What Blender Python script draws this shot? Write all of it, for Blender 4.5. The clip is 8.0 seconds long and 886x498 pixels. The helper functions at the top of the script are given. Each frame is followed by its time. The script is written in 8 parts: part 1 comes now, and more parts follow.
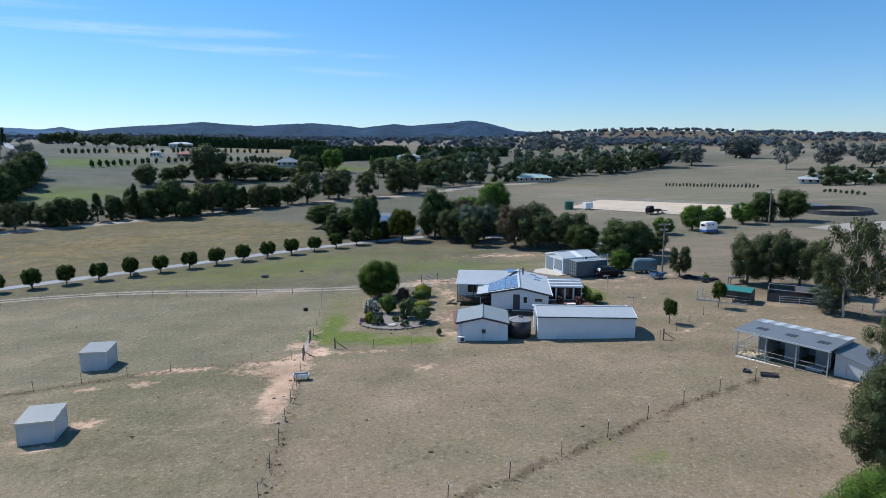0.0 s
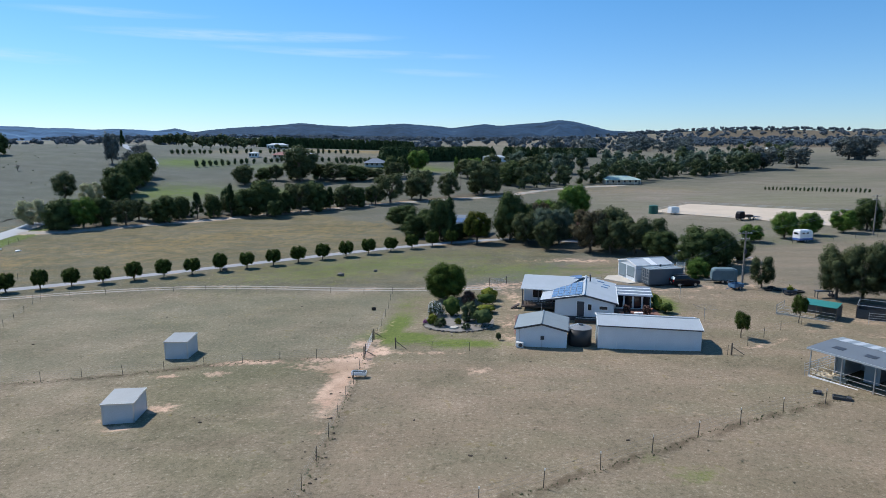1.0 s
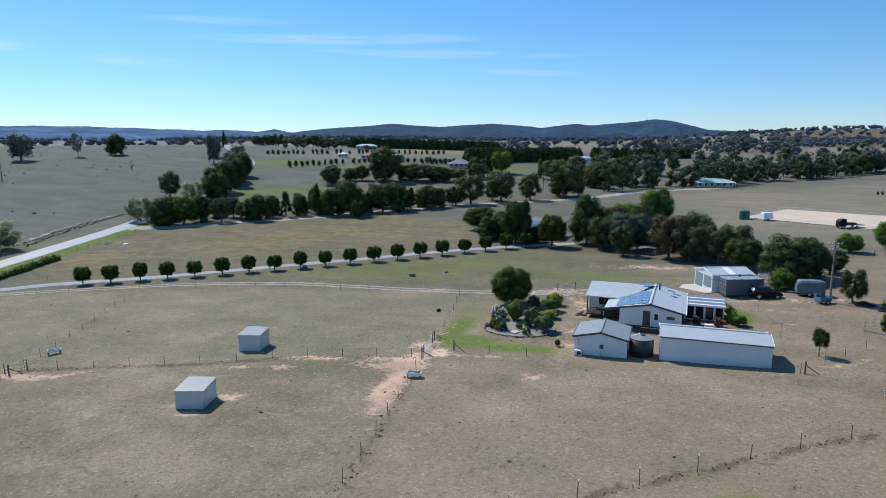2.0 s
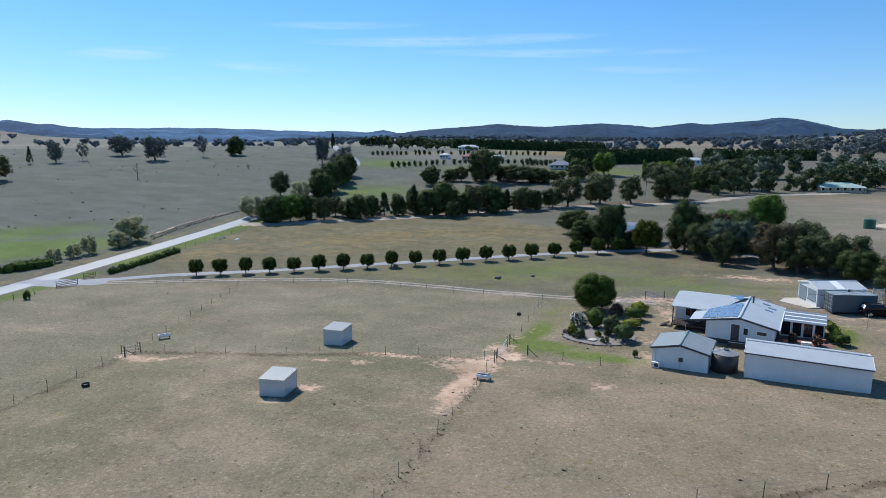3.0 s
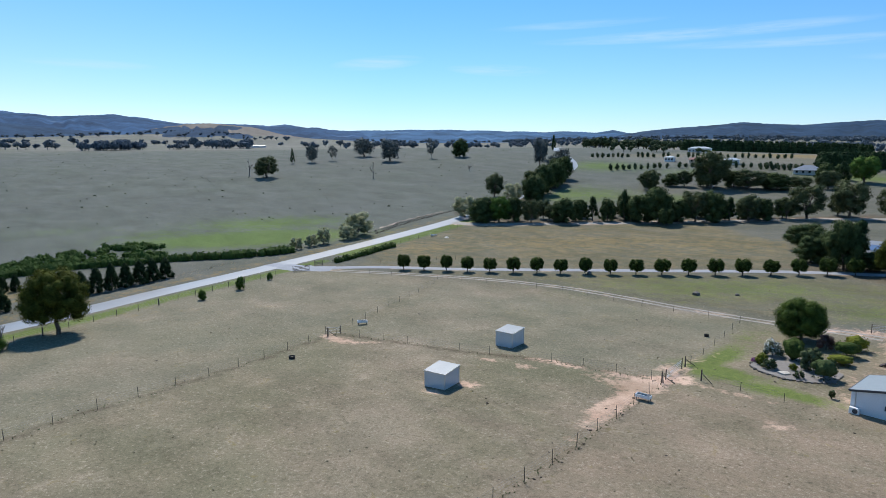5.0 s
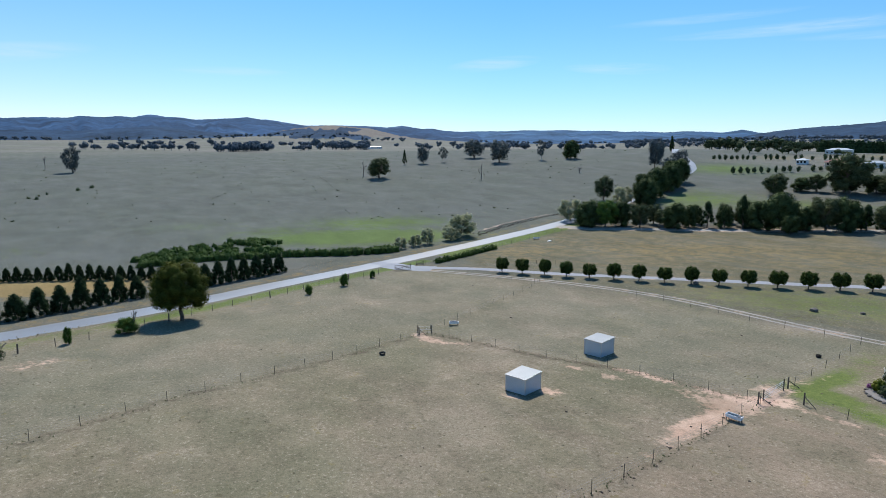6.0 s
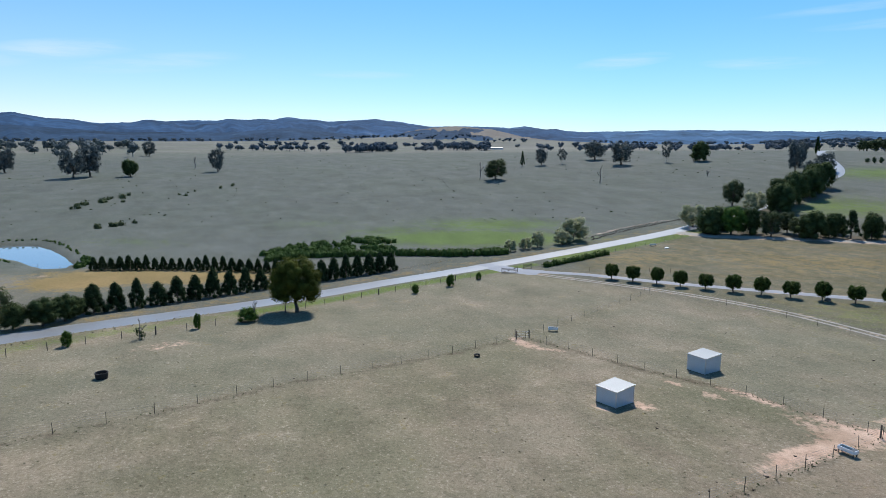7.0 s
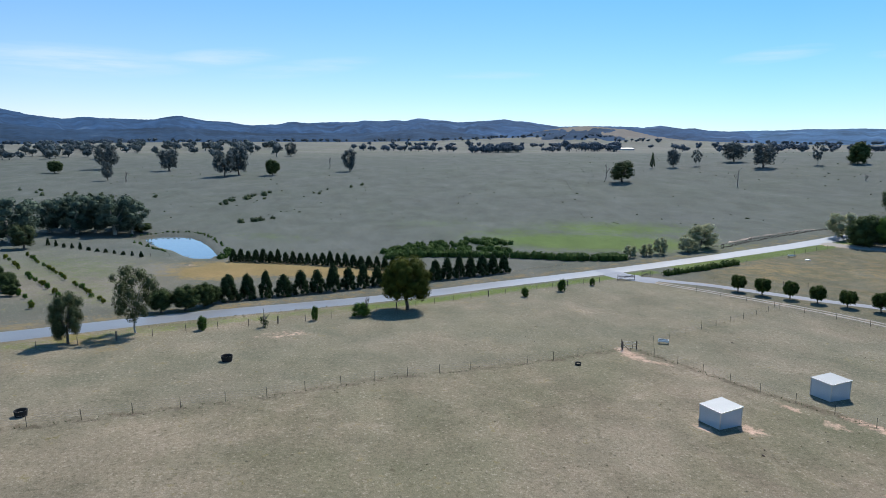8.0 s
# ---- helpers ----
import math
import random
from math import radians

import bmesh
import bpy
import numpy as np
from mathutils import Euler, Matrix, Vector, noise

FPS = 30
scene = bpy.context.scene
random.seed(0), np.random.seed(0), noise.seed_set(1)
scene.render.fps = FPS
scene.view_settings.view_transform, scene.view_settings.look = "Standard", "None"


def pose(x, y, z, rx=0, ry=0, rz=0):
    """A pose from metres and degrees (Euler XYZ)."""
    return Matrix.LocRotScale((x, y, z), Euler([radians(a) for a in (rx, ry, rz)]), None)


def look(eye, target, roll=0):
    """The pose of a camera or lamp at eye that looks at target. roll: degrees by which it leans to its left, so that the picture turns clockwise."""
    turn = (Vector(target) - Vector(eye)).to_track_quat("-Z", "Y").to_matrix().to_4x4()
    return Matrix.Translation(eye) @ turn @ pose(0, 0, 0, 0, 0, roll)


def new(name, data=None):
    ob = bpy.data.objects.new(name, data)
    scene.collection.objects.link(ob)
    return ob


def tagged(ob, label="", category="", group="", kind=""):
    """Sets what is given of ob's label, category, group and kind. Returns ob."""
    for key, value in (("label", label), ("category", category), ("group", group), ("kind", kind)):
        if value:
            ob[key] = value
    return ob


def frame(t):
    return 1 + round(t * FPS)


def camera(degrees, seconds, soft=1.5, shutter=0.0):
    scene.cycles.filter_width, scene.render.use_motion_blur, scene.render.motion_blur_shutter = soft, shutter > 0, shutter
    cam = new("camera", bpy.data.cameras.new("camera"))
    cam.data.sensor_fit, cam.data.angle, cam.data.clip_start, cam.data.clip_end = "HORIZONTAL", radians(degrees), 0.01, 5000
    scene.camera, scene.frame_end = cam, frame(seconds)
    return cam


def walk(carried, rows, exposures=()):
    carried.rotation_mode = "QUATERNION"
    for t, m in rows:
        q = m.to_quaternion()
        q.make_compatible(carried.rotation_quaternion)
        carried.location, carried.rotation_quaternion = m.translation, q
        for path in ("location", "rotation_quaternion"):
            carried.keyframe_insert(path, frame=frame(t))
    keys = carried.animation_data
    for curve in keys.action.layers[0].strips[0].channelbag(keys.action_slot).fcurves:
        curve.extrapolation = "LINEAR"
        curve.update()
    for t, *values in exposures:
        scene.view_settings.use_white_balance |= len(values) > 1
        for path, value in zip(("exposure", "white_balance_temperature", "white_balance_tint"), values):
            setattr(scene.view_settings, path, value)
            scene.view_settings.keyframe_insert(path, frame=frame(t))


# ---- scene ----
cam = camera(70.9, 8.0, 0.5)
METRES, EYE, TILT, LEAN, TURN = 26.16,22.5,-0.94,-2.33, 0.0
ROWS = [
    (0.0, 0.0, 0.0, 0.0, -0.35, -8.54, 2.33),
    (0.5, 0.0617, -0.0149, 0.0106, 3.73, -8.38, 2.28),
    (1.0, 0.1251, -0.0259, 0.0216, 7.81, -8.22, 2.2),
    (2.5, 0.3164, -0.0328, 0.0506, 20.38, -7.77, 1.88),
    (3.0, 0.3795, -0.0268, 0.0598, 25.44, -7.6, 1.73),
    (3.5, 0.4418, -0.0148, 0.069, 30.91, -7.43, 1.56),
    (4.0, 0.5026, 0.0018, 0.078, 36.02, -7.27, 1.41),
    (4.5, 0.5613, 0.0221, 0.0879, 40.95, -7.17, 1.2),
    (6.0, 0.7182, 0.109, 0.1183, 56.23, -6.87, 0.58),
    (6.5, 0.7612, 0.1472, 0.1293, 61.66, -6.8, 0.32),
    (7.0, 0.8018, 0.1908, 0.1402, 67.3, -6.76, 0.06),
    (7.5, 0.8367, 0.2379, 0.1511, 73.06, -6.76, -0.22),
    (8.0, 0.8679, 0.2887, 0.1624, 78.91, -6.78, -0.48),
]
walk(cam, [(t, pose(0, 0, EYE, TILT, LEAN, TURN) @ pose(METRES * x, METRES * y, METRES * z, 90 + pitch, roll, yaw)) for t, x, y, z, yaw, pitch, roll in ROWS])

# ---- light ----
SUN_EL, SUN_AZ = 48.0, 57.0          # degrees; azimuth counted from +y towards -x
sun_way = Vector((-math.sin(radians(SUN_AZ)) * math.cos(radians(SUN_EL)), math.cos(radians(SUN_AZ)) * math.cos(radians(SUN_EL)), math.sin(radians(SUN_EL))))
world = bpy.data.worlds.new("sky")
scene.world = world
world.use_nodes = True
wn, wl = world.node_tree.nodes, world.node_tree.links
wn.clear()
sky = wn.new("ShaderNodeTexSky")
sky.sky_type = "NISHITA"
sky.sun_disc = False
sky.sun_elevation = radians(SUN_EL)
sky.sun_rotation = radians(-SUN_AZ)
sky.altitude, sky.air_density, sky.dust_density, sky.ozone_density = 900, 1.0, 0.15, 4.0
sky_bg = wn.new("ShaderNodeBackground")
sky_bg.inputs["Strength"].default_value = 0.075
# thin cirrus: long wisps high over the north and west, drawn out along the wind
def sky_math(op, a, c=0.0, clamp=False):
    k = wn.new("ShaderNodeMath")
    k.operation, k.use_clamp = op, clamp
    for i, v in enumerate((a, c)):
        if isinstance(v, (int, float)):
            k.inputs[i].default_value = v
        else:
            wl.new(v, k.inputs[i])
    return k.outputs[0]


w_co = wn.new("ShaderNodeTexCoord")
w_sep = wn.new("ShaderNodeSeparateXYZ")
wl.new(w_co.outputs["Generated"], w_sep.inputs[0])
w_az = sky_math("ARCTAN2", sky_math("MULTIPLY", w_sep.outputs["X"], -1.0), w_sep.outputs["Y"])
w_el = sky_math("ARCSINE", w_sep.outputs["Z"])
w_map = wn.new("ShaderNodeMapping")
w_map.inputs["Scale"].default_value = (9, 9, 95)
w_noise = wn.new("ShaderNodeTexNoise")
w_noise.inputs["Scale"].default_value, w_noise.inputs["Detail"].default_value, w_noise.inputs["Roughness"].default_value = 1.0, 5, 0.6
wl.new(w_co.outputs["Generated"], w_map.inputs["Vector"])
wl.new(w_map.outputs[0], w_noise.inputs["Vector"])
w_wisp = None
for az0, el0, half, tilt, thick, weight in ((24.5, 9.05, 14, -0.018, 0.55, 0.75), (15.5, 7.9, 13, 0.02, 0.42, 0.55), (34.3, 10.2, 8, -0.03, 0.4, 0.4), (51.6, 7.2, 4.4, -0.08, 0.65, 0.6), (41, 6.6, 4.8, 0.04, 0.55, 0.6), (8.2, 6.3, 6, 0.05, 0.35, 0.3), (74.5, 6.3, 5, 0.0, 0.42, 0.45), (95.8, 7.7, 3.4, -0.06, 0.7, 0.75), (91, 6.8, 7, -0.12, 0.8, 0.6), (108.5, 6.6, 9.5, -0.01, 1.35, 0.95), (98, 7.4, 5.5, -0.1, 0.85, 0.85)):
    u = sky_math("MULTIPLY", sky_math("SUBTRACT", w_az, radians(az0)), 1 / radians(half))
    v = sky_math("SUBTRACT", sky_math("SUBTRACT", w_el, radians(el0)), sky_math("MULTIPLY", sky_math("SUBTRACT", w_az, radians(az0)), tilt))
    v = sky_math("MULTIPLY", v, 1 / radians(thick))
    fade = sky_math("SUBTRACT", 1.0, sky_math("ADD", sky_math("MULTIPLY", u, u), sky_math("MULTIPLY", v, v)), True)
    fade = sky_math("MULTIPLY", fade, weight)
    w_wisp = fade if w_wisp is None else sky_math("MAXIMUM", w_wisp, fade)
w_ramp = wn.new("ShaderNodeMapRange")
w_ramp.inputs["From Min"].default_value, w_ramp.inputs["From Max"].default_value, w_ramp.inputs["To Min"].default_value = 0.36, 0.66, 0.12
wl.new(w_noise.outputs["Fac"], w_ramp.inputs["Value"])
w_veil = sky_math("MULTIPLY", sky_math("MULTIPLY", w_wisp, w_ramp.outputs[0]), 0.7)
w_mix = wn.new("ShaderNodeMix")
w_mix.data_type = "RGBA"
w_out = wn.new("ShaderNodeOutputWorld")
wl.new(w_veil, w_mix.inputs["Factor"])
# clear dry air: deeper blue overhead than at the horizon
w_height = wn.new("ShaderNodeMapRange")
w_height.inputs["From Min"].default_value, w_height.inputs["From Max"].default_value = 0.0, 0.34
w_tint = wn.new("ShaderNodeMix")
w_tint.data_type = "RGBA"
w_tint.inputs["A"].default_value, w_tint.inputs["B"].default_value = (1.2, 1.41, 1.72, 1), (0.68, 1.58, 2.0, 1)
w_clear = wn.new("ShaderNodeMix")
w_clear.data_type, w_clear.blend_type = "RGBA", "MULTIPLY"
w_clear.inputs["Factor"].default_value = 1.0
wl.new(w_sep.outputs["Z"], w_height.inputs["Value"])
wl.new(w_height.outputs[0], w_tint.inputs["Factor"])
wl.new(sky.outputs["Color"], w_clear.inputs["A"])
wl.new(w_tint.outputs["Result"], w_clear.inputs["B"])
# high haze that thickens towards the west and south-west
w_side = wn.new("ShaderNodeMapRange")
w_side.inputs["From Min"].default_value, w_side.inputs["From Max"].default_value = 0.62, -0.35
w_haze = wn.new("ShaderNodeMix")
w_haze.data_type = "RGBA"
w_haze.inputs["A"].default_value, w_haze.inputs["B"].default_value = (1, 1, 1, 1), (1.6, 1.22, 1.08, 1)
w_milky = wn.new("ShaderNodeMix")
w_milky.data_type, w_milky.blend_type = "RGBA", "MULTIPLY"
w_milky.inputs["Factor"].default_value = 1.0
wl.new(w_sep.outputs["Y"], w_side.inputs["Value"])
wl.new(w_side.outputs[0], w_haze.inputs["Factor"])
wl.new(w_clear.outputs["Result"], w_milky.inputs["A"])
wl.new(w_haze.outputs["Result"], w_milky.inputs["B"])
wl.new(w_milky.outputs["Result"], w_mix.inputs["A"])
w_mix.inputs["B"].default_value = (9.0, 11.5, 13.0, 1)
wl.new(w_mix.outputs["Result"], sky_bg.inputs["Color"])
wl.new(sky_bg.outputs[0], w_out.inputs["Surface"])

sun_data = bpy.data.lights.new("sun", "SUN")
sun_data.energy, sun_data.angle, sun_data.color = 5.0, radians(0.55), (1.0, 0.95, 0.89)
sun = new("sun", sun_data)
sun.matrix_world = look(sun_way * 100, (0, 0, 0))


# ---- materials ----
def material(name, base, rough=0.6, metal=0.0, vary=0.25, scale=3.0, fine=40.0, bump=0.0, bump_scale=20.0, rand=0.0, island=0.0, spec=0.4, second=None, translucent=0.0, coat=0.0):
    """A Principled surface whose colour drifts at two scales; second: the other colour that it drifts towards."""
    m = bpy.data.materials.new(name)
    m.use_nodes = True
    n, l = m.node_tree.nodes, m.node_tree.links
    b = n["Principled BSDF"]
    b.inputs["Roughness"].default_value, b.inputs["Metallic"].default_value = rough, metal
    b.inputs["Specular IOR Level"].default_value = spec
    b.inputs["Coat Weight"].default_value = coat
    co = n.new("ShaderNodeTexCoord")
    big, small = n.new("ShaderNodeTexNoise"), n.new("ShaderNodeTexNoise")
    big.inputs["Scale"].default_value, big.inputs["Detail"].default_value = scale, 4
    small.inputs["Scale"].default_value, small.inputs["Detail"].default_value = fine, 3
    l.new(co.outputs["Object"], big.inputs["Vector"])
    l.new(co.outputs["Object"], small.inputs["Vector"])
    add = n.new("ShaderNodeMath")
    add.operation = "ADD"
    l.new(big.outputs["Fac"], add.inputs[0])
    l.new(small.outputs["Fac"], add.inputs[1])
    last = add
    if rand or island:
        info = n.new("ShaderNodeObjectInfo") if rand else n.new("ShaderNodeNewGeometry")
        rnd = n.new("ShaderNodeMath")
        rnd.operation = "MULTIPLY_ADD"
        rnd.inputs[1].default_value, rnd.inputs[2].default_value = rand or island, -(rand or island) / 2
        l.new(info.outputs["Random"] if rand else info.outputs["Random Per Island"], rnd.inputs[0])
        mix_in = n.new("ShaderNodeMath")
        mix_in.operation = "ADD"
        l.new(last.outputs[0], mix_in.inputs[0])
        l.new(rnd.outputs[0], mix_in.inputs[1])
        last = mix_in
    rng = n.new("ShaderNodeMapRange")
    rng.inputs["From Min"].default_value, rng.inputs["From Max"].default_value = 0.6, 1.4
    l.new(last.outputs[0], rng.inputs["Value"])
    mix = n.new("ShaderNodeMix")
    mix.data_type = "RGBA"
    dark = tuple(c * (1 - vary) for c in base)
    light = second or tuple(min(1, c * (1 + vary)) for c in base)
    mix.inputs["A"].default_value, mix.inputs["B"].default_value = (*dark, 1), (*light, 1)
    l.new(rng.outputs[0], mix.inputs["Factor"])
    l.new(mix.outputs["Result"], b.inputs["Base Color"])
    if bump:
        bn, bt = n.new("ShaderNodeBump"), n.new("ShaderNodeTexNoise")
        bt.inputs["Scale"].default_value, bt.inputs["Detail"].default_value = bump_scale, 4
        bn.inputs["Strength"].default_value, bn.inputs["Distance"].default_value = min(1, bump * 4), bump
        l.new(co.outputs["Object"], bt.inputs["Vector"])
        l.new(bt.outputs["Fac"], bn.inputs["Height"])
        l.new(bn.outputs[0], b.inputs["Normal"])
    if translucent:
        tr, mx = n.new("ShaderNodeBsdfTranslucent"), n.new("ShaderNodeMixShader")
        mx.inputs[0].default_value = translucent
        l.new(mix.outputs["Result"], tr.inputs["Color"])
        l.new(b.outputs[0], mx.inputs[1])
        l.new(tr.outputs[0], mx.inputs[2])
        l.new(mx.outputs[0], n["Material Output"].inputs["Surface"])
    return m


def ribbed(name, base, pitch, axis="X", rough=0.4, metal=0.0, depth=0.02, vary=0.1, spec=0.5):
    """Painted or zinc sheet with pressed ribs across one local axis."""
    m = material(name, base, rough, metal, vary, 0.6, 9.0, spec=spec)
    n, l = m.node_tree.nodes, m.node_tree.links
    co, wave, bn = n.new("ShaderNodeTexCoord"), n.new("ShaderNodeTexWave"), n.new("ShaderNodeBump")
    wave.bands_direction = axis
    wave.inputs["Scale"].default_value = 0.314 / pitch
    bn.inputs["Strength"].default_value, bn.inputs["Distance"].default_value = 0.14, depth
    l.new(co.outputs["Object"], wave.inputs["Vector"])
    l.new(wave.outputs["Fac"], bn.inputs["Height"])
    l.new(bn.outputs[0], n["Principled BSDF"].inputs["Normal"])
    return m


M = {
    "white_wall": ribbed("white painted sheet wall", (0.64, 0.68, 0.72), 0.2, "X", 0.5, 0, 0.008),
    "white_board": material("white painted weatherboard", (0.66, 0.69, 0.72), 0.55, vary=0.06, scale=0.8),
    "cream_wall": material("cream rendered wall", (0.55, 0.5, 0.42), 0.7, vary=0.1),
    "roof_dull": ribbed("dull zinc-green corrugated roof", (0.24, 0.275, 0.285), 0.2, "Y", 0.5, 0.1, 0.02),
    "roof_pale": ribbed("pale grey corrugated roof", (0.4, 0.445, 0.48), 0.2, "X", 0.5, 0.1, 0.02),
    "roof_pale_y": ribbed("pale grey corrugated roof, other way", (0.43, 0.475, 0.51), 0.2, "Y", 0.5, 0.1, 0.02),
    "roof_grey": ribbed("grey painted sheet roof", (0.14, 0.165, 0.19), 0.24, "Y", 0.6, 0.05, 0.02),
    "roof_slate": ribbed("slate blue sheet roof", (0.16, 0.19, 0.23), 0.24, "Y", 0.45, 0.1, 0.02),
    "roof_green": ribbed("green sheet roof", (0.03, 0.2, 0.18), 0.2, "Y", 0.5, 0, 0.02),
    "roof_pale_green": ribbed("pale green far roof", (0.35, 0.47, 0.44), 0.3, "Y", 0.5, 0, 0.02),
    "roof_red": material("weathered red tile roof", (0.22, 0.09, 0.08), 0.7, vary=0.25, scale=2.0),
    "zinc": ribbed("zinc sheet wall", (0.5, 0.54, 0.58), 0.2, "X", 0.5, 0.1, 0.01),
    "zinc_roof": ribbed("zinc sheet roof", (0.22, 0.245, 0.26), 0.2, "Y", 0.5, 0.1, 0.015, spec=0.5),
    "clear_sheet": material("milky clear roof sheet", (0.75, 0.78, 0.78), 0.35, vary=0.08),
    "trim_dark": material("dark grey trim", (0.05, 0.055, 0.065), 0.45, vary=0.15),
    "trim_white": material("white trim", (0.78, 0.78, 0.77), 0.45, vary=0.05),
    "glass": material("dark window glass", (0.012, 0.016, 0.02), 0.06, vary=0.1, spec=0.5),
    "solar": material("blue solar cell", (0.13, 0.2, 0.33), 0.16, vary=0.2, scale=1.0, spec=0.7, rand=0.35),
    "solar_frame": material("aluminium panel frame", (0.6, 0.62, 0.64), 0.35, 0.8, 0.05),
    "deck": material("dark stained timber deck", (0.07, 0.05, 0.04), 0.7, vary=0.3, scale=3),
    "brick_red": material("red brick paving", (0.2, 0.1, 0.08), 0.8, vary=0.2, scale=4),
    "tank": ribbed("charcoal water tank", (0.035, 0.036, 0.038), 0.08, "Z", 0.5, 0.1, 0.02),
    "tank_top": material("grey tank lid", (0.24, 0.25, 0.26), 0.5, 0.2, 0.12),
    "container": ribbed("grey-blue container steel", (0.075, 0.105, 0.135), 0.28, "X", 0.5, 0.1, 0.04),
    "container_roof": ribbed("faded container roof", (0.26, 0.31, 0.34), 0.28, "X", 0.5, 0.1, 0.03),
    "door_blue": ribbed("blue-grey roller door", (0.2, 0.26, 0.3), 0.09, "Z", 0.5, 0.1, 0.015),
    "concrete": material("pale concrete", (0.48, 0.44, 0.38), 0.85, vary=0.12, scale=1.0, bump=0.004),
    "timber_post": material("weathered timber post", (0.12, 0.1, 0.085), 0.85, vary=0.3, scale=4, rand=0.3),
    "steel_post": material("dark steel picket", (0.06, 0.055, 0.05), 0.6, 0.4, 0.3),
    "wire": material("galvanised wire", (0.22, 0.22, 0.21), 0.5, 0.7, 0.2),
    "cap_white": material("white insulator cap", (0.8, 0.8, 0.78), 0.5, vary=0.05),
    "pipe": material("galvanised pipe rail", (0.5, 0.51, 0.52), 0.4, 0.6, 0.12),
    "pole_wood": material("grey power pole timber", (0.2, 0.18, 0.16), 0.85, vary=0.25, scale=5),
    "car_paint": material("black car paint", (0.006, 0.007, 0.011), 0.35, 0.0, 0.2, spec=0.15),
    "tyre": material("tyre rubber", (0.02, 0.02, 0.02), 0.8, vary=0.2),
    "rim": material("alloy rim", (0.45, 0.46, 0.47), 0.3, 0.8, 0.1),
    "lamp_red": material("red tail lamp", (0.35, 0.02, 0.02), 0.25, vary=0.1),
    "tarp": material("grey-green tarpaulin", (0.1, 0.16, 0.19), 0.75, vary=0.2, scale=1.5, bump=0.03, bump_scale=3),
    "trailer_blue": material("blue painted trailer", (0.08, 0.17, 0.28), 0.45, vary=0.2),
    "van_white": material("white caravan skin", (0.8, 0.8, 0.8), 0.35, vary=0.05),
    "stripe_blue": material("blue stripe", (0.06, 0.14, 0.4), 0.4, vary=0.1),
    "sand": material("pale arena sand", (0.5, 0.42, 0.33), 0.9, vary=0.12, scale=0.15, fine=2.0, bump=0.02, bump_scale=3),
    "straw": material("straw bedding", (0.5, 0.42, 0.3), 0.9, vary=0.2, scale=2),
    "bath_white": material("white enamel", (0.75, 0.76, 0.76), 0.25, vary=0.06),
    "water": material("still trough water", (0.05, 0.06, 0.06), 0.05, vary=0.1, spec=0.6),
    "stone": material("field stone", (0.15, 0.135, 0.12), 0.85, vary=0.3, scale=3, rand=0.3, bump=0.03),
    "gravel": material("grey garden gravel", (0.2, 0.185, 0.17), 0.9, vary=0.2, scale=2, bump=0.02),
    "bark": material("grey-brown bark", (0.12, 0.1, 0.08), 0.9, vary=0.35, scale=2.5, bump=0.03),
    "bark_pale": material("pale gum bark", (0.4, 0.37, 0.32), 0.8, vary=0.3, scale=1.5, bump=0.02),
    "bark_dead": material("silvered dead timber", (0.2, 0.18, 0.16), 0.9, vary=0.25, scale=2),
    "bin_green": material("green steel tank", (0.02, 0.1, 0.08), 0.5, vary=0.2),
    "rubber_black": material("black rubber", (0.015, 0.015, 0.015), 0.7, vary=0.2),
    "mesh_grey": material("grey shade mesh", (0.08, 0.085, 0.09), 0.8, vary=0.2),
    "manure": material("dark dried manure", (0.055, 0.042, 0.032), 0.95, vary=0.3),
    "dry_brush": material("grey dry brush and fallen timber", (0.1, 0.085, 0.065), 0.9, vary=0.4, island=0.6),
    "dry_weed": material("dry weed", (0.3, 0.26, 0.17), 0.9, vary=0.35, island=0.6, translucent=0.35),
    "terracotta": material("terracotta", (0.4, 0.17, 0.1), 0.7, vary=0.15),
    "flower_white": material("white blossom", (0.75, 0.75, 0.7), 0.7, vary=0.1),
    "flower_red": material("dull red leaves", (0.085, 0.04, 0.03), 0.7, vary=0.3, island=0.6),
    "flower_pink": material("purple blossom", (0.3, 0.1, 0.25), 0.7, vary=0.2),
}


def leaf_material(name, base, tip, relief=0.22, through_light=0.18):
    return material(name, base, 0.75, 0, 0.3, 0.5, 4.5, second=tuple(min(0.6, c * 1.1) for c in tip), island=0.32, translucent=through_light, spec=0.05, bump=relief, bump_scale=3.2)


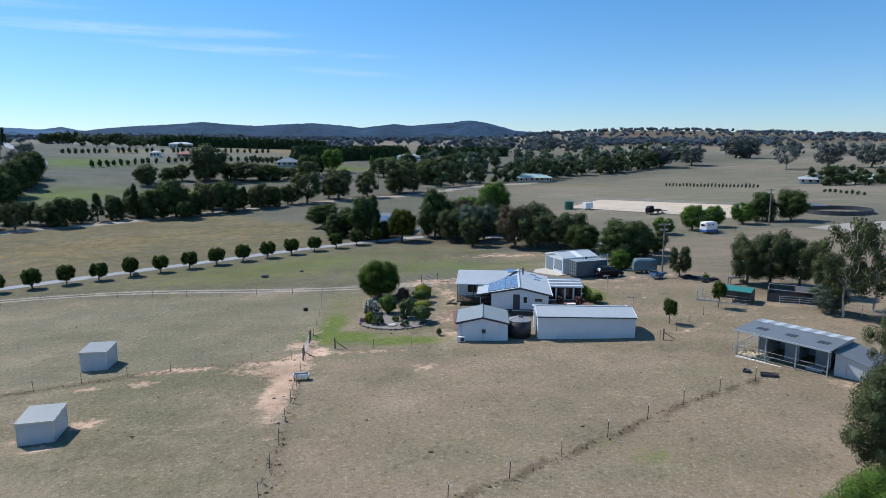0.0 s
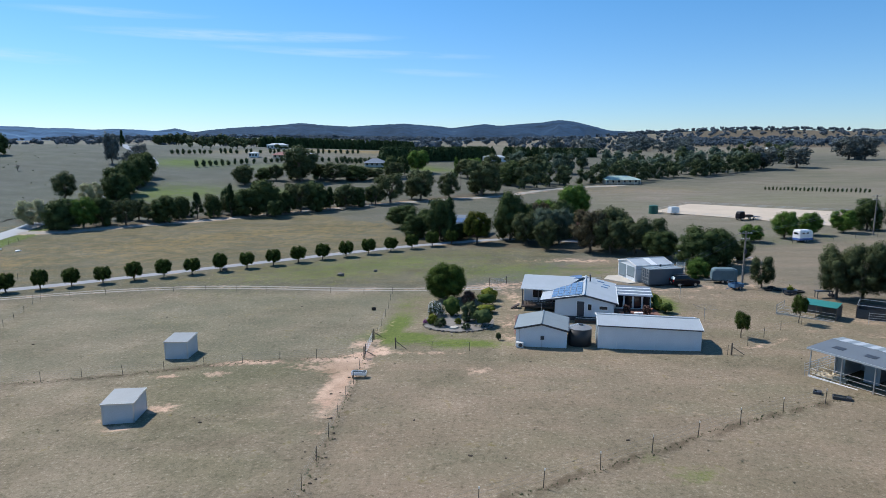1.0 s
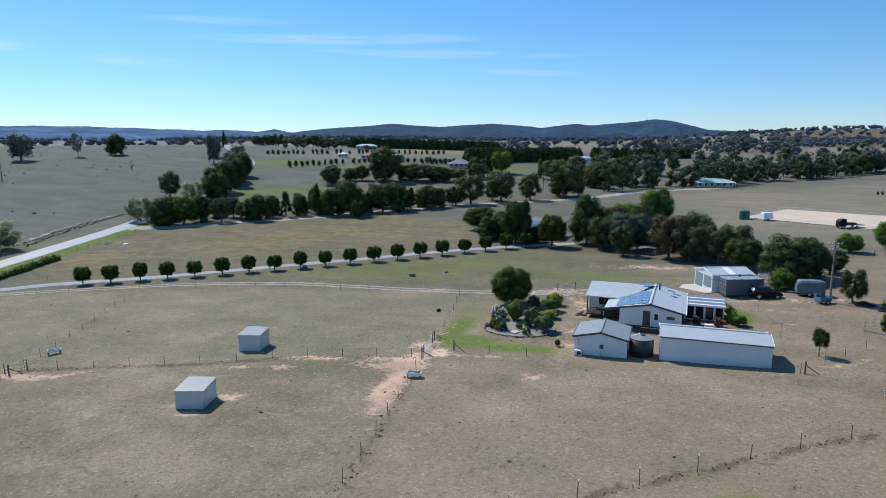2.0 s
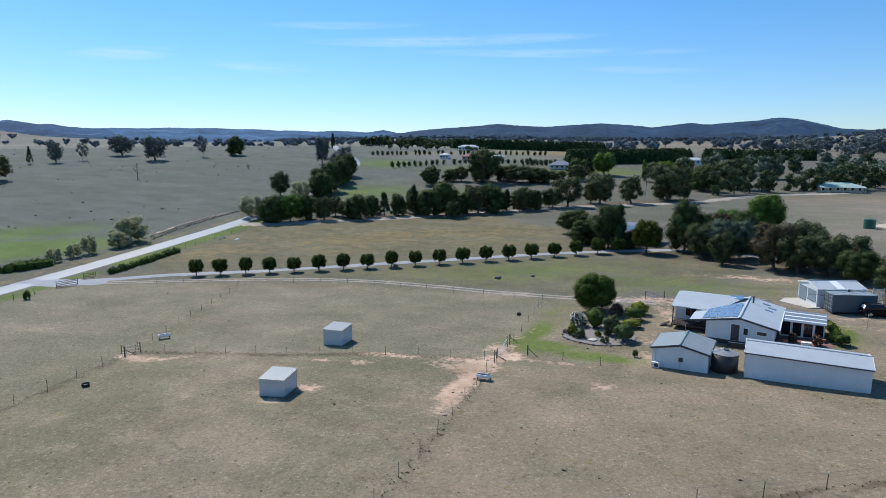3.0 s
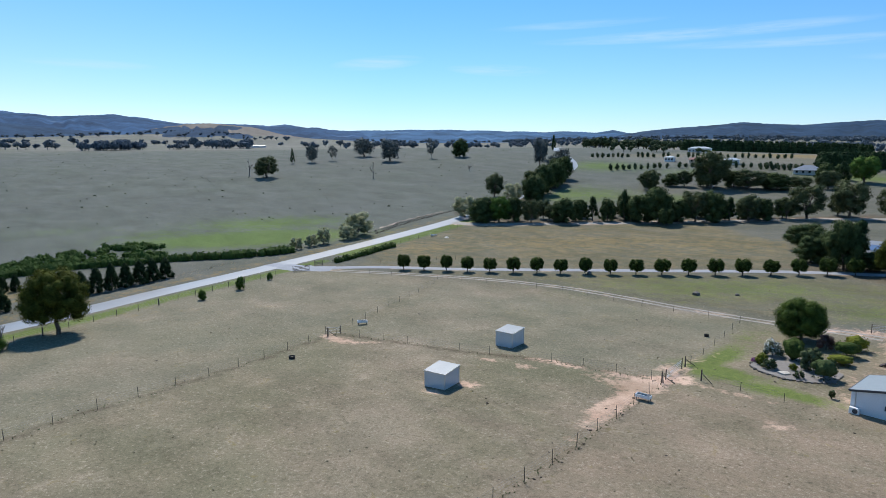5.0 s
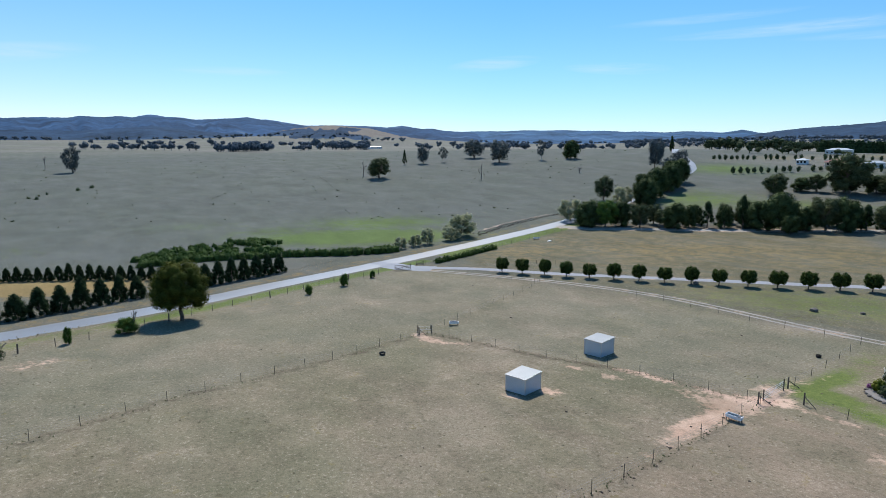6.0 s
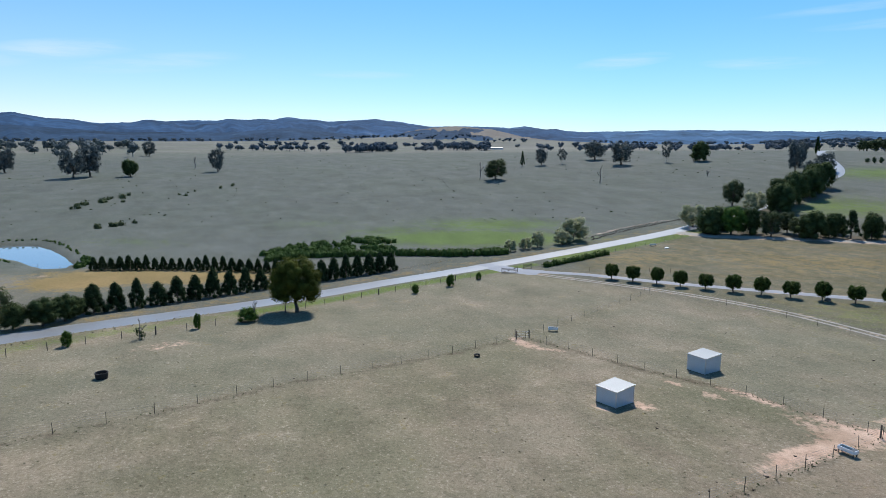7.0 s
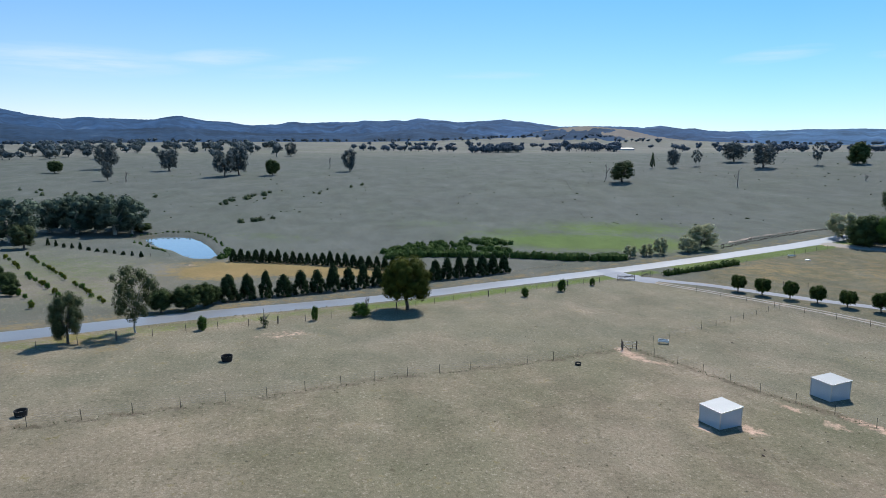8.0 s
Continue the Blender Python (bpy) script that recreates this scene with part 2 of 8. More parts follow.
LEAF = {
    "gum": leaf_material("olive gum leaves", (0.038, 0.056, 0.027), (0.138, 0.165, 0.08)),
    "bluegum": leaf_material("blue-green gum leaves", (0.05, 0.078, 0.055), (0.155, 0.205, 0.15)),
    "cypress": leaf_material("dark green foliage", (0.03, 0.05, 0.02), (0.105, 0.145, 0.055)),
    "pine": leaf_material("dark conifer needles", (0.018, 0.034, 0.016), (0.055, 0.09, 0.036)),
    "broad": leaf_material("fresh green leaves", (0.045, 0.095, 0.02), (0.14, 0.235, 0.05)),
    "oak": leaf_material("yellow-green leaves", (0.022, 0.034, 0.008), (0.125, 0.145, 0.027)),
    "silver": leaf_material("silver-green willow leaves", (0.25, 0.3, 0.13), (0.6, 0.66, 0.4), 0.05, 0.55),
    "topiary": leaf_material("clipped dark leaves", (0.024, 0.046, 0.014), (0.1, 0.145, 0.035)),
    "lime": leaf_material("yellow-green shrub leaves", (0.08, 0.11, 0.015), (0.22, 0.24, 0.04)),
    "reed": leaf_material("green reeds", (0.04, 0.075, 0.018), (0.1, 0.16, 0.04)),
    # paler and bluer than near gums: distance haze is put into the leaf colour
    "distant": leaf_material("far eucalypt leaves with haze in the colour", (0.07, 0.09, 0.098), (0.165, 0.195, 0.19)),
    "dome": leaf_material("glossy green tree leaves", (0.03, 0.058, 0.014), (0.125, 0.185, 0.04)),
    "rust": leaf_material("rust-tinged gum leaves", (0.058, 0.052, 0.032), (0.15, 0.13, 0.078)),
    "far": leaf_material("far woodland leaves", (0.03, 0.046, 0.027), (0.1, 0.13, 0.062)),
    # distance haze painted into the forest leaf colour
    "blue": leaf_material("distant forest leaves blued by painted haze", (0.07, 0.1, 0.135), (0.138, 0.178, 0.212)),
}


# ---- geometry helpers ----
class Shape:
    """Collects the faces of one mesh."""

    def __init__(self):
        self.v, self.f = [], []

    def add(self, verts, faces):
        k = len(self.v)
        self.v += [tuple(p) for p in verts]
        self.f += [tuple(i + k for i in f) for f in faces]
        return self

    def box(self, x, y, z, sx, sy, sz, rz=0.0):
        """A box that stands on z, centred on x and y."""
        c, s = math.cos(radians(rz)), math.sin(radians(rz))
        pts = []
        for dz in (0, sz):
            for dx, dy in ((-sx / 2, -sy / 2), (sx / 2, -sy / 2), (sx / 2, sy / 2), (-sx / 2, sy / 2)):
                pts.append((x + dx * c - dy * s, y + dx * s + dy * c, z + dz))
        return self.add(pts, [(3, 2, 1, 0), (4, 5, 6, 7), (0, 1, 5, 4), (1, 2, 6, 5), (2, 3, 7, 6), (3, 0, 4, 7)])

    def tube(self, p, q, r0, r1=None, n=7, caps=True):
        r1 = r0 if r1 is None else r1
        p, q = Vector(p), Vector(q)
        d = (q - p).normalized()
        a = d.orthogonal().normalized()
        b = d.cross(a)
        ring = [math.tau * i / n for i in range(n)]
        pts = [p + (a * math.cos(t) + b * math.sin(t)) * r0 for t in ring] + [q + (a * math.cos(t) + b * math.sin(t)) * r1 for t in ring]
        faces = [(i, (i + 1) % n, n + (i + 1) % n, n + i) for i in range(n)]
        if caps:
            faces += [tuple(range(n - 1, -1, -1)), tuple(range(n, 2 * n))]
        return self.add(pts, faces)

    def slab(self, corners, thick):
        """A sheet over four or more corners in one plane, with thickness below it."""
        pts = [Vector(c) for c in corners]
        nrm = (pts[1] - pts[0]).cross(pts[-1] - pts[0]).normalized()
        k = len(pts)
        low = [p - nrm * thick for p in pts]
        faces = [tuple(range(k)), tuple(range(2 * k - 1, k - 1, -1))] + [(i, k + i, k + (i + 1) % k, (i + 1) % k) for i in range(k)]
        return self.add(pts + low, faces)

    def prism(self, outline, y0, y1):
        """An outline in x and z, drawn out along y."""
        k = len(outline)
        pts = [(x, y0, z) for x, z in outline] + [(x, y1, z) for x, z in outline]
        faces = [tuple(range(k)), tuple(range(2 * k - 1, k - 1, -1))] + [(i, k + i, k + (i + 1) % k, (i + 1) % k) for i in range(k)]
        return self.add(pts, faces)

    def mesh(self, name, mat, smooth=False, normals=None):
        me = bpy.data.meshes.new(name)
        me.from_pydata(self.v, [], self.f)
        me.materials.append(mat)
        if smooth:
            me.polygons.foreach_set("use_smooth", [True] * len(me.polygons))
        me.update()
        if normals is not None:
            me.polygons.foreach_set("use_smooth", [True] * len(me.polygons))
            me.normals_split_custom_set_from_vertices(normals)
        return me


def part(name, shape, mat, parent, label="", smooth=False):
    ob = new(name, shape.mesh(name, mat, smooth) if isinstance(shape, Shape) else shape)
    ob.parent = parent
    if label:
        tagged(ob, label)
    return ob


def thing(name, x, y, rot=0.0, label="", category="", group="", z=None, size=(1, 1, 1), kind=""):
    ob = new(name)
    ob.empty_display_size = 0.3
    ob.matrix_world = Matrix.LocRotScale((x, y, height(x, y) if z is None else z), Euler((0, 0, radians(rot))), size)
    return tagged(ob, label, category, group, kind)


# ---- the lie of the land ----
VALLEY = (0.00, 0.51, -0.32, 27.73, 4.78)
SWELLS = [
    (-380, 470, 180, 6.70),
    (-220, -20, 100, -5.65),
    (-220, 180, 100, -2.27),
    (300, 1000, 350, -2.79),
    (180, 380, 100, -3.31),
    (-320, 280, 100, 1.13),
    (-20, -120, 100, 7.44),
    (180, 180, 100, 3.03),
    (-550, 300, 180, 4.06),
    (-210, 470, 180, 6.08),
    (-1100, -50, 350, 2.38),
    (-120, 280, 100, -4.45),
    (-1100, 1000, 350, -4.33),
    (80, 380, 100, -3.65),
    (650, 650, 350, -3.31),
    (-120, 80, 100, -3.00),
    (18, 71, 8, -0.22),
]
FAR_HILLS = [(-15, 1900, 260, 22), (-24, 2000, 300, 14), (-36, 1700, 320, 8), (66, 2300, 330, 34), (84, 2400, 400, 12), (24, 2300, 420, 16), (100, 2000, 350, 10)]


def height(x, y):
    r2 = x * x + y * y
    near = np.exp(-r2 / 320000.0)
    z = near * (VALLEY[0] + VALLEY[1] * x / 100 + VALLEY[2] * y / 100)
    z = z + VALLEY[3] * (1 - np.exp(-r2 / 980000.0)) + VALLEY[4] * (1 - np.exp(-r2 / 180000.0))
    for cx, cy, w, a in SWELLS:
        z = z + a * np.exp(-((x - cx) ** 2 + (y - cy) ** 2) / (2 * w * w))
    for az, r, w, a in FAR_HILLS:
        cx, cy = -r * math.sin(radians(az)), r * math.cos(radians(az))
        z = z + a * np.exp(-((x - cx) ** 2 + (y - cy) ** 2) / (2 * w * w))
    return z


DAM = [(-215, -55), (-220, -52), (-220, -46), (-217, -40), (-206, -34), (-189, -28), (-175, -24), (-168, -25), (-169, -30), (-177, -35), (-184, -38), (-192, -44), (-202, -50)]
DAM_LEVEL = -5.0


def inside(x, y, poly):
    """Whether points lie in a polygon, and how far from its edge they are."""
    hit, best = np.zeros(np.shape(x), bool), np.full(np.shape(x), 1e9)
    for (ax, ay), (bx, by) in zip(poly, poly[1:] + poly[:1]):
        cross = ((ay > y) != (by > y)) & (x < (bx - ax) * (y - ay) / (by - ay + 1e-9) + ax)
        hit ^= cross
        best = np.minimum(best, to_line(x, y, ax, ay, bx, by))
    return hit, best


def to_line(x, y, ax, ay, bx, by):
    dx, dy = bx - ax, by - ay
    u = np.clip(((x - ax) * dx + (y - ay) * dy) / (dx * dx + dy * dy + 1e-9), 0, 1)
    return np.hypot(x - ax - u * dx, y - ay - u * dy)


def near_path(x, y, path, half, soft):
    """1 on the path, 0 away from it."""
    d = np.full(np.shape(x), 1e9)
    for (ax, ay), (bx, by) in zip(path, path[1:]):
        d = np.minimum(d, to_line(x, y, ax, ay, bx, by))
    return np.clip((half + soft - d) / soft, 0, 1)


def blob(x, y, cx, cy, rx, ry=None, rot=0.0):
    ry = ry or rx
    c, s = math.cos(radians(rot)), math.sin(radians(rot))
    u, v = (x - cx) * c + (y - cy) * s, -(x - cx) * s + (y - cy) * c
    return np.exp(-((u / rx) ** 2 + (v / ry) ** 2))


def smooth_path(points, step=2.0):
    """A curve through the points, cut into short steps."""
    pts = [Vector((*p, 0)) for p in points]
    pts = [pts[0] * 2 - pts[1]] + pts + [pts[-1] * 2 - pts[-2]]
    out = []
    for a, b, c, d in zip(pts, pts[1:], pts[2:], pts[3:]):
        n = max(2, int((c - b).length / step))
        for i in range(n):
            t = i / n
            p = 0.5 * (2 * b + (c - a) * t + (2 * a - 5 * b + 4 * c - d) * t * t + (3 * b - a - 3 * c + d) * t ** 3)
            out.append((p.x, p.y))
    return out + [tuple(points[-1])]


ROAD = smooth_path([(-30, -105), (-52, -66), (-71, -37), (-84.5, -17.5), (-94, 0), (-105, 24), (-118, 51), (-130, 87), (-142, 130), (-154, 176), (-176, 240), (-194, 288), (-208, 324), (-228, 360), (-296, 438), (-345, 505), (-420, 640)])
SIDE_ROAD = smooth_path([(-150, 166), (-138, 171), (-122, 186), (-104, 201), (-78, 225), (-56, 246), (-33, 263), (-9, 280), (8, 308), (24, 331), (40, 345), (58, 362)])
DRIVE = smooth_path([(-121, 82), (-112, 91), (-104, 98), (-88, 107.5), (-68, 121.5), (-48, 135), (-30, 147), (-15, 154), (0, 158), (22, 150), (40, 136), (47, 128)])
TRACK = smooth_path([(-118, 83.5), (-106, 89), (-97, 93.5), (-77, 101.5), (-60, 105), (-46, 105), (-30, 103.2), (-18, 102.6), (-8, 103), (-1, 103.2)])
FENCE_WEST = smooth_path([(-60.5, 51.5), (-54.5, 32), (-50.8, 16), (-45, 1), (-40, -14), (-34, -32), (-26, -52)], 5)
FENCE_MID = smooth_path([(-60.5, 53), (-48, 57), (-40, 59.3), (-30, 63.5), (-15, 66.5)], 4)
FENCE_NEAR = smooth_path([(-14.8, 66), (-13.6, 55), (-12.4, 45), (-11.6, 37), (-10.6, 27), (-9, 12), (-7, -8)], 4.4)
FENCE_EAST = smooth_path([(-14, 22), (-3, 33), (3.5, 37.6), (13, 44.4), (22.4, 51.2), (30.4, 55.6), (33, 57.6)], 5.2)


# ---- ground ----
def graded(lo, hi, step, edge, grow=1.09):
    line = list(np.arange(lo, hi + 0.01, step))
    for way, start in ((1, hi), (-1, lo)):
        s, p = step, start
        while abs(p) < edge:
            s *= grow
            p += way * s
            line.append(p)
    return np.array(sorted(line))


def ground_height(x, y):
    z = height(x, y)
    hit, d = inside(x, y, DAM)
    d = np.where(hit, d, -d)
    low = DAM_LEVEL - 0.15 - 0.25 * np.clip(d, 0, 6)
    bank = np.clip((d + 16) / 16, 0, 1)
    z = np.where(d > 0, np.minimum(low, z), z * (1 - bank) + np.minimum(z, DAM_LEVEL + 0.25 + 0.12 * np.clip(-d, 0, 10)) * bank)
    return z


gx, gy = graded(-215, 70, 1.3, 3300), graded(-62, 190, 1.3, 3300)
GX, GY = np.meshgrid(gx, gy)
GZ = ground_height(GX, GY)
nx, ny = len(gx), len(gy)
idx = np.arange(nx * ny).reshape(ny, nx)
quads = np.stack([idx[:-1, :-1], idx[:-1, 1:], idx[1:, 1:], idx[1:, :-1]], -1).reshape(-1, 4)
me = bpy.data.meshes.new("ground")
me.from_pydata(np.stack([GX, GY, GZ], -1).reshape(-1, 3).tolist(), [], quads.tolist())
me.polygons.foreach_set("use_smooth", [True] * len(me.polygons))
ground = tagged(new("ground", me), "sun-dried grazing paddocks with bare pink soil patches", "ground", kind="structure")


def soil_masks(x, y):
    """Where soil lies bare, grass stays green, dry grass stands golden, leaf litter lies, and haze is painted."""
    bare = 0.0 * x
    for cx, cy, rx, ry, rot, a in (
        (-16.8, 62.5, 3.2, 2.6, 20, 1.25), (-15.2, 67, 3.2, 1.7, 60, 1.2), (-20.5, 63.0, 3.6, 1.8, 10, 0.62), (-16.2, 71.5, 2.0, 3.0, 0, 0.8),
        (-30.6, 50.0, 1.9, 1.3, 20, 0.95), (-31.8, 45.6, 2.4, 0.7, 14, 0.85), (-34.8, 46.8, 0.8, 1.4, 0, 0.6), (-29.8, 59.8, 1.5, 0.9, 0, 0.95), (-35.5, 58.8, 2.6, 0.7, 15, 0.95), (-32.8, 59.6, 1.3, 0.5, 15, 0.9),
        (-57.5, 51.2, 4.0, 1.8, -10, 1.05), (-53, 53.2, 2.2, 0.9, 30, 0.9), (-1.7, 62.2, 2.8, 1.7, 30, 0.5), (19.5, 52.5, 6.0, 2.6, 35, 0.32), (38, 53, 3.0, 1.6, -40, 0.75),
        (-9, 68, 9, 0.9, 0, 0.65), (14, 101, 12, 5, 10, 0.36), (26, 99, 14, 7, 0, 0.36), (0, 105, 10, 3, 5, 0.8), (14, 128, 14, 3, -5, 0.6), (44, 82, 14, 8, 20, 0.3),
        (28, 71, 2, 1, 40, 0.5), (46, 76, 10, 6, 0, 0.32), (-73, 1, 6, 3, -60, 0.5), (38, 118, 20, 14, 0, 0.35), (-150, -28, 3, 3, 0, 0.6),
        (-16, 78, 2, 8, -5, 0.4),
    ):
        bare = np.maximum(bare, a * blob(x, y, cx, cy, rx, ry, rot))
    for path, half, soft, a in (
        ([(-15.8, 66), (-15.3, 58), (-14.9, 52)], 0.6, 1.5, 1.05), ([(-14.4, 52), (-13.8, 46)], 0.2, 1.0, 0.7), ([(-31, 63.2), (-22, 65), (-15, 66.5)], 0.3, 1.3, 0.62), (FENCE_WEST, 0.3, 1.3, 0.25), 
        (TRACK, 1.6, 1.2, 0.36), ([(-8, 103.4), (0.2, 103), (0.9, 99), (1.0, 74)], 1.0, 1.5, 0.47), ([(0.2, 97), (0.3, 76)], 0.1, 0.4, 0.62), ([(1.8, 97), (1.9, 76)], 0.1, 0.4, 0.62), (DRIVE, 2.0, 1.0, 0.4), (SIDE_ROAD, 3.2, 2, 0.6), ([(24, 69), (30, 72), (38, 78), (45, 83)], 0.2, 1.2, 0.42), ([(8, 104), (22, 100), (38, 104)], 2.0, 4.0, 0.36),
        ([(-158, 134), (-168, 160), (-172, 186)], 0.6, 1.6, 0.45),
    ):
        bare = np.maximum(bare, a * near_path(x, y, path, half, soft))
    green = 0.0 * x
    for cx, cy, rx, ry, rot, a in (
        (-12, 74, 5.0, 2.8, -8, 1.6), (-14.2, 80, 2.0, 8, 0, 1.2), (-4.5, 72.0, 5.0, 1.6, 0, 1.7), (23.6, 92, 1.6, 6, 0, 1.2), (-15, 92, 2.4, 8, 0, 0.6), (-13, 88, 3, 8, 0, 0.35), (22, 89, 3.2, 6, 0, 0.7), (-176, 98, 38, 16, 60, 1.5), (-198, 118, 34, 16, 60, 0.9), (-205, 78, 22, 12, 80, 0.6), (-170, 62, 22, 10, 80, 0.4),
        (-232, 55, 24, 10, 70, 0.4), (-30, 124, 36, 14, 25, 0.62), (2, 118, 24, 9, 0, 0.64), (-156, 262, 34, 30, 40, 0.85), (-120, 276, 36, 18, 30, 0.75), (-72, 405, 36, 20, 0, 1.1), (-24, 430, 22, 24, 0, 1.1), (-205, 362, 30, 26, 30, 1.0), (-150, 372, 30, 18, 40, 0.7), (-140, -54, 36, 20, 30, 0.45), (-108, -38, 20, 14, 30, 0.42),
        (55, 155, 30, 16, 0, 0.35), (90, 260, 80, 40, 0, 0.22), (-212, -10, 26, 10, 60, 0.4), (-64, 170, 60, 22, 30, 0.12), (15, 41, 2.2, 1.2, 30, 0.6), (12.5, 43.5, 1.2, 0.8, 30, 0.6), (-1, 32, 3, 1.4, 30, 0.7),
    ):
        green = np.maximum(green, a * blob(x, y, cx, cy, rx, ry, rot))
    verge = [(px + 6.4, py + 1.8) for px, py in ROAD[66:107]]
    green = np.maximum(green, 1.1 * near_path(x, y, verge, 1.0, 2.4))
    verge = [(px + 6.0, py + 1.6) for px, py in ROAD[112:152]]
    green = np.maximum(green, 1.3 * near_path(x, y, verge, 1.6, 2.4))
    verge = [(px + 6.0, py + 2.4) for px, py in ROAD[24:66]]
    green = np.maximum(green, 0.55 * near_path(x, y, verge, 1.2, 2.6))
    gold = 0.0 * x
    for cx, cy, rx, ry, rot, a in (
        (-142, 0, 10, 26, -12, 2.0), (-140, -18, 12, 11, 0, 2.0), (-150, -12, 8, 16, -10, 1.6), (-70, -27, 9, 4, 55, 0.8), (-62, -38, 8, 4, 55, 0.7), (-88, 160, 46, 18, 38, 0.5), (-52, 180, 46, 18, 38, 0.4), (60, 330, 60, 26, 20, 0.4), (-150, 545, 60, 40, 40, 1.0), (-215, 450, 34, 20, 40, 0.6), (-135, 108, 7, 20, -15, 0.55), (-120, 125, 14, 16, 0, 0.5), (-105, 22, 4, 30, -25, 0.3)
    ):
        gold = np.maximum(gold, a * blob(x, y, cx, cy, rx, ry, rot))
    verge2 = [(px - 6.0, py - 1.0) for px, py in ROAD[20:150]]
    gold = np.maximum(gold, 0.4 * near_path(x, y, verge2, 1.4, 3.5))
    litter = 0.0 * x
    for path, half, soft, a in ((FENCE_EAST, 0.12, 0.5, 1.1), (FENCE_NEAR, 0.2, 1.0, 0.5), (FENCE_WEST, 0.25, 1.0, 0.7), (FENCE_MID, 0.3, 1.2, 0.75), ([(-150, 178), (-128, 188), (-100, 212), (-74, 232), (-50, 254), (-20, 284)], 3.0, 5.0, 0.9), ([(-160, 190), (-172, 240), (-190, 290)], 6.0, 6.0, 0.9), ([(-20, 158), (6, 152), (34, 138)], 7.0, 7.0, 0.8)):
        litter = np.maximum(litter, a * near_path(x, y, path, half, soft))
    for cx, cy, rx, ry, rot, a in ((51, 92, 9, 6, 0, 0.8), (-214, -70, 10, 22, 10, 0.9), (38, 115, 9, 6, 0, 0.7), (-92, 24, 4, 4, 0, 0.5), (55, 76, 8, 6, 0, 0.6)):
        litter = np.maximum(litter, a * blob(x, y, cx, cy, rx, ry, rot))
    forest = [(236, 1023), (493, 927), (587, 1104), (900, 870), (1655, 1598), (517, 2241)]
    hit, d = inside(x, y, forest)
    litter = np.maximum(litter, 0.9 * np.clip(0.5 + np.where(hit, d, -d) / 60.0, 0, 1))
    home = [(-121, 88), (-104, 90), (-60, 104), (-15, 102), (48, 98), (90, 60), (120, -150), (-10, -140), (-60, -60), (-88, -16)]
    hit, d = inside(x, y, home)
    rough = np.clip(0.5 - np.where(hit, d, -d) / 10.0, 0, 1)
    east = [(-12, 20), (-13.6, 66), (1, 68), (3, 104), (14, 131), (50, 140), (86, 152), (108, 120), (92, 60), (50, 15)]
    hit, d = inside(x, y, east)
    pink = np.clip(0.5 + np.where(hit, d, -d) / 5.0, 0, 1)
    lane = [(-60, 54.5), (-15, 68), (-17, 97), (-36, 99), (-80, 96)]
    hit, d = inside(x, y, lane)
    grey = np.clip(0.5 + np.where(hit, d, -d) / 4.0, 0, 1)
    west_paddock = [(-62, 50), (-80, 92), (-117, 82), (-104, 44), (-86, 8), (-70, -22), (-50, -50), (-38, -20), (-52, 20)]
    hit, d = inside(x, y, west_paddock)
    grey = np.maximum(grey, 0.9 * np.clip(0.5 + np.where(hit, d, -d) / 5.0, 0, 1))
    yard = [(-96, 96), (-60, 107), (-10, 106), (14, 131), (0, 148), (-18, 148), (-50, 130), (-90, 104)]
    yard_hit, yard_d = inside(x, y, yard)
    back = [(-112, 96), (-66, 125), (-22, 156), (-40, 185), (-75, 222), (-120, 182), (-143, 160), (-128, 118)]
    hit, d = inside(x, y, back)
    tawny = np.maximum(np.clip(0.5 + np.where(hit, d, -d) / 6.0, 0, 1), 0.75 * np.clip(0.5 + np.where(yard_hit, yard_d, -yard_d) / 6.0, 0, 1))
    # tan far fields, paler with distance: some haze is in this colour
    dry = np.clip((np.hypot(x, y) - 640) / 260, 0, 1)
    for poly, a, soft in (
        ([(24, 176), (20, 300), (60, 350), (150, 430), (240, 520), (420, 640), (640, 520), (420, 260), (160, 196), (70, 150)], 1.0, 30.0),
        ([(-245, 395), (-205, 560), (-110, 600), (-100, 470), (-150, 440), (-180, 395)], 0.8, 20.0),
        ([(-94, -27), (-120, -22), (-158, -34), (-186, -70), (-150, -88), (-100, -54)], 0.7, 8.0),
        ([(-20, 112), (10, 116), (60, 150), (100, 150), (60, 104), (10, 108)], 0.35, 8.0),
    ):
        hit, d = inside(x, y, poly)
        dry = np.maximum(dry, a * np.clip(0.5 + np.where(hit, d, -d) / soft, 0, 1))
    # mask for haze painted over the open western ground
    haze_tint = rough * np.clip((-x - 120) / 60, 0, 1)
    return bare, green, gold, litter, rough, pink, grey, tawny, dry, haze_tint


for label_, values in zip(("bare", "green", "gold", "litter", "rough", "pink", "grey", "tawny", "dry", "haze_tint"), soil_masks(GX, GY)):
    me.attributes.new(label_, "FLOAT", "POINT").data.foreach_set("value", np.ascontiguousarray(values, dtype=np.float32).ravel())


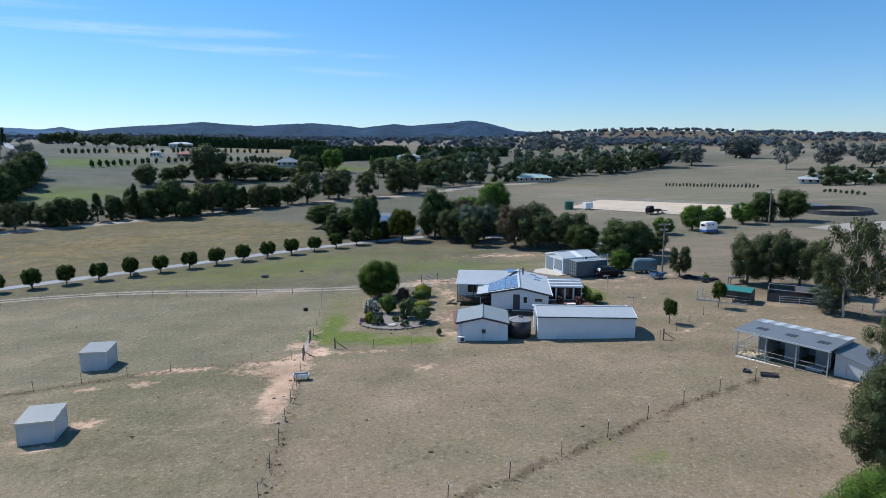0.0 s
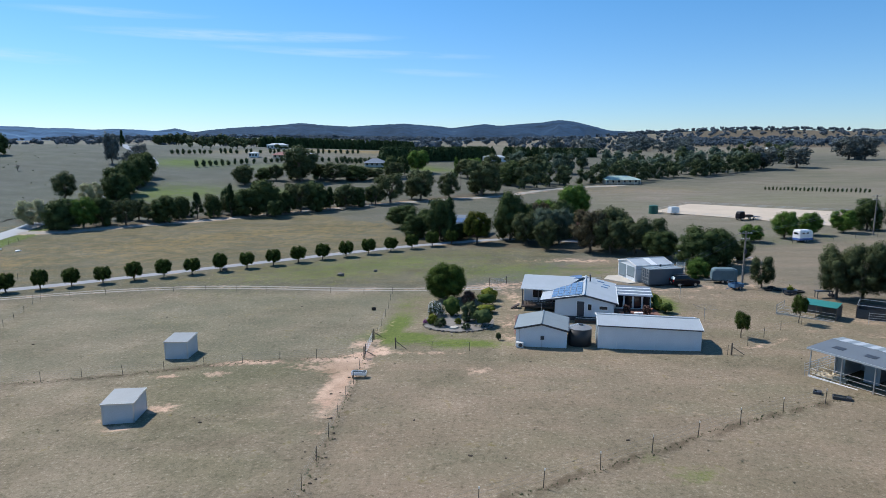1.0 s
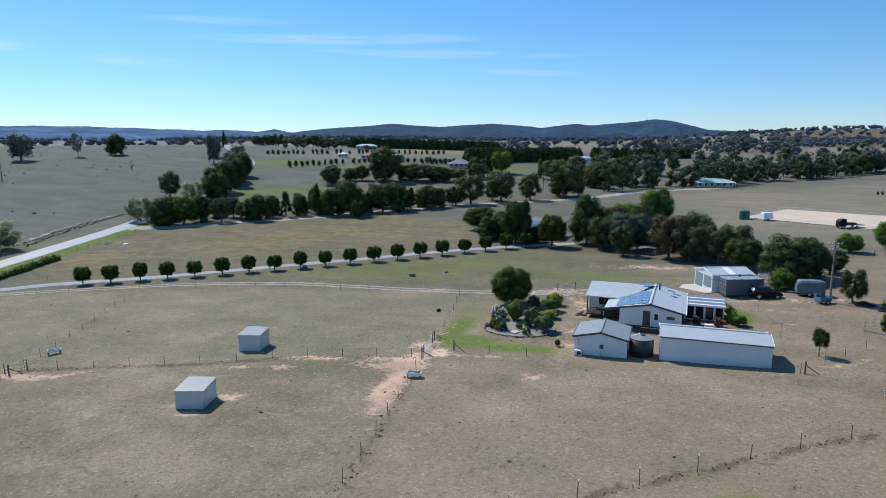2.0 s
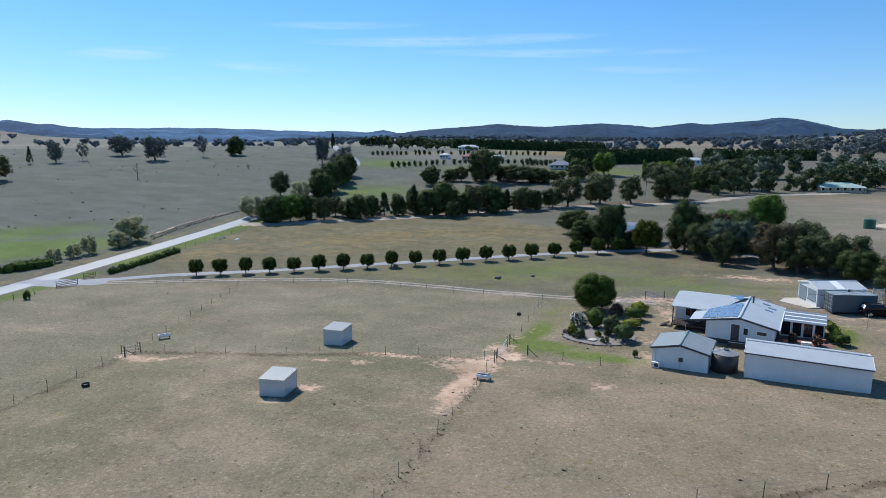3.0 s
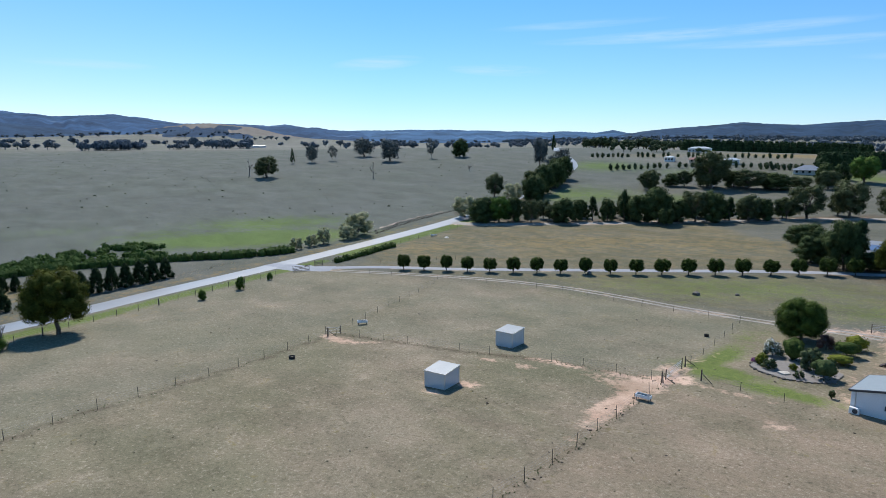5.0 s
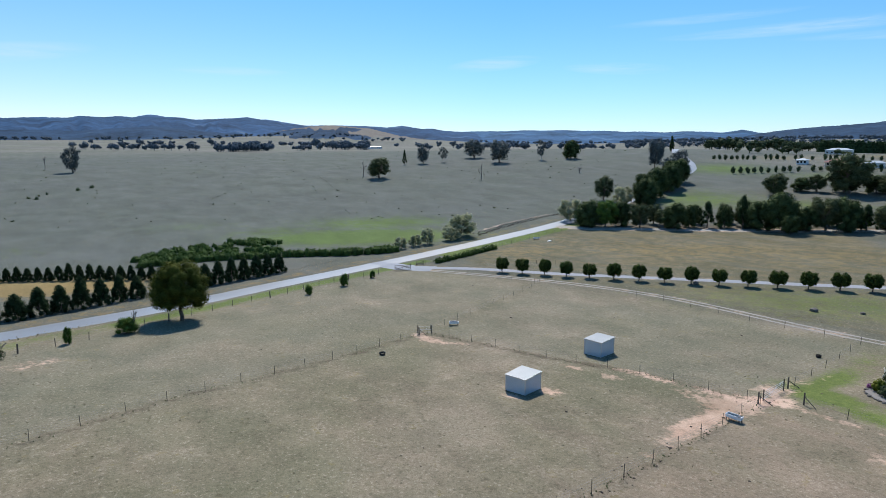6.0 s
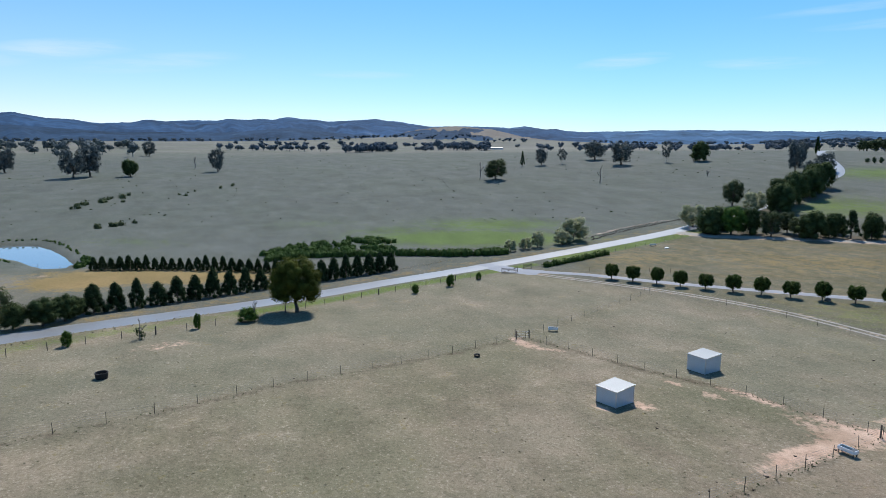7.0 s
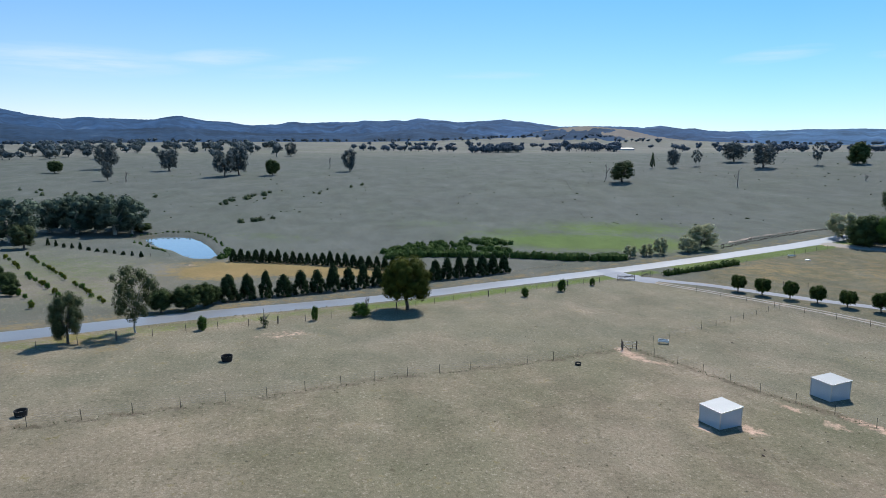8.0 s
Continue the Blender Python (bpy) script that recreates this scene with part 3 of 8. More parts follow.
def ground_material():
    m = bpy.data.materials.new("dry pasture and soil")
    m.use_nodes = True
    n, l = m.node_tree.nodes, m.node_tree.links
    b = n["Principled BSDF"]
    b.inputs["Roughness"].default_value = 0.95
    b.inputs["Specular IOR Level"].default_value = 0.1
    co = n.new("ShaderNodeTexCoord")

    def tex(scale, detail=5.0, rough=0.6, stretch=None):
        t = n.new("ShaderNodeTexNoise")
        t.inputs["Scale"].default_value, t.inputs["Detail"].default_value, t.inputs["Roughness"].default_value = scale, detail, rough
        if stretch:
            mp = n.new("ShaderNodeMapping")
            mp.inputs["Scale"].default_value = stretch
            mp.inputs["Rotation"].default_value = (0, 0, radians(25))
            l.new(co.outputs["Object"], mp.inputs["Vector"])
            l.new(mp.outputs[0], t.inputs["Vector"])
        else:
            l.new(co.outputs["Object"], t.inputs["Vector"])
        return t.outputs["Fac"]

    def span(value, lo, hi, a=0.0, c=1.0):
        r = n.new("ShaderNodeMapRange")
        r.inputs["From Min"].default_value, r.inputs["From Max"].default_value = lo, hi
        r.inputs["To Min"].default_value, r.inputs["To Max"].default_value = a, c
        l.new(value, r.inputs["Value"])
        return r.outputs[0]

    def calc(op, a, c):
        k = n.new("ShaderNodeMath")
        k.operation = op
        for i, v in enumerate((a, c)):
            if isinstance(v, (int, float)):
                k.inputs[i].default_value = v
            else:
                l.new(v, k.inputs[i])
        return k.outputs[0]

    def blend(f, a, c, mode="MIX"):
        k = n.new("ShaderNodeMix")
        k.data_type, k.blend_type = "RGBA", mode
        for name, v in (("Factor", f), ("A", a), ("B", c)):
            if isinstance(v, tuple):
                k.inputs[name].default_value = (*v, 1)
            elif isinstance(v, (int, float)):
                k.inputs[name].default_value = v
            else:
                l.new(v, k.inputs[name])
        return k.outputs["Result"]

    def mask(name):
        k = n.new("ShaderNodeAttribute")
        k.attribute_name = name
        return k.outputs["Fac"]

    huge, wide, mid, small, grit = tex(0.012, 4), tex(0.06, 5), tex(0.35, 6, 0.65), tex(1.7, 6, 0.7), tex(9.0, 4, 0.7)
    graze = tex(0.16, 5, 0.65, (0.45, 1.6, 1))
    straw, olive, brown = (0.25, 0.218, 0.168), (0.168, 0.157, 0.108), (0.178, 0.148, 0.116)
    col = blend(span(wide, 0.38, 0.62), straw, olive)
    col = blend(span(graze, 0.42, 0.66, 0, 0.75), col, brown)
    col = blend(span(huge, 0.4, 0.65, 0, 0.5), col, olive)
    col = blend(span(mid, 0.52, 0.72, 0, 0.6), col, (0.31, 0.28, 0.225))
    col = blend(span(small, 0.5, 0.64, 0, 0.5), col, (0.115, 0.108, 0.073))
    # open-field colours are greyed and blued to include distance haze
    open_field = blend(span(wide, 0.36, 0.64), (0.124, 0.131, 0.114), (0.094, 0.106, 0.084))
    open_field = blend(span(huge, 0.4, 0.62, 0, 0.6), open_field, (0.112, 0.117, 0.108))
    open_field = blend(span(graze, 0.48, 0.66, 0, 0.3), open_field, (0.1, 0.097, 0.074))
    open_field = blend(span(small, 0.54, 0.7, 0, 0.5), open_field, (0.08, 0.08, 0.05))
    drift = tex(0.04, 3, 0.55)
    col = blend(span(drift, 0.46, 0.62, 0, 0.6), col, (0.15, 0.152, 0.1))
    col = blend(span(drift, 0.46, 0.34, 0, 0.45), col, (0.27, 0.235, 0.182))
    col = blend(mask("rough"), col, open_field)
    col = blend(calc("MULTIPLY", mask("pink"), span(graze, 0.35, 0.6, 0.3, 0.8)), col, (0.232, 0.19, 0.146))
    col = blend(calc("MULTIPLY", mask("grey"), span(wide, 0.35, 0.6, 0.3, 0.8)), col, (0.172, 0.172, 0.132))
    col = blend(calc("MULTIPLY", mask("tawny"), span(graze, 0.35, 0.62, 0.4, 0.95)), col, blend(span(mid, 0.4, 0.62), (0.118, 0.112, 0.06), (0.18, 0.15, 0.088)))
    # dry tan pasture; its far part also carries painted haze
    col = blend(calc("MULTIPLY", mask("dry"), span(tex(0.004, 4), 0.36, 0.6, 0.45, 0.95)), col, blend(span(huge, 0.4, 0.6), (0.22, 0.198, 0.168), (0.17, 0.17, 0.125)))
    speck, dots = tex(3.3, 3, 0.6), tex(0.75, 3, 0.75)
    near_by = calc("SUBTRACT", 1.0, calc("MULTIPLY", mask("rough"), 0.6))
    clump = tex(0.22, 3, 0.6)
    tuft = calc("MULTIPLY", span(tex(1.25, 5, 0.75), 0.53, 0.62), span(clump, 0.42, 0.6, 0.25, 1.0))
    col = blend(calc("MULTIPLY", calc("MULTIPLY", tuft, near_by), 0.42), col, (0.088, 0.086, 0.056))
    pale = calc("MULTIPLY", span(tex(2.1, 5, 0.75), 0.55, 0.64), span(clump, 0.55, 0.4, 0.15, 1.0))
    col = blend(calc("MULTIPLY", calc("MULTIPLY", pale, near_by), 0.4), col, (0.37, 0.33, 0.27))
    col = blend(span(speck, 0.55, 0.64, 0, 0.4), col, (0.085, 0.075, 0.05))
    col = blend(span(speck, 0.41, 0.33, 0, 0.5), col, (0.36, 0.33, 0.27))
    col = blend(span(dots, 0.63, 0.7, 0, 0.4), col, (0.08, 0.072, 0.046))
    ragged = calc("ADD", calc("MULTIPLY", calc("SUBTRACT", mid, 0.5), 2.1), calc("MULTIPLY", calc("SUBTRACT", small, 0.5), 1.9))
    gold = span(calc("ADD", mask("gold"), ragged), 0.3, 0.95)
    col = blend(calc("MULTIPLY", gold, 0.92), col, blend(span(small, 0.35, 0.65), (0.2, 0.145, 0.06), (0.28, 0.205, 0.09)))
    green = span(calc("ADD", mask("green"), calc("MULTIPLY", ragged, 0.7)), 0.25, 0.95)
    col = blend(calc("MULTIPLY", green, 0.92), col, blend(span(small, 0.35, 0.65), (0.075, 0.12, 0.027), (0.142, 0.186, 0.052)))
    litter = span(calc("ADD", mask("litter"), calc("MULTIPLY", ragged, 0.7)), 0.3, 0.8)
    col = blend(calc("MULTIPLY", litter, 0.75), col, (0.1, 0.083, 0.06))
    bare_mask = mask("bare")
    bare = span(calc("ADD", bare_mask, calc("MULTIPLY", ragged, span(bare_mask, 0.05, 0.45))), 0.36, 0.8)
    soil = blend(span(mid, 0.35, 0.65), (0.37, 0.262, 0.2), (0.53, 0.4, 0.32))
    col = blend(bare, col, soil)
    col = blend(0.75, col, blend(span(grit, 0.3, 0.7), (0.35, 0.35, 0.35), (0.67, 0.67, 0.67)), "OVERLAY")
    sweep = tex(0.085, 6, 0.6, (0.6, 1.3, 1))
    col = blend(0.42, col, blend(span(sweep, 0.36, 0.64), (0.36, 0.37, 0.34), (0.62, 0.6, 0.6)), "OVERLAY")
    patch = tex(0.13, 4, 0.6)
    col = blend(calc("MULTIPLY", near_by, 0.5), col, blend(span(patch, 0.36, 0.64), (0.4, 0.41, 0.38), (0.62, 0.59, 0.57)), "OVERLAY")
    # B cools the western ground in place of haze
    col = blend(1.0, col, blend(mask("haze_tint"), (1.035, 1.0, 0.965), (0.945, 1.0, 1.04)), "MULTIPLY")
    l.new(col, b.inputs["Base Color"])
    bump = n.new("ShaderNodeBump")
    bump.inputs["Strength"].default_value, bump.inputs["Distance"].default_value = 0.7, 0.12
    l.new(calc("ADD", small, calc("MULTIPLY", grit, 0.5)), bump.inputs["Height"])
    l.new(bump.outputs[0], b.inputs["Normal"])
    return m


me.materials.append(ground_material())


def ribbon(name, path, half, mat, lift, label, category, ragged=0.0, cols=4):
    """A strip of road that lies on the ground along a path."""
    rng = random.Random(len(path))
    shape = Shape()
    rows = []
    for i, (px, py) in enumerate(path):
        ax, ay = path[max(0, i - 1)]
        bx, by = path[min(len(path) - 1, i + 1)]
        k = math.hypot(bx - ax, by - ay)
        ux, uy = -(by - ay) / k, (bx - ax) / k
        row = []
        for j in range(cols + 1):
            w = half * (2 * j / cols - 1)
            if j in (0, cols):
                w += rng.uniform(-ragged, ragged)
            qx, qy = px + ux * w, py + uy * w
            row.append((qx, qy, float(ground_height(qx, qy)) + (lift if 0 < j < cols else lift * 0.3 - 0.02)))
        rows.append(row)
    shape.v = [p for row in rows for p in row]
    c = cols + 1
    shape.f = [(i * c + j + 1, i * c + j, (i + 1) * c + j, (i + 1) * c + j + 1) for i in range(len(rows) - 1) for j in range(cols)]
    return tagged(new(name, shape.mesh(name, mat, True)), label, category, kind="structure")


M["asphalt"] = material("sun-bleached asphalt", (0.18, 0.195, 0.21), 0.45, vary=0.18, scale=0.12, fine=6, spec=0.65)
M["drive"] = material("pale crushed-rock drive", (0.27, 0.285, 0.31), 0.9, vary=0.14, scale=0.25, fine=3, bump=0.015)
M["wheel_track"] = material("worn dirt wheel track", (0.3, 0.28, 0.25), 0.95, vary=0.2, scale=0.3, fine=2.5, bump=0.02)
M["side_road"] = material("gravel road", (0.3, 0.28, 0.25), 0.95, vary=0.16, scale=0.2, fine=3, bump=0.02)
ribbon("road", ROAD, 3.1, M["asphalt"], 0.10, "sun-bleached two-lane asphalt country road", "road", 0.1, 6)
ribbon("side_road", SIDE_ROAD, 2.4, M["side_road"], 0.08, "pale gravel side road along a belt of trees", "road", 0.2)
ribbon("driveway", DRIVE, 1.6, M["drive"], 0.08, "pale crushed-rock driveway lined with clipped trees", "driveway", 0.06)
for k in (-0.85, 0.85):
    shifted = []
    for i, (px, py) in enumerate(TRACK):
        ax, ay = TRACK[max(0, i - 1)]
        bx, by = TRACK[min(len(TRACK) - 1, i + 1)]
        d = math.hypot(bx - ax, by - ay)
        shifted.append((px - (by - ay) / d * k, py + (bx - ax) / d * k))
    ribbon("wheel_track", shifted, 0.36, M["wheel_track"], 0.05, "worn pale wheel track of the farm lane", "track", 0.05, 2)
water = Shape().add([(x, y, DAM_LEVEL) for x, y in DAM], [tuple(range(len(DAM) - 1, -1, -1))])
M["dam_water"] = material("still farm dam water", (0.15, 0.21, 0.25), 0.04, vary=0.1, spec=1.0)
tagged(new("water", water.mesh("water", M["dam_water"])), "still farm dam that mirrors the blue sky", "water", kind="structure")
ribbon("road_apron", smooth_path([(-131, 80.5), (-124, 82), (-118, 84), (-113, 88)]), 3.6, M["drive"], 0.12, "pale gravel apron where the driveway meets the road", "driveway", 0.5)


# ---- trees ----
ico = bmesh.new()
bmesh.ops.create_icosphere(ico, subdivisions=1, radius=1.0)
ICO_V = np.array([v.co[:] for v in ico.verts])
ICO_F = np.array([[v.index for v in f.verts] for f in ico.faces])
ico.free()


def foliage(clumps, per_area, leaf, rng, core=0.74, squash=0.9, normals=False, spread=(0.7, 1.16)):
    """Vertices and faces of a crown: leaf sprays round uneven cores; normals: also the way each vertex leans."""
    V, Fq, Ft, N, k = [], [], [], [], 0
    middle = np.mean(np.array([c[:3] for c in clumps]), axis=0)
    for cx, cy, cz, r in clumps:
        lump = ICO_V * (core * r * (1 + rng.uniform(-0.28, 0.22, (len(ICO_V), 1)))) * np.array([1, 1, squash]) + (cx, cy, cz)
        V.append(lump)
        N.append(lump - (cx, cy, cz))
        Ft.append(ICO_F + k)
        k += len(lump)
        n = max(6, int(per_area * r * r))
        d = rng.normal(size=(n, 3))
        d /= np.linalg.norm(d, axis=1, keepdims=True)
        p = d * np.array([1, 1, squash]) * (r * rng.uniform(spread[0], spread[1], (n, 1))) + (cx, cy, cz)
        a = rng.normal(size=(n, 3)) + d * 0.25
        a -= d * (a * d).sum(1, keepdims=True) * rng.uniform(0.2, 1.0, (n, 1))
        a /= np.linalg.norm(a, axis=1, keepdims=True)
        b = np.cross(d + rng.normal(size=(n, 3)) * 0.5, a)
        b /= np.linalg.norm(b, axis=1, keepdims=True) + 1e-9
        b *= np.where((np.cross(a, b) * d).sum(1, keepdims=True) < 0, -1.0, 1.0)
        out = p - middle
        out /= np.linalg.norm(out, axis=1, keepdims=True) + 1e-9
        N.append(np.repeat(0.7 * d + 0.5 * out + rng.normal(size=(n, 3)) * 0.3, 3, axis=0))
        s = leaf * rng.uniform(0.6, 1.35, (n, 1))
        spray = np.stack([p - a * s, p + a * s * 0.5 - b * s * 0.62, p + a * s * 0.6 + b * s * 0.62], 1).reshape(-1, 3)
        V.append(spray)
        Fq.append(np.arange(3 * n).reshape(n, 3) + k)
        k += 3 * n
    faces = [tuple(f) for f in np.concatenate(Ft).tolist()] + [tuple(f) for f in np.concatenate(Fq).tolist()]
    if normals:
        lean = np.concatenate(N)
        return np.concatenate(V), faces, (lean / (np.linalg.norm(lean, axis=1, keepdims=True) + 1e-9)).tolist()
    return np.concatenate(V), faces


def clumps_of(kind, rng):
    """Where the clumps of a crown sit, for a tree 10 high and 10 wide."""
    out = []

    def ring(n, z0, z1, env, r0, r1, inner=0.35, fill=1.0):
        for i in range(n):
            z = z0 + (z1 - z0) * (i + rng.uniform(0, 1)) / n
            r = rng.uniform(r0, r1)
            t = i * 2.399 + rng.uniform(-0.5, 0.5)
            d = max(0.0, env(z) - r * 0.85) * math.sqrt(rng.uniform(inner, 1.0)) * fill
            out.append((d * math.cos(t), d * math.sin(t), z, r))

    if kind in ("gum", "bluegum", "rust"):
        ring(28, 1.9, 8.9, lambda z: 5.0 * math.sin(math.pi * min(1, max(0.1, (z - 0.4) / 10.2))) ** 0.55, 0.95, 1.7, 0.3)
    elif kind == "thin":
        ring(27, 2.6, 9.3, lambda z: 4.9 * math.sin(math.pi * min(1, max(0.15, (z - 1.2) / 9.6))) ** 0.7, 0.7, 1.2, 0.25)
    elif kind == "cypress":
        ring(26, 1.0, 8.8, lambda z: 5.0 * math.sin(math.pi * min(1, (z + 1.6) / 11.6)) ** 0.6, 1.2, 1.9, 0.35)
    elif kind == "pine":
        ring(22, 1.2, 9.3, lambda z: 5.0 * (1 - z / 10.4) + 0.5, 0.8, 1.4, 0.3)
        out.append((0, 0, 9.2, 0.7))
    elif kind in ("broad", "round"):
        ring(30, 1.9, 8.9, lambda z: 5.0 * math.sqrt(max(0.02, 1 - ((z - 5.6) / 4.6) ** 2)), 1.2, 1.8, 0.45)
    elif kind == "oak":
        ring(46, 2.9, 9.0, lambda z: 5.0 * math.sqrt(max(0.02, 1 - ((z - 5.4) / 4.5) ** 2)), 1.0, 1.5, 0.6)
    elif kind == "dome":
        ring(52, 1.6, 9.0, lambda z: 5.0 * math.sqrt(max(0.02, 1 - ((z - 5.2) / 4.7) ** 2)), 1.1, 1.55, 0.62)
    elif kind == "topiary":
        ring(46, 2.9, 9.0, lambda z: 5.0 * math.sqrt(max(0.02, 1 - ((z - 6.0) / 4.3) ** 2)), 1.1, 1.45, 0.6)
    elif kind == "silver":
        ring(20, 1.4, 8.6, lambda z: 5.0 * math.sqrt(max(0.02, 1 - ((z - 4.2) / 6.0) ** 2)), 1.1, 1.9, 0.4)
    elif kind == "poplar":
        ring(18, 1.0, 9.2, lambda z: 4.8 * math.sin(math.pi * min(1, (z + 0.8) / 11)) ** 0.5, 1.4, 2.0, 0.4)
    elif kind == "conifer":
        ring(36, 0.5, 8.6, lambda z: 5.0 * (1 - (z / 10.4) ** 1.7) + 0.3, 0.9, 1.6, 0.3)
        out.append((0, 0, 9.2, 0.8))
    elif kind == "small":
        ring(18, 4.0, 9.0, lambda z: 5.0 * math.sqrt(max(0.02, 1 - ((z - 6.4) / 3.9) ** 2)), 1.0, 1.7, 0.4)
    else:
        ring(18, 1.2, 8.0, lambda z: 5.0 * math.sqrt(max(0.02, 1 - ((z - 2.6) / 7.4) ** 2)), 1.4, 2.2, 0.4)
    if kind in ("dome", "topiary", "oak", "broad", "round", "cypress", "small"):
        out.append((0, 0, 6.2 if kind in ("topiary", "small") else 5.0, 3.0))
    return out


def limb(shape, p, q, r0, r1, rng, bends=2, n=6):
    p, q = Vector(p), Vector(q)
    last, lr = p, r0
    for i in range(1, bends + 1):
        t = i / bends
        to = p.lerp(q, t) + (Vector(rng.normal(size=3)) * (q - p).length * 0.06 if i < bends else Vector((0, 0, 0)))
        r = r0 + (r1 - r0) * t
        shape.tube(last, to, lr, r, n, i == bends)
        last, lr = to, r


def bare_branches(shape, p, way, length, r, depth, rng):
    q = p + way * length
    limb(shape, p, q, r, r * 0.6, rng, 2, 5)
    if depth:
        for _ in range(3):
            w = (way + Vector(rng.normal(size=3)) * 0.55 + Vector((0, 0, 0.15))).normalized()
            bare_branches(shape, p.lerp(q, rng.uniform(0.55, 1.0)), w, length * rng.uniform(0.5, 0.75), r * 0.5, depth - 1, rng)


TREE_MESHES = {}


def tree_meshes(kind, variant, far):
    key = (kind, variant, far)
    if key in TREE_MESHES:
        return TREE_MESHES[key]
    rng = np.random.default_rng(sum(map(ord, kind)) * 7 + variant * 31)
    trunk = Shape()
    crown = None
    if kind in ("dead", "bare"):
        bare_branches(trunk, Vector((0, 0, -0.3)), Vector((0.05, 0, 1)), 4.2, 0.35, 3, rng)
        mats = M["bark_dead"]
        if kind == "bare":
            v, f = foliage([(0.5, 0, 2.0, 1.5), (-1, 0.5, 3.0, 1.1), (0, -0.8, 1.2, 1.5)], 30, 0.35, rng, 0.4)
            crown = Shape()
            crown.v, crown.f = v.tolist(), f
            crown = crown.mesh("crown", LEAF["gum"])
    else:
        clumps = clumps_of(kind, rng)
        pale = kind in ("thin", "bluegum")
        mats = M["bark_pale"] if pale else M["bark"]
        base_r = {"thin": 0.2, "topiary": 0.4, "small": 0.28, "shrub": 0.2}.get(kind, 0.36)
        fork = {"thin": 3.6, "gum": 2.8, "bluegum": 2.8, "topiary": 2.0, "small": 4.0}.get(kind, 2.6)
        limb(trunk, (0, 0, -0.4), (0.1, -0.05, fork), base_r, base_r * 0.7, rng, 3, 8)
        for cx, cy, cz, r in sorted(clumps, key=lambda c: -c[3])[: (12 if pale or kind == "gum" else 6)]:
            limb(trunk, (0.1, -0.05, fork * rng.uniform(0.75, 1.0)), (cx * 0.85, cy * 0.85, cz), base_r * 0.5, base_r * 0.14, rng, 3, 5)
        colour = {"round": "cypress", "shrub": "broad", "small": "topiary", "thin": "gum", "poplar": "broad", "conifer": "pine", "dome": "dome", "rust": "rust"}.get(kind, kind)
        dense, leaf = ((620, 0.1), (290, 0.145), (150, 0.19), (80, 0.26), (34, 0.38))[far]
        if kind in ("topiary", "broad", "oak", "round", "shrub", "small", "silver", "conifer"):
            leaf *= 0.9
            dense *= 1.15
        core = 0.5 if far == 4 and kind == "gum" else {"thin": 0.5, "gum": 0.68, "bluegum": 0.68}.get(kind, 0.74)
        v, f, lean = foliage(clumps, dense, leaf, rng, core, normals=True)
        crown = Shape()
        crown.v, crown.f = v.tolist(), f
        # the farthest gum crowns take the leaf colour that includes haze
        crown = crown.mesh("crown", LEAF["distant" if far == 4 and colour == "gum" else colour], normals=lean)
    TREE_MESHES[key] = (trunk.mesh("trunk", mats, True), crown)
    return TREE_MESHES[key]


TREE_WORDS = {
    "gum": ("olive-green gum tree with a ragged open crown", "tree"), "bluegum": ("blue-green young gum tree with dense foliage", "tree"), "thin": ("tall thin-crowned gum tree with pale trunk", "tree"),
    "rust": ("rust-tinged gum tree with a rounded crown", "tree"), "dome": ("dense bright green dome-shaped tree", "tree"),
    "cypress": ("dense dark green shelter tree", "tree"), "pine": ("dark conical pine tree", "tree"), "broad": ("fresh green broadleaf tree with full crown", "tree"), "round": ("round dark green bushy tree", "tree"),
    "oak": ("large yellow-green tree with rounded crown and black shade", "tree"), "silver": ("silver-green willow with drooping foliage", "tree"), "poplar": ("narrow upright poplar tree", "tree"),
    "conifer": ("dark upright conifer of the roadside screen", "tree"), "small": ("small round young tree on a thin trunk", "tree"), "shrub": ("leafy green shrub growing from dry grass", "shrub"),
    "dead": ("bare dead tree with silvered branches", "dead tree"), "bare": ("half-dead sapling with bare upper twigs", "tree"), "topiary": ("clipped round driveway tree on short trunk", "tree"),
}
tree_count = [0]


def tree(kind, x, y, h, w, where="", group="", lift=0.0):
    tree_count[0] += 1
    away = math.hypot(x - 12, y)
    far = min(4, (away > 60) + (away > 115) + (away > 195) + (away > 380) + (w < 5.2 and away > 60))
    rng = random.Random(tree_count[0] * 13)
    trunk, crown = tree_meshes(kind, rng.randrange(3), far)
    words, category = TREE_WORDS[kind]
    ob = thing("shrub" if kind == "shrub" else "dead_tree" if kind == "dead" else "tree", x, y, rng.uniform(0, 360), words + (" " + where if where else ""), category, group, float(ground_height(x, y)) + lift, (w / 10, w / 10, h / 10))
    part("trunk", trunk, None, ob)
    if crown:
        part("crown", crown, None, ob)
    return ob


# the clipped trees along the driveway
for i in range(19):
    rng = random.Random(i)
    u = (i * 0.985 + 0.3 + 0.14 * math.sin(math.pi * i / 17)) / 17
    tree("topiary", -99.5 + 79.5 * u, 97.6 + 51.0 * u - 2.2 * math.sin(math.pi * min(1, u)) + rng.uniform(-0.2, 0.2), rng.uniform(3.4, 3.9), rng.uniform(3.3, 3.9), "", "clipped trees along the driveway")

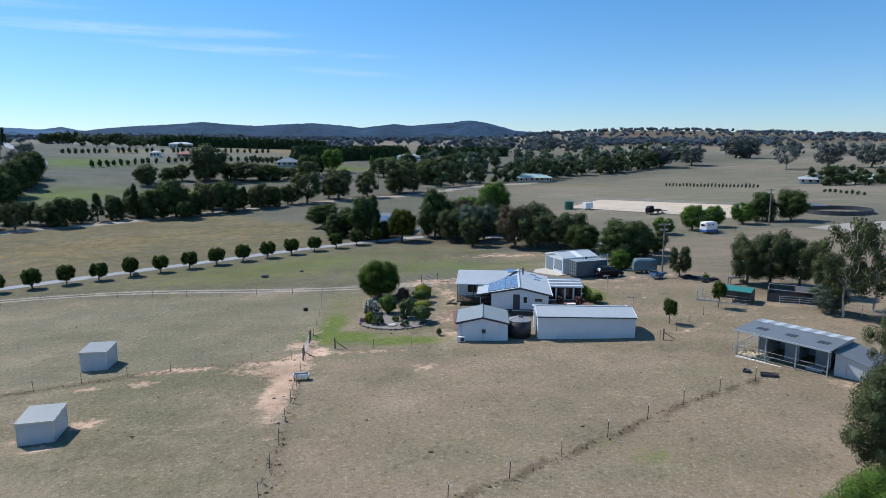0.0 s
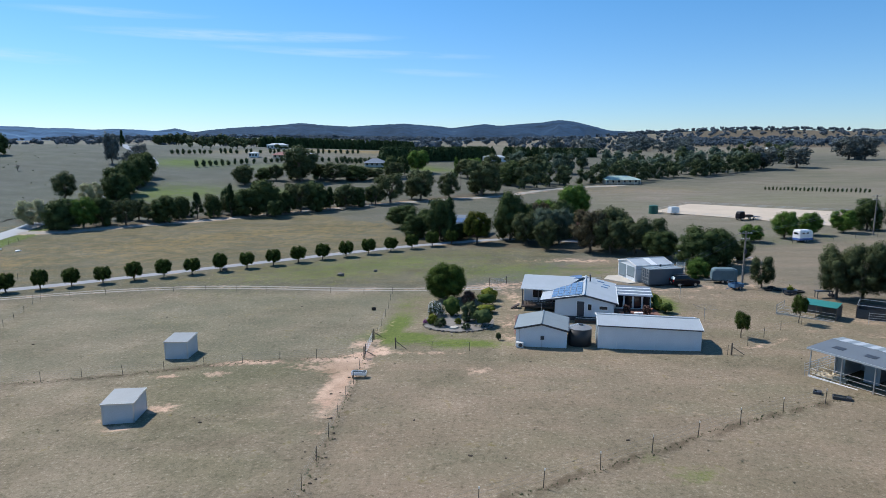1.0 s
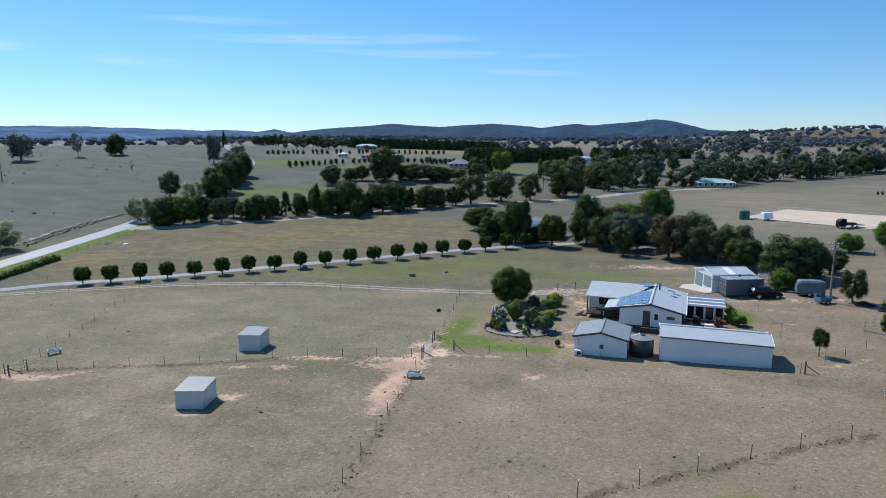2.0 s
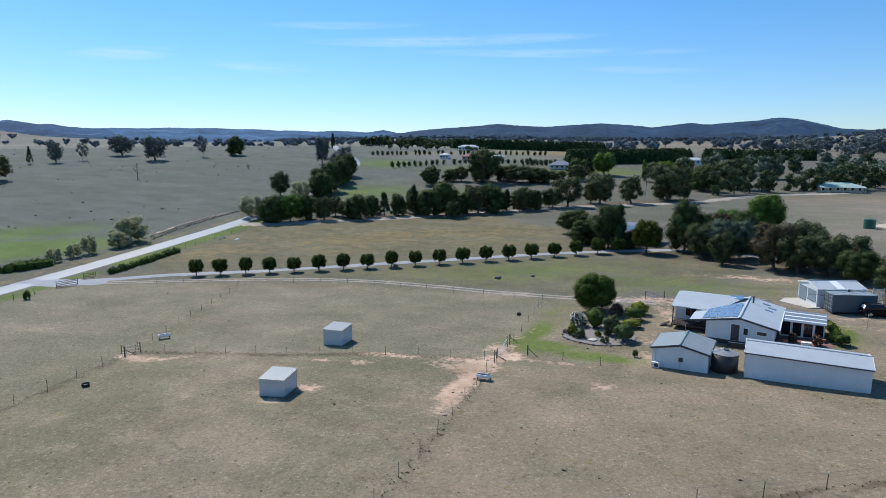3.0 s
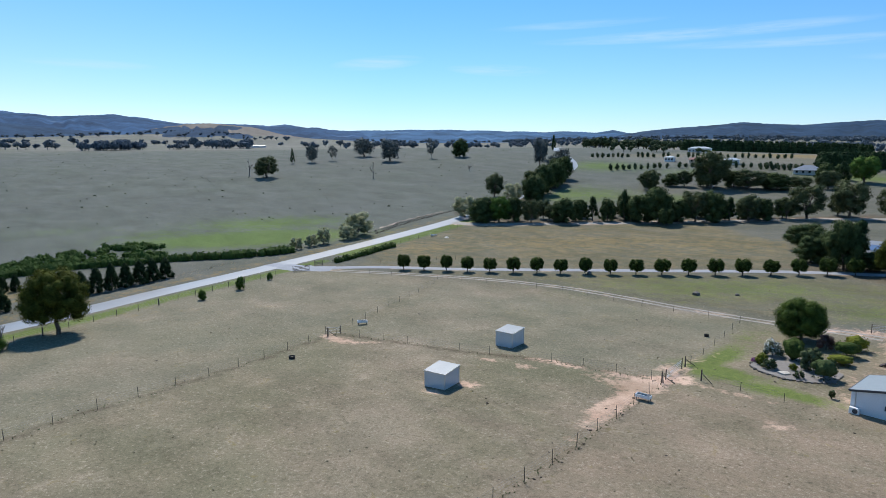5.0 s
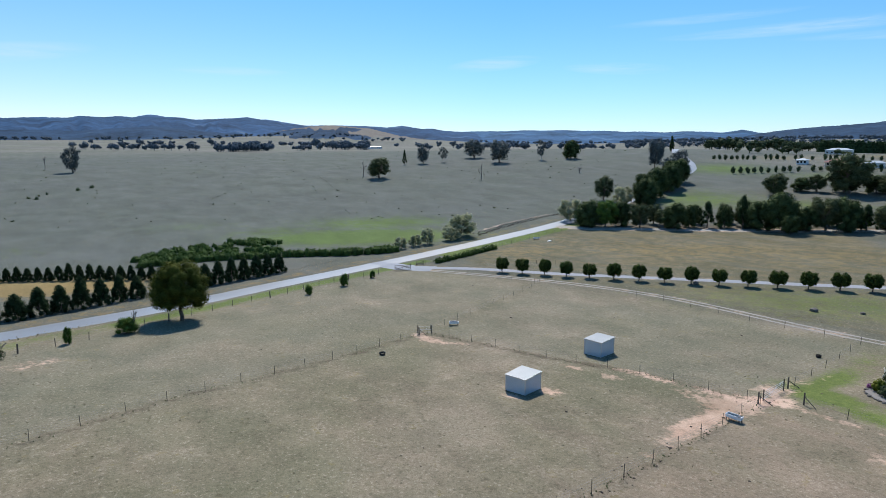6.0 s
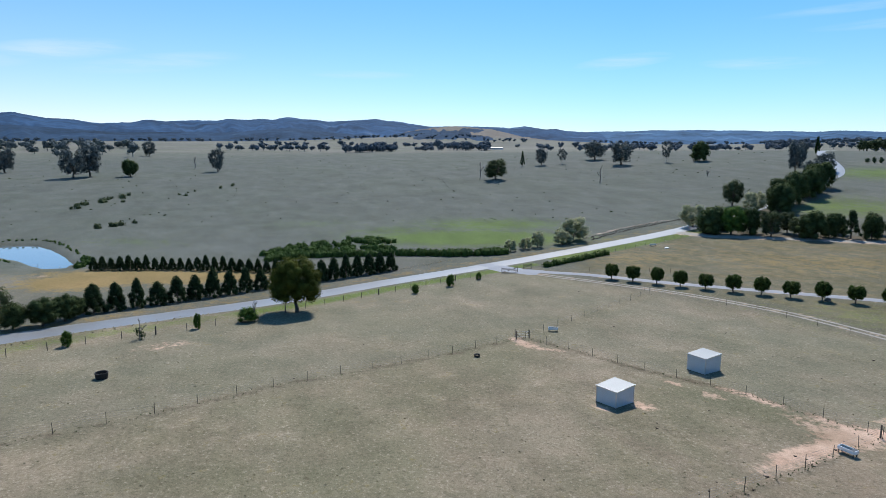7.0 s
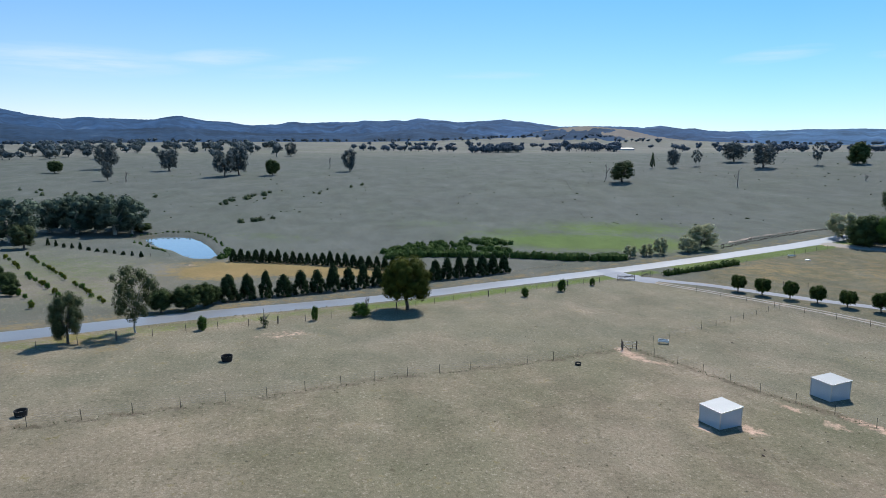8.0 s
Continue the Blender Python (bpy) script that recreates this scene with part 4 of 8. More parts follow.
# grove round the neighbouring house
G = "grove round the neighbouring house"
tree("round", -34, 183, 6.9, 11.7, "", G)
tree("cypress", -19, 157, 11.4, 8.6, "", G)
tree("pine", -17, 160, 11.0, 8.5, "", G)
tree("oak", -9, 152, 8.2, 7.6, "", G)
tree("cypress", -1, 157, 12.6, 9.6, "", G)
tree("rust", 6.5, 160, 9.6, 8.0, "", G)
tree("bluegum", 8, 148, 9.2, 8.8, "", G)
tree("cypress", 3, 158, 9.1, 7, "", G)
tree("broad", 17, 193, 11.1, 11.6, "", G)
tree("rust", 17, 138, 9.6, 9.6, "", G)
tree("gum", 21, 135, 7.8, 8.7, "", G)
tree("gum", 26, 134, 8, 9.4, "", G)
tree("gum", 7.5, 141, 7.0, 6.5, "", G)
tree("cypress", 35, 118, 8.1, 10.7, "behind the garage", G)
tree("round", 30, 128, 6, 8, "", G)
tree("round", -14.5, 159, 4.2, 7, "", G)
tree("round", -24, 170, 7, 9, "", G)
tree("shrub", 32.7, 110.6, 3.6, 4.6, "behind the container", "yard shrubs")
tree("gum", 40.5, 102.5, 5.4, 4.4, "beside the power pole", "yard trees")
G = "poplars beside the sand arena"
tree("broad", 63, 153, 6.4, 7, "", G)
tree("broad", 70, 157, 5.5, 6.1, "", G)
tree("broad", 79, 160, 5.7, 6.8, "", G)
tree("broad", 54, 148, 4.1, 6, "", G)
tree("cypress", 86, 164, 8.1, 7.8, "", G)
tree("round", 93, 163, 8.4, 9.3, "", G)
G = "gums behind the pens"
tree("gum", 48.4, 95.4, 7.8, 6.6, "", G)
tree("gum", 51.6, 94.3, 8.6, 7.2, "", G)
tree("gum", 55.0, 92.3, 7.8, 6.6, "", G)
tree("gum", 55.6, 86.5, 6.4, 5.4, "", G)
tree("thin", 51, 76, 12.6, 8.6, "", G)
tree("thin", 56.5, 78, 11.7, 8.9, "", G)
tree("thin", 60, 73, 11, 9, "", G)
tree("bluegum", 50.4, 78, 3.9, 5.2, "", G)
tree("small", 29, 75.5, 3.3, 2.3, "", "yard trees")
tree("small", 38, 82, 3.9, 2.3, "", "yard trees")
tree("thin", 39.4, 50.5, 8.2, 6, "", "trees near the stable")
tree("gum", 28.8, 37.0, 7.4, 6.4, "", "trees near the stable")
tree("gum", 33, 35, 6.5, 5.5, "", "trees near the stable")
tree("shrub", 22.8, 29.5, 4.7, 5.2, "", "trees near the stable")

G = "grove round the neighbouring house"
tree("cypress", -27, 163, 6.5, 8, "", G)
tree("gum", 3, 149, 8.2, 8, "", G)
tree("bluegum", 11, 150, 8.6, 8.5, "", G)
tree("cypress", 12, 158, 10, 9, "", G)
tree("gum", 21, 142, 9.4, 9.5, "", G)
tree("gum", 30, 138, 7.6, 8.5, "", G)
tree("gum", 24, 150, 8.5, 9.5, "", G)
tree("broad", 8, 170, 9, 9, "", G)
tree("cypress", 39, 121, 7.2, 8, "", G)
tree("round", 44, 125, 4.5, 6, "", G)

# belt along the side road
G = "belt of trees along the side road"
tree("silver", -155, 179, 8.8, 10.7, "", G)
tree("cypress", -141, 174, 9.8, 12.1, "", G)
tree("broad", -136, 178, 9.9, 10, "", G)
tree("cypress", -134, 184, 9.5, 9.1, "", G)
tree("gum", -127, 186, 8.5, 8.5, "", G)
tree("cypress", -117, 192, 9.3, 10.5, "", G)
tree("cypress", -116, 199, 8.1, 6.7, "", G)
tree("pine", -111, 202, 9.4, 7.5, "", G)
tree("cypress", -107, 206, 8, 6.8, "", G)
tree("pine", -102, 209, 11.5, 6.8, "", G)
tree("cypress", -96, 209, 10.3, 10.9, "", G)
tree("cypress", -90, 212, 13.2, 13, "", G)
tree("round", -84, 206, 6.4, 6.2, "", G)
tree("cypress", -85, 218, 8.4, 9, "", G)
tree("gum", -81, 222, 11.4, 11.2, "", G)
tree("cypress", -76, 225, 11.3, 11.3, "", G)
tree("pine", -72, 230, 8.8, 7.4, "", G)
tree("gum", -67, 234, 9.5, 10.2, "", G)
tree("cypress", -63, 238, 8.1, 8.5, "", G)
tree("gum", -58, 245, 8.6, 9.6, "", G)
tree("gum", -53, 250, 12.9, 14.3, "", G)
tree("gum", -42, 260, 13.4, 14.6, "", G)
tree("gum", -31, 269, 11.7, 11.5, "", G)
tree("gum", -18, 284, 15.8, 19, "", G)
tree("gum", -122, 193, 7, 9, "", G)
tree("gum", -104, 214, 8, 9, "", G)
tree("cypress", -70, 240, 8, 9, "", G)

G = "second row of the belt behind the side road"
for i, (kind, x, y, h, w) in enumerate((
    ("cypress", -146, 183, 8.0, 9.0), ("broad", -146, 190, 7.4, 8.0), ("gum", -136, 195, 8.4, 9.0), ("gum", -129, 196, 9.2, 8.0), ("cypress", -123, 200, 10.2, 8.6), ("cypress", -119, 207, 9.0, 7.0),
    ("pine", -116, 211, 11.0, 7.2), ("gum", -113, 216, 9.0, 8.4), ("cypress", -109, 221, 11.2, 8.6), ("pine", -104, 224, 12.4, 7.4), ("cypress", -99, 226, 14.4, 10.5), ("cypress", -94, 231, 12.4, 9.6),
    ("gum", -89, 235, 12.6, 9.8), ("gum", -84, 232, 12.0, 9.6), ("cypress", -78, 236, 9.6, 8.4), ("gum", -66, 246, 8.0, 8.6), ("cypress", -59, 252, 12.2, 9.0), ("broad", -60, 247, 9.0, 7.5),
    ("gum", -47, 266, 11.0, 9.6), ("round", -90, 214, 5.6, 5.4), ("broad", -74, 231, 7.6, 7.4), ("gum", -25, 282, 9.4, 9.0), ("gum", -12, 293, 10.2, 10.4), ("cypress", -20, 290, 13.6, 11.6),
)):
    if i % 5 in (0, 2, 3):
        tree(kind, x, y, h * 0.8, w * 0.84, "", G)

# trees beside the road up the hill, and the knoll behind the belt
G = "trees beside the road up the hill"
tree("gum", -183, 229, 11.5, 10.7, "", G)
tree("silver", -170, 227, 8.6, 10.1, "", G)
tree("cypress", -167, 238, 13.5, 13.5, "", G)
tree("cypress", -162, 233, 12, 12, "", G)
tree("cypress", -172, 252, 14.7, 13.5, "", G)
tree("cypress", -178, 271, 14, 12, "", G)
tree("cypress", -187, 284, 14.5, 13.5, "", G)
tree("cypress", -193, 300, 13, 12, "", G)
tree("gum", -236, 334, 18, 11.5, "", G)
tree("pine", -307, 447, 12.8, 6.6, "", G)
tree("gum", -215, 322, 10, 13, "", G)
tree("gum", -228, 348, 11, 14, "", G)
G = "trees on the knoll behind the belt"
for kind, x, y, h, w in (("cypress", -143, 306, 9.0, 10.5), ("gum", -130, 318, 8.4, 10.0), ("cypress", -121, 324, 10.5, 13.0), ("gum", -96, 334, 8.8, 11.5), ("cypress", -110, 331, 8.4, 12.0), ("gum", -72, 350, 9.5, 13.0), ("cypress", -77, 362, 11.5, 10.5), ("pine", -70, 366, 12.6, 10.0), ("broad", -30, 380, 11.0, 12.0), ("gum", -12, 345, 11.5, 13.5), ("cypress", -4, 360, 12.0, 13.0), ("bluegum", 8, 372, 12.5, 13.5)):
    tree(kind, x, y, h, w, "", G)
tree("gum", -138, 296, 9.8, 13.1, "", G)
tree("cypress", -136, 315, 6.9, 10, "", G)
tree("gum", -117, 320, 18.7, 22.4, "", G)
tree("gum", -101, 327, 10, 19.4, "", G)
tree("cypress", -90, 332, 8.5, 16.3, "", G)
tree("gum", -82, 341, 6.4, 13.4, "", G)
tree("pine", -84, 387, 9.3, 12.9, "", G)
tree("cypress", -76, 389, 8.9, 10, "", G)
tree("broad", -65, 385, 14, 14.7, "", G)
tree("poplar", -39, 368, 11.8, 3.9, "", G)
tree("gum", -32, 366, 11.6, 17.5, "", G)
tree("gum", -18, 358, 15.3, 13.1, "", G)
tree("cypress", -6, 334, 13, 14.5, "", G)
tree("gum", 4, 355, 15.2, 18.2, "", G)

G = "gums in the eastern fields"
tree("gum", 174, 490, 18.2, 26.6, "", G)
tree("gum", 203, 502, 15.9, 23.6, "", G)
tree("gum", 280, 592, 21.4, 30, "", G)
tree("gum", 293, 590, 20.2, 26.6, "", G)
tree("thin", 249, 449, 18.3, 20.3, "", G)
tree("gum", 281, 451, 19.2, 22.9, "", G)
tree("gum", 305, 439, 18.7, 23.8, "", G)

# lone trees in the open field
G = "lone trees in the open field"
tree("gum", -319, 182, 12.4, 17.3, "", G)
tree("pine", -375, 233, 10.6, 4.9, "", G)
tree("gum", -369, 245, 12.6, 10.2, "", G)
tree("gum", -377, 297, 14.2, 19.9, "", G)
tree("gum", -331, 285, 15.6, 17.9, "", G)
tree("thin", -323, 318, 14.6, 8.7, "", G)
tree("cypress", -314, 339, 13.8, 14.2, "", G)
tree("round", -444, -26, 11.3, 12.4, "", G)
tree("gum", -468, 30, 17.5, 13.3, "", G)
tree("gum", -736, -25, 16.6, 16, "", G)
tree("gum", -439, -58, 19.5, 18, "", G)
tree("gum", -450, -50, 21.2, 17.9, "", G)
tree("gum", -495, -107, 17.2, 18, "", G)
tree("gum", -256, 364, 14.9, 8.9, "", G)
tree("thin", -368, 262, 11.5, 8.2, "", G)
tree("gum", -409, -125, 12.6, 7.9, "", G)
tree("gum", -513, -157, 20, 20.5, "", G)
tree("round", -469, -178, 8.9, 12.1, "", G)
tree("dead", -273, 225, 12.2, 9, "", G)
tree("dead", -255, 287, 5.2, 9, "", G)
tree("dead", -518, 16, 13.1, 9, "", G)
tree("dead", -334, 179, 12.1, 9, "", G)
tree("dead", -400, -112, 9, 12, "", G)

# round the dam and along the road
G = "clump of trees by the dam"
tree("bluegum", -216, -86, 11.9, 15.8, "", G)
tree("bluegum", -214, -77, 13.7, 15.8, "", G)
tree("bluegum", -218, -72, 11.5, 14.2, "", G)
tree("bluegum", -216, -65, 15, 18.6, "", G)
tree("bluegum", -220, -60, 12.8, 12.4, "", G)
tree("bluegum", -190, -87, 14.8, 19.2, "", G)
tree("gum", -177, -78, 7.1, 8.6, "", G)
tree("round", -224, -58, 3.5, 8, "", G)
tree("bluegum", -228, -80, 13, 16, "", G)
tree("bluegum", -230, -66, 12, 14, "", G)
G = "roadside trees along the paddock"
tree("thin", -74, -20, 10.4, 7.8, "", G)
tree("gum", -68, -27, 7.2, 5.2, "", G)
tree("oak", -91.5, 23, 10.1, 10.4, "", G)
tree("shrub", -86, 14, 2.7, 3.4, "", G)
tree("shrub", -76, -11, 2.4, 1.7, "", G)
tree("shrub", -83, 6, 2.7, 1.4, "", G)
tree("shrub", -102, 50, 2.1, 1.9, "", G)
tree("shrub", -112, 70, 1.9, 1.6, "", G)
tree("bare", -107, 60, 4.5, 3.4, "", G)
tree("shrub", -106.6, 60.2, 3.0, 2.0, "", G)
tree("bare", -78, -2, 4.7, 3.6, "", G)
tree("bare", -86, 15, 5.2, 3.4, "", G)
tree("round", -89, -20, 4.2, 5.0, "", G)
tree("round", -91, -16.5, 4.4, 5.9, "", G)
tree("round", -94, -14, 4.4, 4.6, "", G)
tree("round", -97, -13, 3.8, 4, "", G)
G = "willows along the creek"
tree("silver", -154, 126, 8.2, 11.5, "", G)
tree("silver", -150, 119, 5.0, 7, "", G)
tree("silver", -149, 109, 5.5, 4.8, "", G)
tree("silver", -148, 104, 3.9, 4.8, "", G)
tree("silver", -147, 98, 3.7, 4.4, "", G)
G = "conifer screen along the road"
for i in range(10):
    u = i / 9
    rng = random.Random(i + 40)
    tree("conifer", -100.5 - 17.5 * u, -10.5 + 30.3 * u, rng.uniform(4.6, 6.4), rng.uniform(3.6, 5.2), "", G)
for i in range(7):
    u = i / 6
    rng = random.Random(i + 60)
    tree("conifer", -124.5 - 8.5 * u, 34.5 + 20 * u, rng.uniform(4.9, 6.2), rng.uniform(3.6, 4.8), "", G)
G = "young conifers in front of the dam"
for i in range(22):
    u = i / 21
    rng = random.Random(i + 80)
    tree("conifer", -158 + 17.5 * u - 3 * math.sin(math.pi * u), -17 + 43 * u, rng.uniform(3.2, 4.4), rng.uniform(2.5, 3.2), "", G)


# ---- buildings ----
def window(parent, x, y, z, w, h, axis="y", sign=-1, name="window"):
    """A framed pane on a wall that faces along one axis; the place is the pane's middle."""
    fr, gl = Shape(), Shape()
    t = 0.07
    d = 0.04 * sign
    if axis == "y":
        for dx, dz, sx, sz in ((0, h / 2, w + t, t), (0, -h / 2, w + t, t), (-w / 2, 0, t, h), (w / 2, 0, t, h)):
            fr.box(x + dx, y + d, z + dz - sz / 2, sx, 0.09, sz)
        gl.box(x, y + d * 0.4, z - h / 2, w, 0.04, h)
    else:
        for dy, dz, sy, sz in ((0, h / 2, w + t, t), (0, -h / 2, w + t, t), (-w / 2, 0, t, h), (w / 2, 0, t, h)):
            fr.box(x + d, y + dy, z + dz - sz / 2, 0.09, sy, sz)
        gl.box(x + d * 0.4, y, z - h / 2, 0.04, w, h)
    win = part(name, fr, M["trim_white"], parent)
    part("pane", gl, M["glass"], win, "dark reflecting glass pane")
    return win


def gable_walls(w, d, eave, ridge, z0=-0.3):
    """Walls of a building whose gables face along y."""
    return Shape().prism([(-w / 2, z0), (w / 2, z0), (w / 2, eave), (0, ridge), (-w / 2, eave)], 0, d)


def gable_roof(parent, w, d, eave, ridge, over, end, mat, trim, thick=0.06):
    slope = (ridge - eave) / (w / 2)
    low = eave - slope * over
    for s in (-1, 1):
        corners = [(s * (w / 2 + over), -end, low + 0.05), (s * (w / 2 + over), d + end, low + 0.05), (0, d + end, ridge + 0.05), (0, -end, ridge + 0.05)]
        part("roof_sheet", Shape().slab(corners if s > 0 else corners[::-1], thick), mat, parent)
        part("gutter", Shape().box(s * (w / 2 + over + 0.05), d / 2, low - 0.1, 0.12, d + 2 * end, 0.12), trim, parent)
        for y in (-end - 0.03, d + end + 0.03):
            part("barge_board", Shape().slab([(s * (w / 2 + over), y, low + 0.06), (0, y, ridge + 0.06), (0, y, ridge - 0.16), (s * (w / 2 + over), y, low - 0.16)], 0.05), trim, parent)
    part("ridge_cap", Shape().tube((0, -end - 0.02, ridge + 0.06), (0, d + end + 0.02, ridge + 0.06), 0.1, n=6), mat, parent)


# small white shed with a gable
shed = thing("shed", 5.15, 70.9, -4, "small white metal shed with pale gabled roof", "shed", z=-0.42)
part("wall", gable_walls(5.95, 5.8, 2.28, 2.95), M["white_wall"], shed)
gable_roof(shed, 5.95, 5.8, 2.28, 2.95, 0.15, 0.12, M["roof_dull"], M["trim_dark"])
part("downpipe", Shape().tube((-2.55, -0.06, 0), (-2.55, -0.06, 2.25), 0.05), M["pipe"], shed)
part("vent_hood", Shape().box(0.15, -0.1, 1.05, 0.42, 0.22, 0.42), M["trim_dark"], shed, "black vent hood on the gable")
part("tap_pipe", Shape().tube((0.1, -0.06, 0), (0.1, -0.06, 1.0), 0.03), M["pipe"], shed)
unit = part("air_conditioner", Shape().box(-2.45, -0.42, 0.05, 0.85, 0.38, 0.62), M["trim_white"], shed)
part("fan_grille", Shape().tube((-2.35, -0.62, 0.36), (-2.35, -0.64, 0.36), 0.24, n=14), M["trim_dark"], unit)
ant = thing("antenna", 5.25, 76.2, -4, "thin metal television antenna on the shed roof", "antenna", z=2.55)
part("mast", Shape().tube((0, 0, -0.15), (0, 0, 1.1), 0.025), M["pipe"], ant)
part("boom", Shape().tube((-0.6, 0, 1.05), (0.6, 0, 1.05), 0.015), M["trim_dark"], ant)
for k in range(7):
    part("rod", Shape().tube((-0.55 + 0.18 * k, -0.3, 1.05), (-0.55 + 0.18 * k, 0.3, 1.05), 0.008, n=4), M["trim_dark"], ant)

# long white shed
hall = thing("long_shed", 17.4, 70.75, -3.2, "long white metal shed with pale ridged roof", "shed", z=-0.14)
L, D = 11.4, 5.4
walls = Shape().add(
    [(-L / 2, 0, -0.3), (L / 2, 0, -0.3), (L / 2, D, -0.3), (-L / 2, D, -0.3), (-L / 2, 0, 2.72), (L / 2, 0, 2.72), (L / 2, D, 2.72), (-L / 2, D, 2.72), (-L / 2, D / 2, 3.25), (L / 2, D / 2, 3.25)],
    [(0, 1, 5, 4), (1, 2, 6, 9, 5), (2, 3, 7, 6), (3, 0, 4, 8, 7), (4, 5, 9, 8), (6, 7, 8, 9)])
part("wall", walls, M["white_wall"], hall)
for s, y0 in ((-1, -0.12), (1, D + 0.12)):
    c = [(-L / 2 - 0.1, y0, 2.74), (L / 2 + 0.1, y0, 2.74), (L / 2 + 0.1, D / 2, 3.32), (-L / 2 - 0.1, D / 2, 3.32)]
    part("roof_sheet", Shape().slab(c if s < 0 else c[::-1], 0.06), M["roof_pale"], hall)
    part("gutter", Shape().box(0, y0 + s * 0.05, 2.62, L + 0.2, 0.12, 0.11), M["trim_dark"], hall)
for x in (-L / 2 - 0.12, L / 2 + 0.12):
    for a, b in ((-0.12, D / 2), (D + 0.12, D / 2)):
        part("barge_board", Shape().slab([(x, a, 2.78), (x, b, 3.35), (x, b, 3.18), (x, a, 2.6)], 0.05), M["trim_white"], hall)
part("ridge_cap", Shape().tube((-L / 2 - 0.1, D / 2, 3.33), (L / 2 + 0.1, D / 2, 3.33), 0.09, n=6), M["roof_pale"], hall)
part("roller_door", Shape().box(-L / 2 - 0.03, D / 2, -0.1, 0.06, 3.2, 2.5), M["door_blue"], hall)
for x in (-3.6, 0.6, 4.6):
    part("tap_pipe", Shape().tube((x, -0.07, 0), (x, -0.07, 0.75), 0.03), M["trim_white"], hall)

# rain tank
tank = thing("water_tank", 9.75, 72.6, 0, "charcoal corrugated rainwater tank beside the shed", "water tank", z=-0.35)
part("wall", Shape().tube((0, 0, -0.1), (0, 0, 2.15), 1.38, n=40), M["tank"], tank, smooth=True)
part("lid", Shape().tube((0, 0, 2.15), (0, 0, 2.45), 1.42, 0.25, n=24), M["tank_top"], tank, "pale conical metal lid")
part("inlet_strainer", Shape().tube((0.1, 0, 2.4), (0.1, 0, 2.55), 0.28, n=14), M["trim_dark"], tank)
part("pipe", Shape().tube((-1.3, -0.4, 2.3), (-0.2, 0, 2.6), 0.05), M["trim_white"], tank)

# the house
house = thing("house", 11.1, 83.0, -6, "white single-storey house with pale metal roof and solar panels", "house", z=-0.35)
part("foundation", Shape().box(0, 6, -0.4, 7.6, 11.8, 1.0), M["trim_dark"], house, "dark stump skirt under the house")
part("wall", Shape().prism([(-3.9, 0.6), (3.9, 0.6), (3.9, 2.8), (0, 3.62), (-3.9, 2.8)], 0, 12), M["white_board"], house)
part("roof_sheet", Shape().slab([(4.35, -0.35, 2.74), (4.35, 12.3, 2.74), (0, 12.3, 3.72), (0, -0.35, 3.72)], 0.08), M["roof_pale_y"], house)
part("roof_sheet", Shape().slab([(0, -0.35, 3.72), (0, 12.3, 3.72), (-5.9, 12.3, 2.66), (-5.9, -0.35, 2.66)], 0.08), M["roof_pale_y"], house)
part("ridge_cap", Shape().tube((0, -0.37, 3.74), (0, 12.3, 3.74), 0.12, n=6), M["roof_pale_y"], house)
for a, b in (((4.37, 2.74), (0, 3.72)), ((-5.92, 2.66), (0, 3.72))):
    part("barge_board", Shape().slab([(a[0], -0.4, a[1] + 0.02), (b[0], -0.4, b[1] + 0.02), (b[0], -0.4, b[1] - 0.22), (a[0], -0.4, a[1] - 0.22)], 0.06), M["trim_dark"], house)
part("gutter", Shape().box(4.42, 6, 2.58, 0.14, 12.6, 0.14), M["trim_white"], house)
door = part("door", Shape().box(-0.45, -0.05, 0.65, 0.95, 0.08, 2.05), M["trim_dark"], house, "dark blue-grey back door")
part("door_frame", Shape().box(-0.45, -0.02, 0.63, 1.15, 0.05, 2.15), M["trim_white"], door)
for x, w, h in ((0.75, 0.55, 0.9), (2.55, 1.1, 0.5)):
    window(house, x, 0, 1.95, w, h)
part("back_step", Shape().box(1.4, -0.7, 0.0, 5.0, 1.3, 0.45), M["deck"], house)
part("step_rail", Shape().tube((-1.0, -1.35, 0.75), (3.9, -1.35, 0.75), 0.035), M["trim_white"], house)
# wing with its verandah
part("wing_wall", Shape().box(-6.3, 9.0, 0.55, 5.0, 4.2, 2.65), M["white_board"], house)
part("wing_roof", Shape().slab([(-9.15, 4.75, 3.0), (-3.4, 4.75, 3.0), (-0.5, 9.9, 3.98), (-9.15, 9.9, 3.98)], 0.08), M["roof_pale"], house)
part("wing_roof", Shape().slab([(-9.15, 9.9, 3.98), (-0.5, 9.9, 3.98), (2.5, 14.6, 3.05), (-9.15, 14.6, 3.05)], 0.08), M["roof_pale"], house)
part("gutter", Shape().box(-6.6, 4.7, 2.86, 5.2, 0.13, 0.13), M["trim_white"], house)
part("wing_gable", Shape().slab([(-8.95, 5.2, 2.95), (-8.95, 9.9, 3.9), (-8.95, 14.2, 3.05), (-8.95, 14.2, 0.5), (-8.95, 7, 0.5), (-8.95, 7, 2.9)], 0.1), M["white_board"], house)
part("deck_floor", Shape().box(-6.5, 5.6, 0.3, 5.0, 2.6, 0.2), M["deck"], house)
for x in (-8.9, -6.6, -4.5):
    part("verandah_post", Shape().box(x, 4.95, 0.3, 0.12, 0.12, 2.6), M["trim_dark"], house)
for z in (0.75, 1.2):
    part("rail", Shape().tube((-8.9, 4.95, z), (-4.5, 4.95, z), 0.035), M["deck"], house)
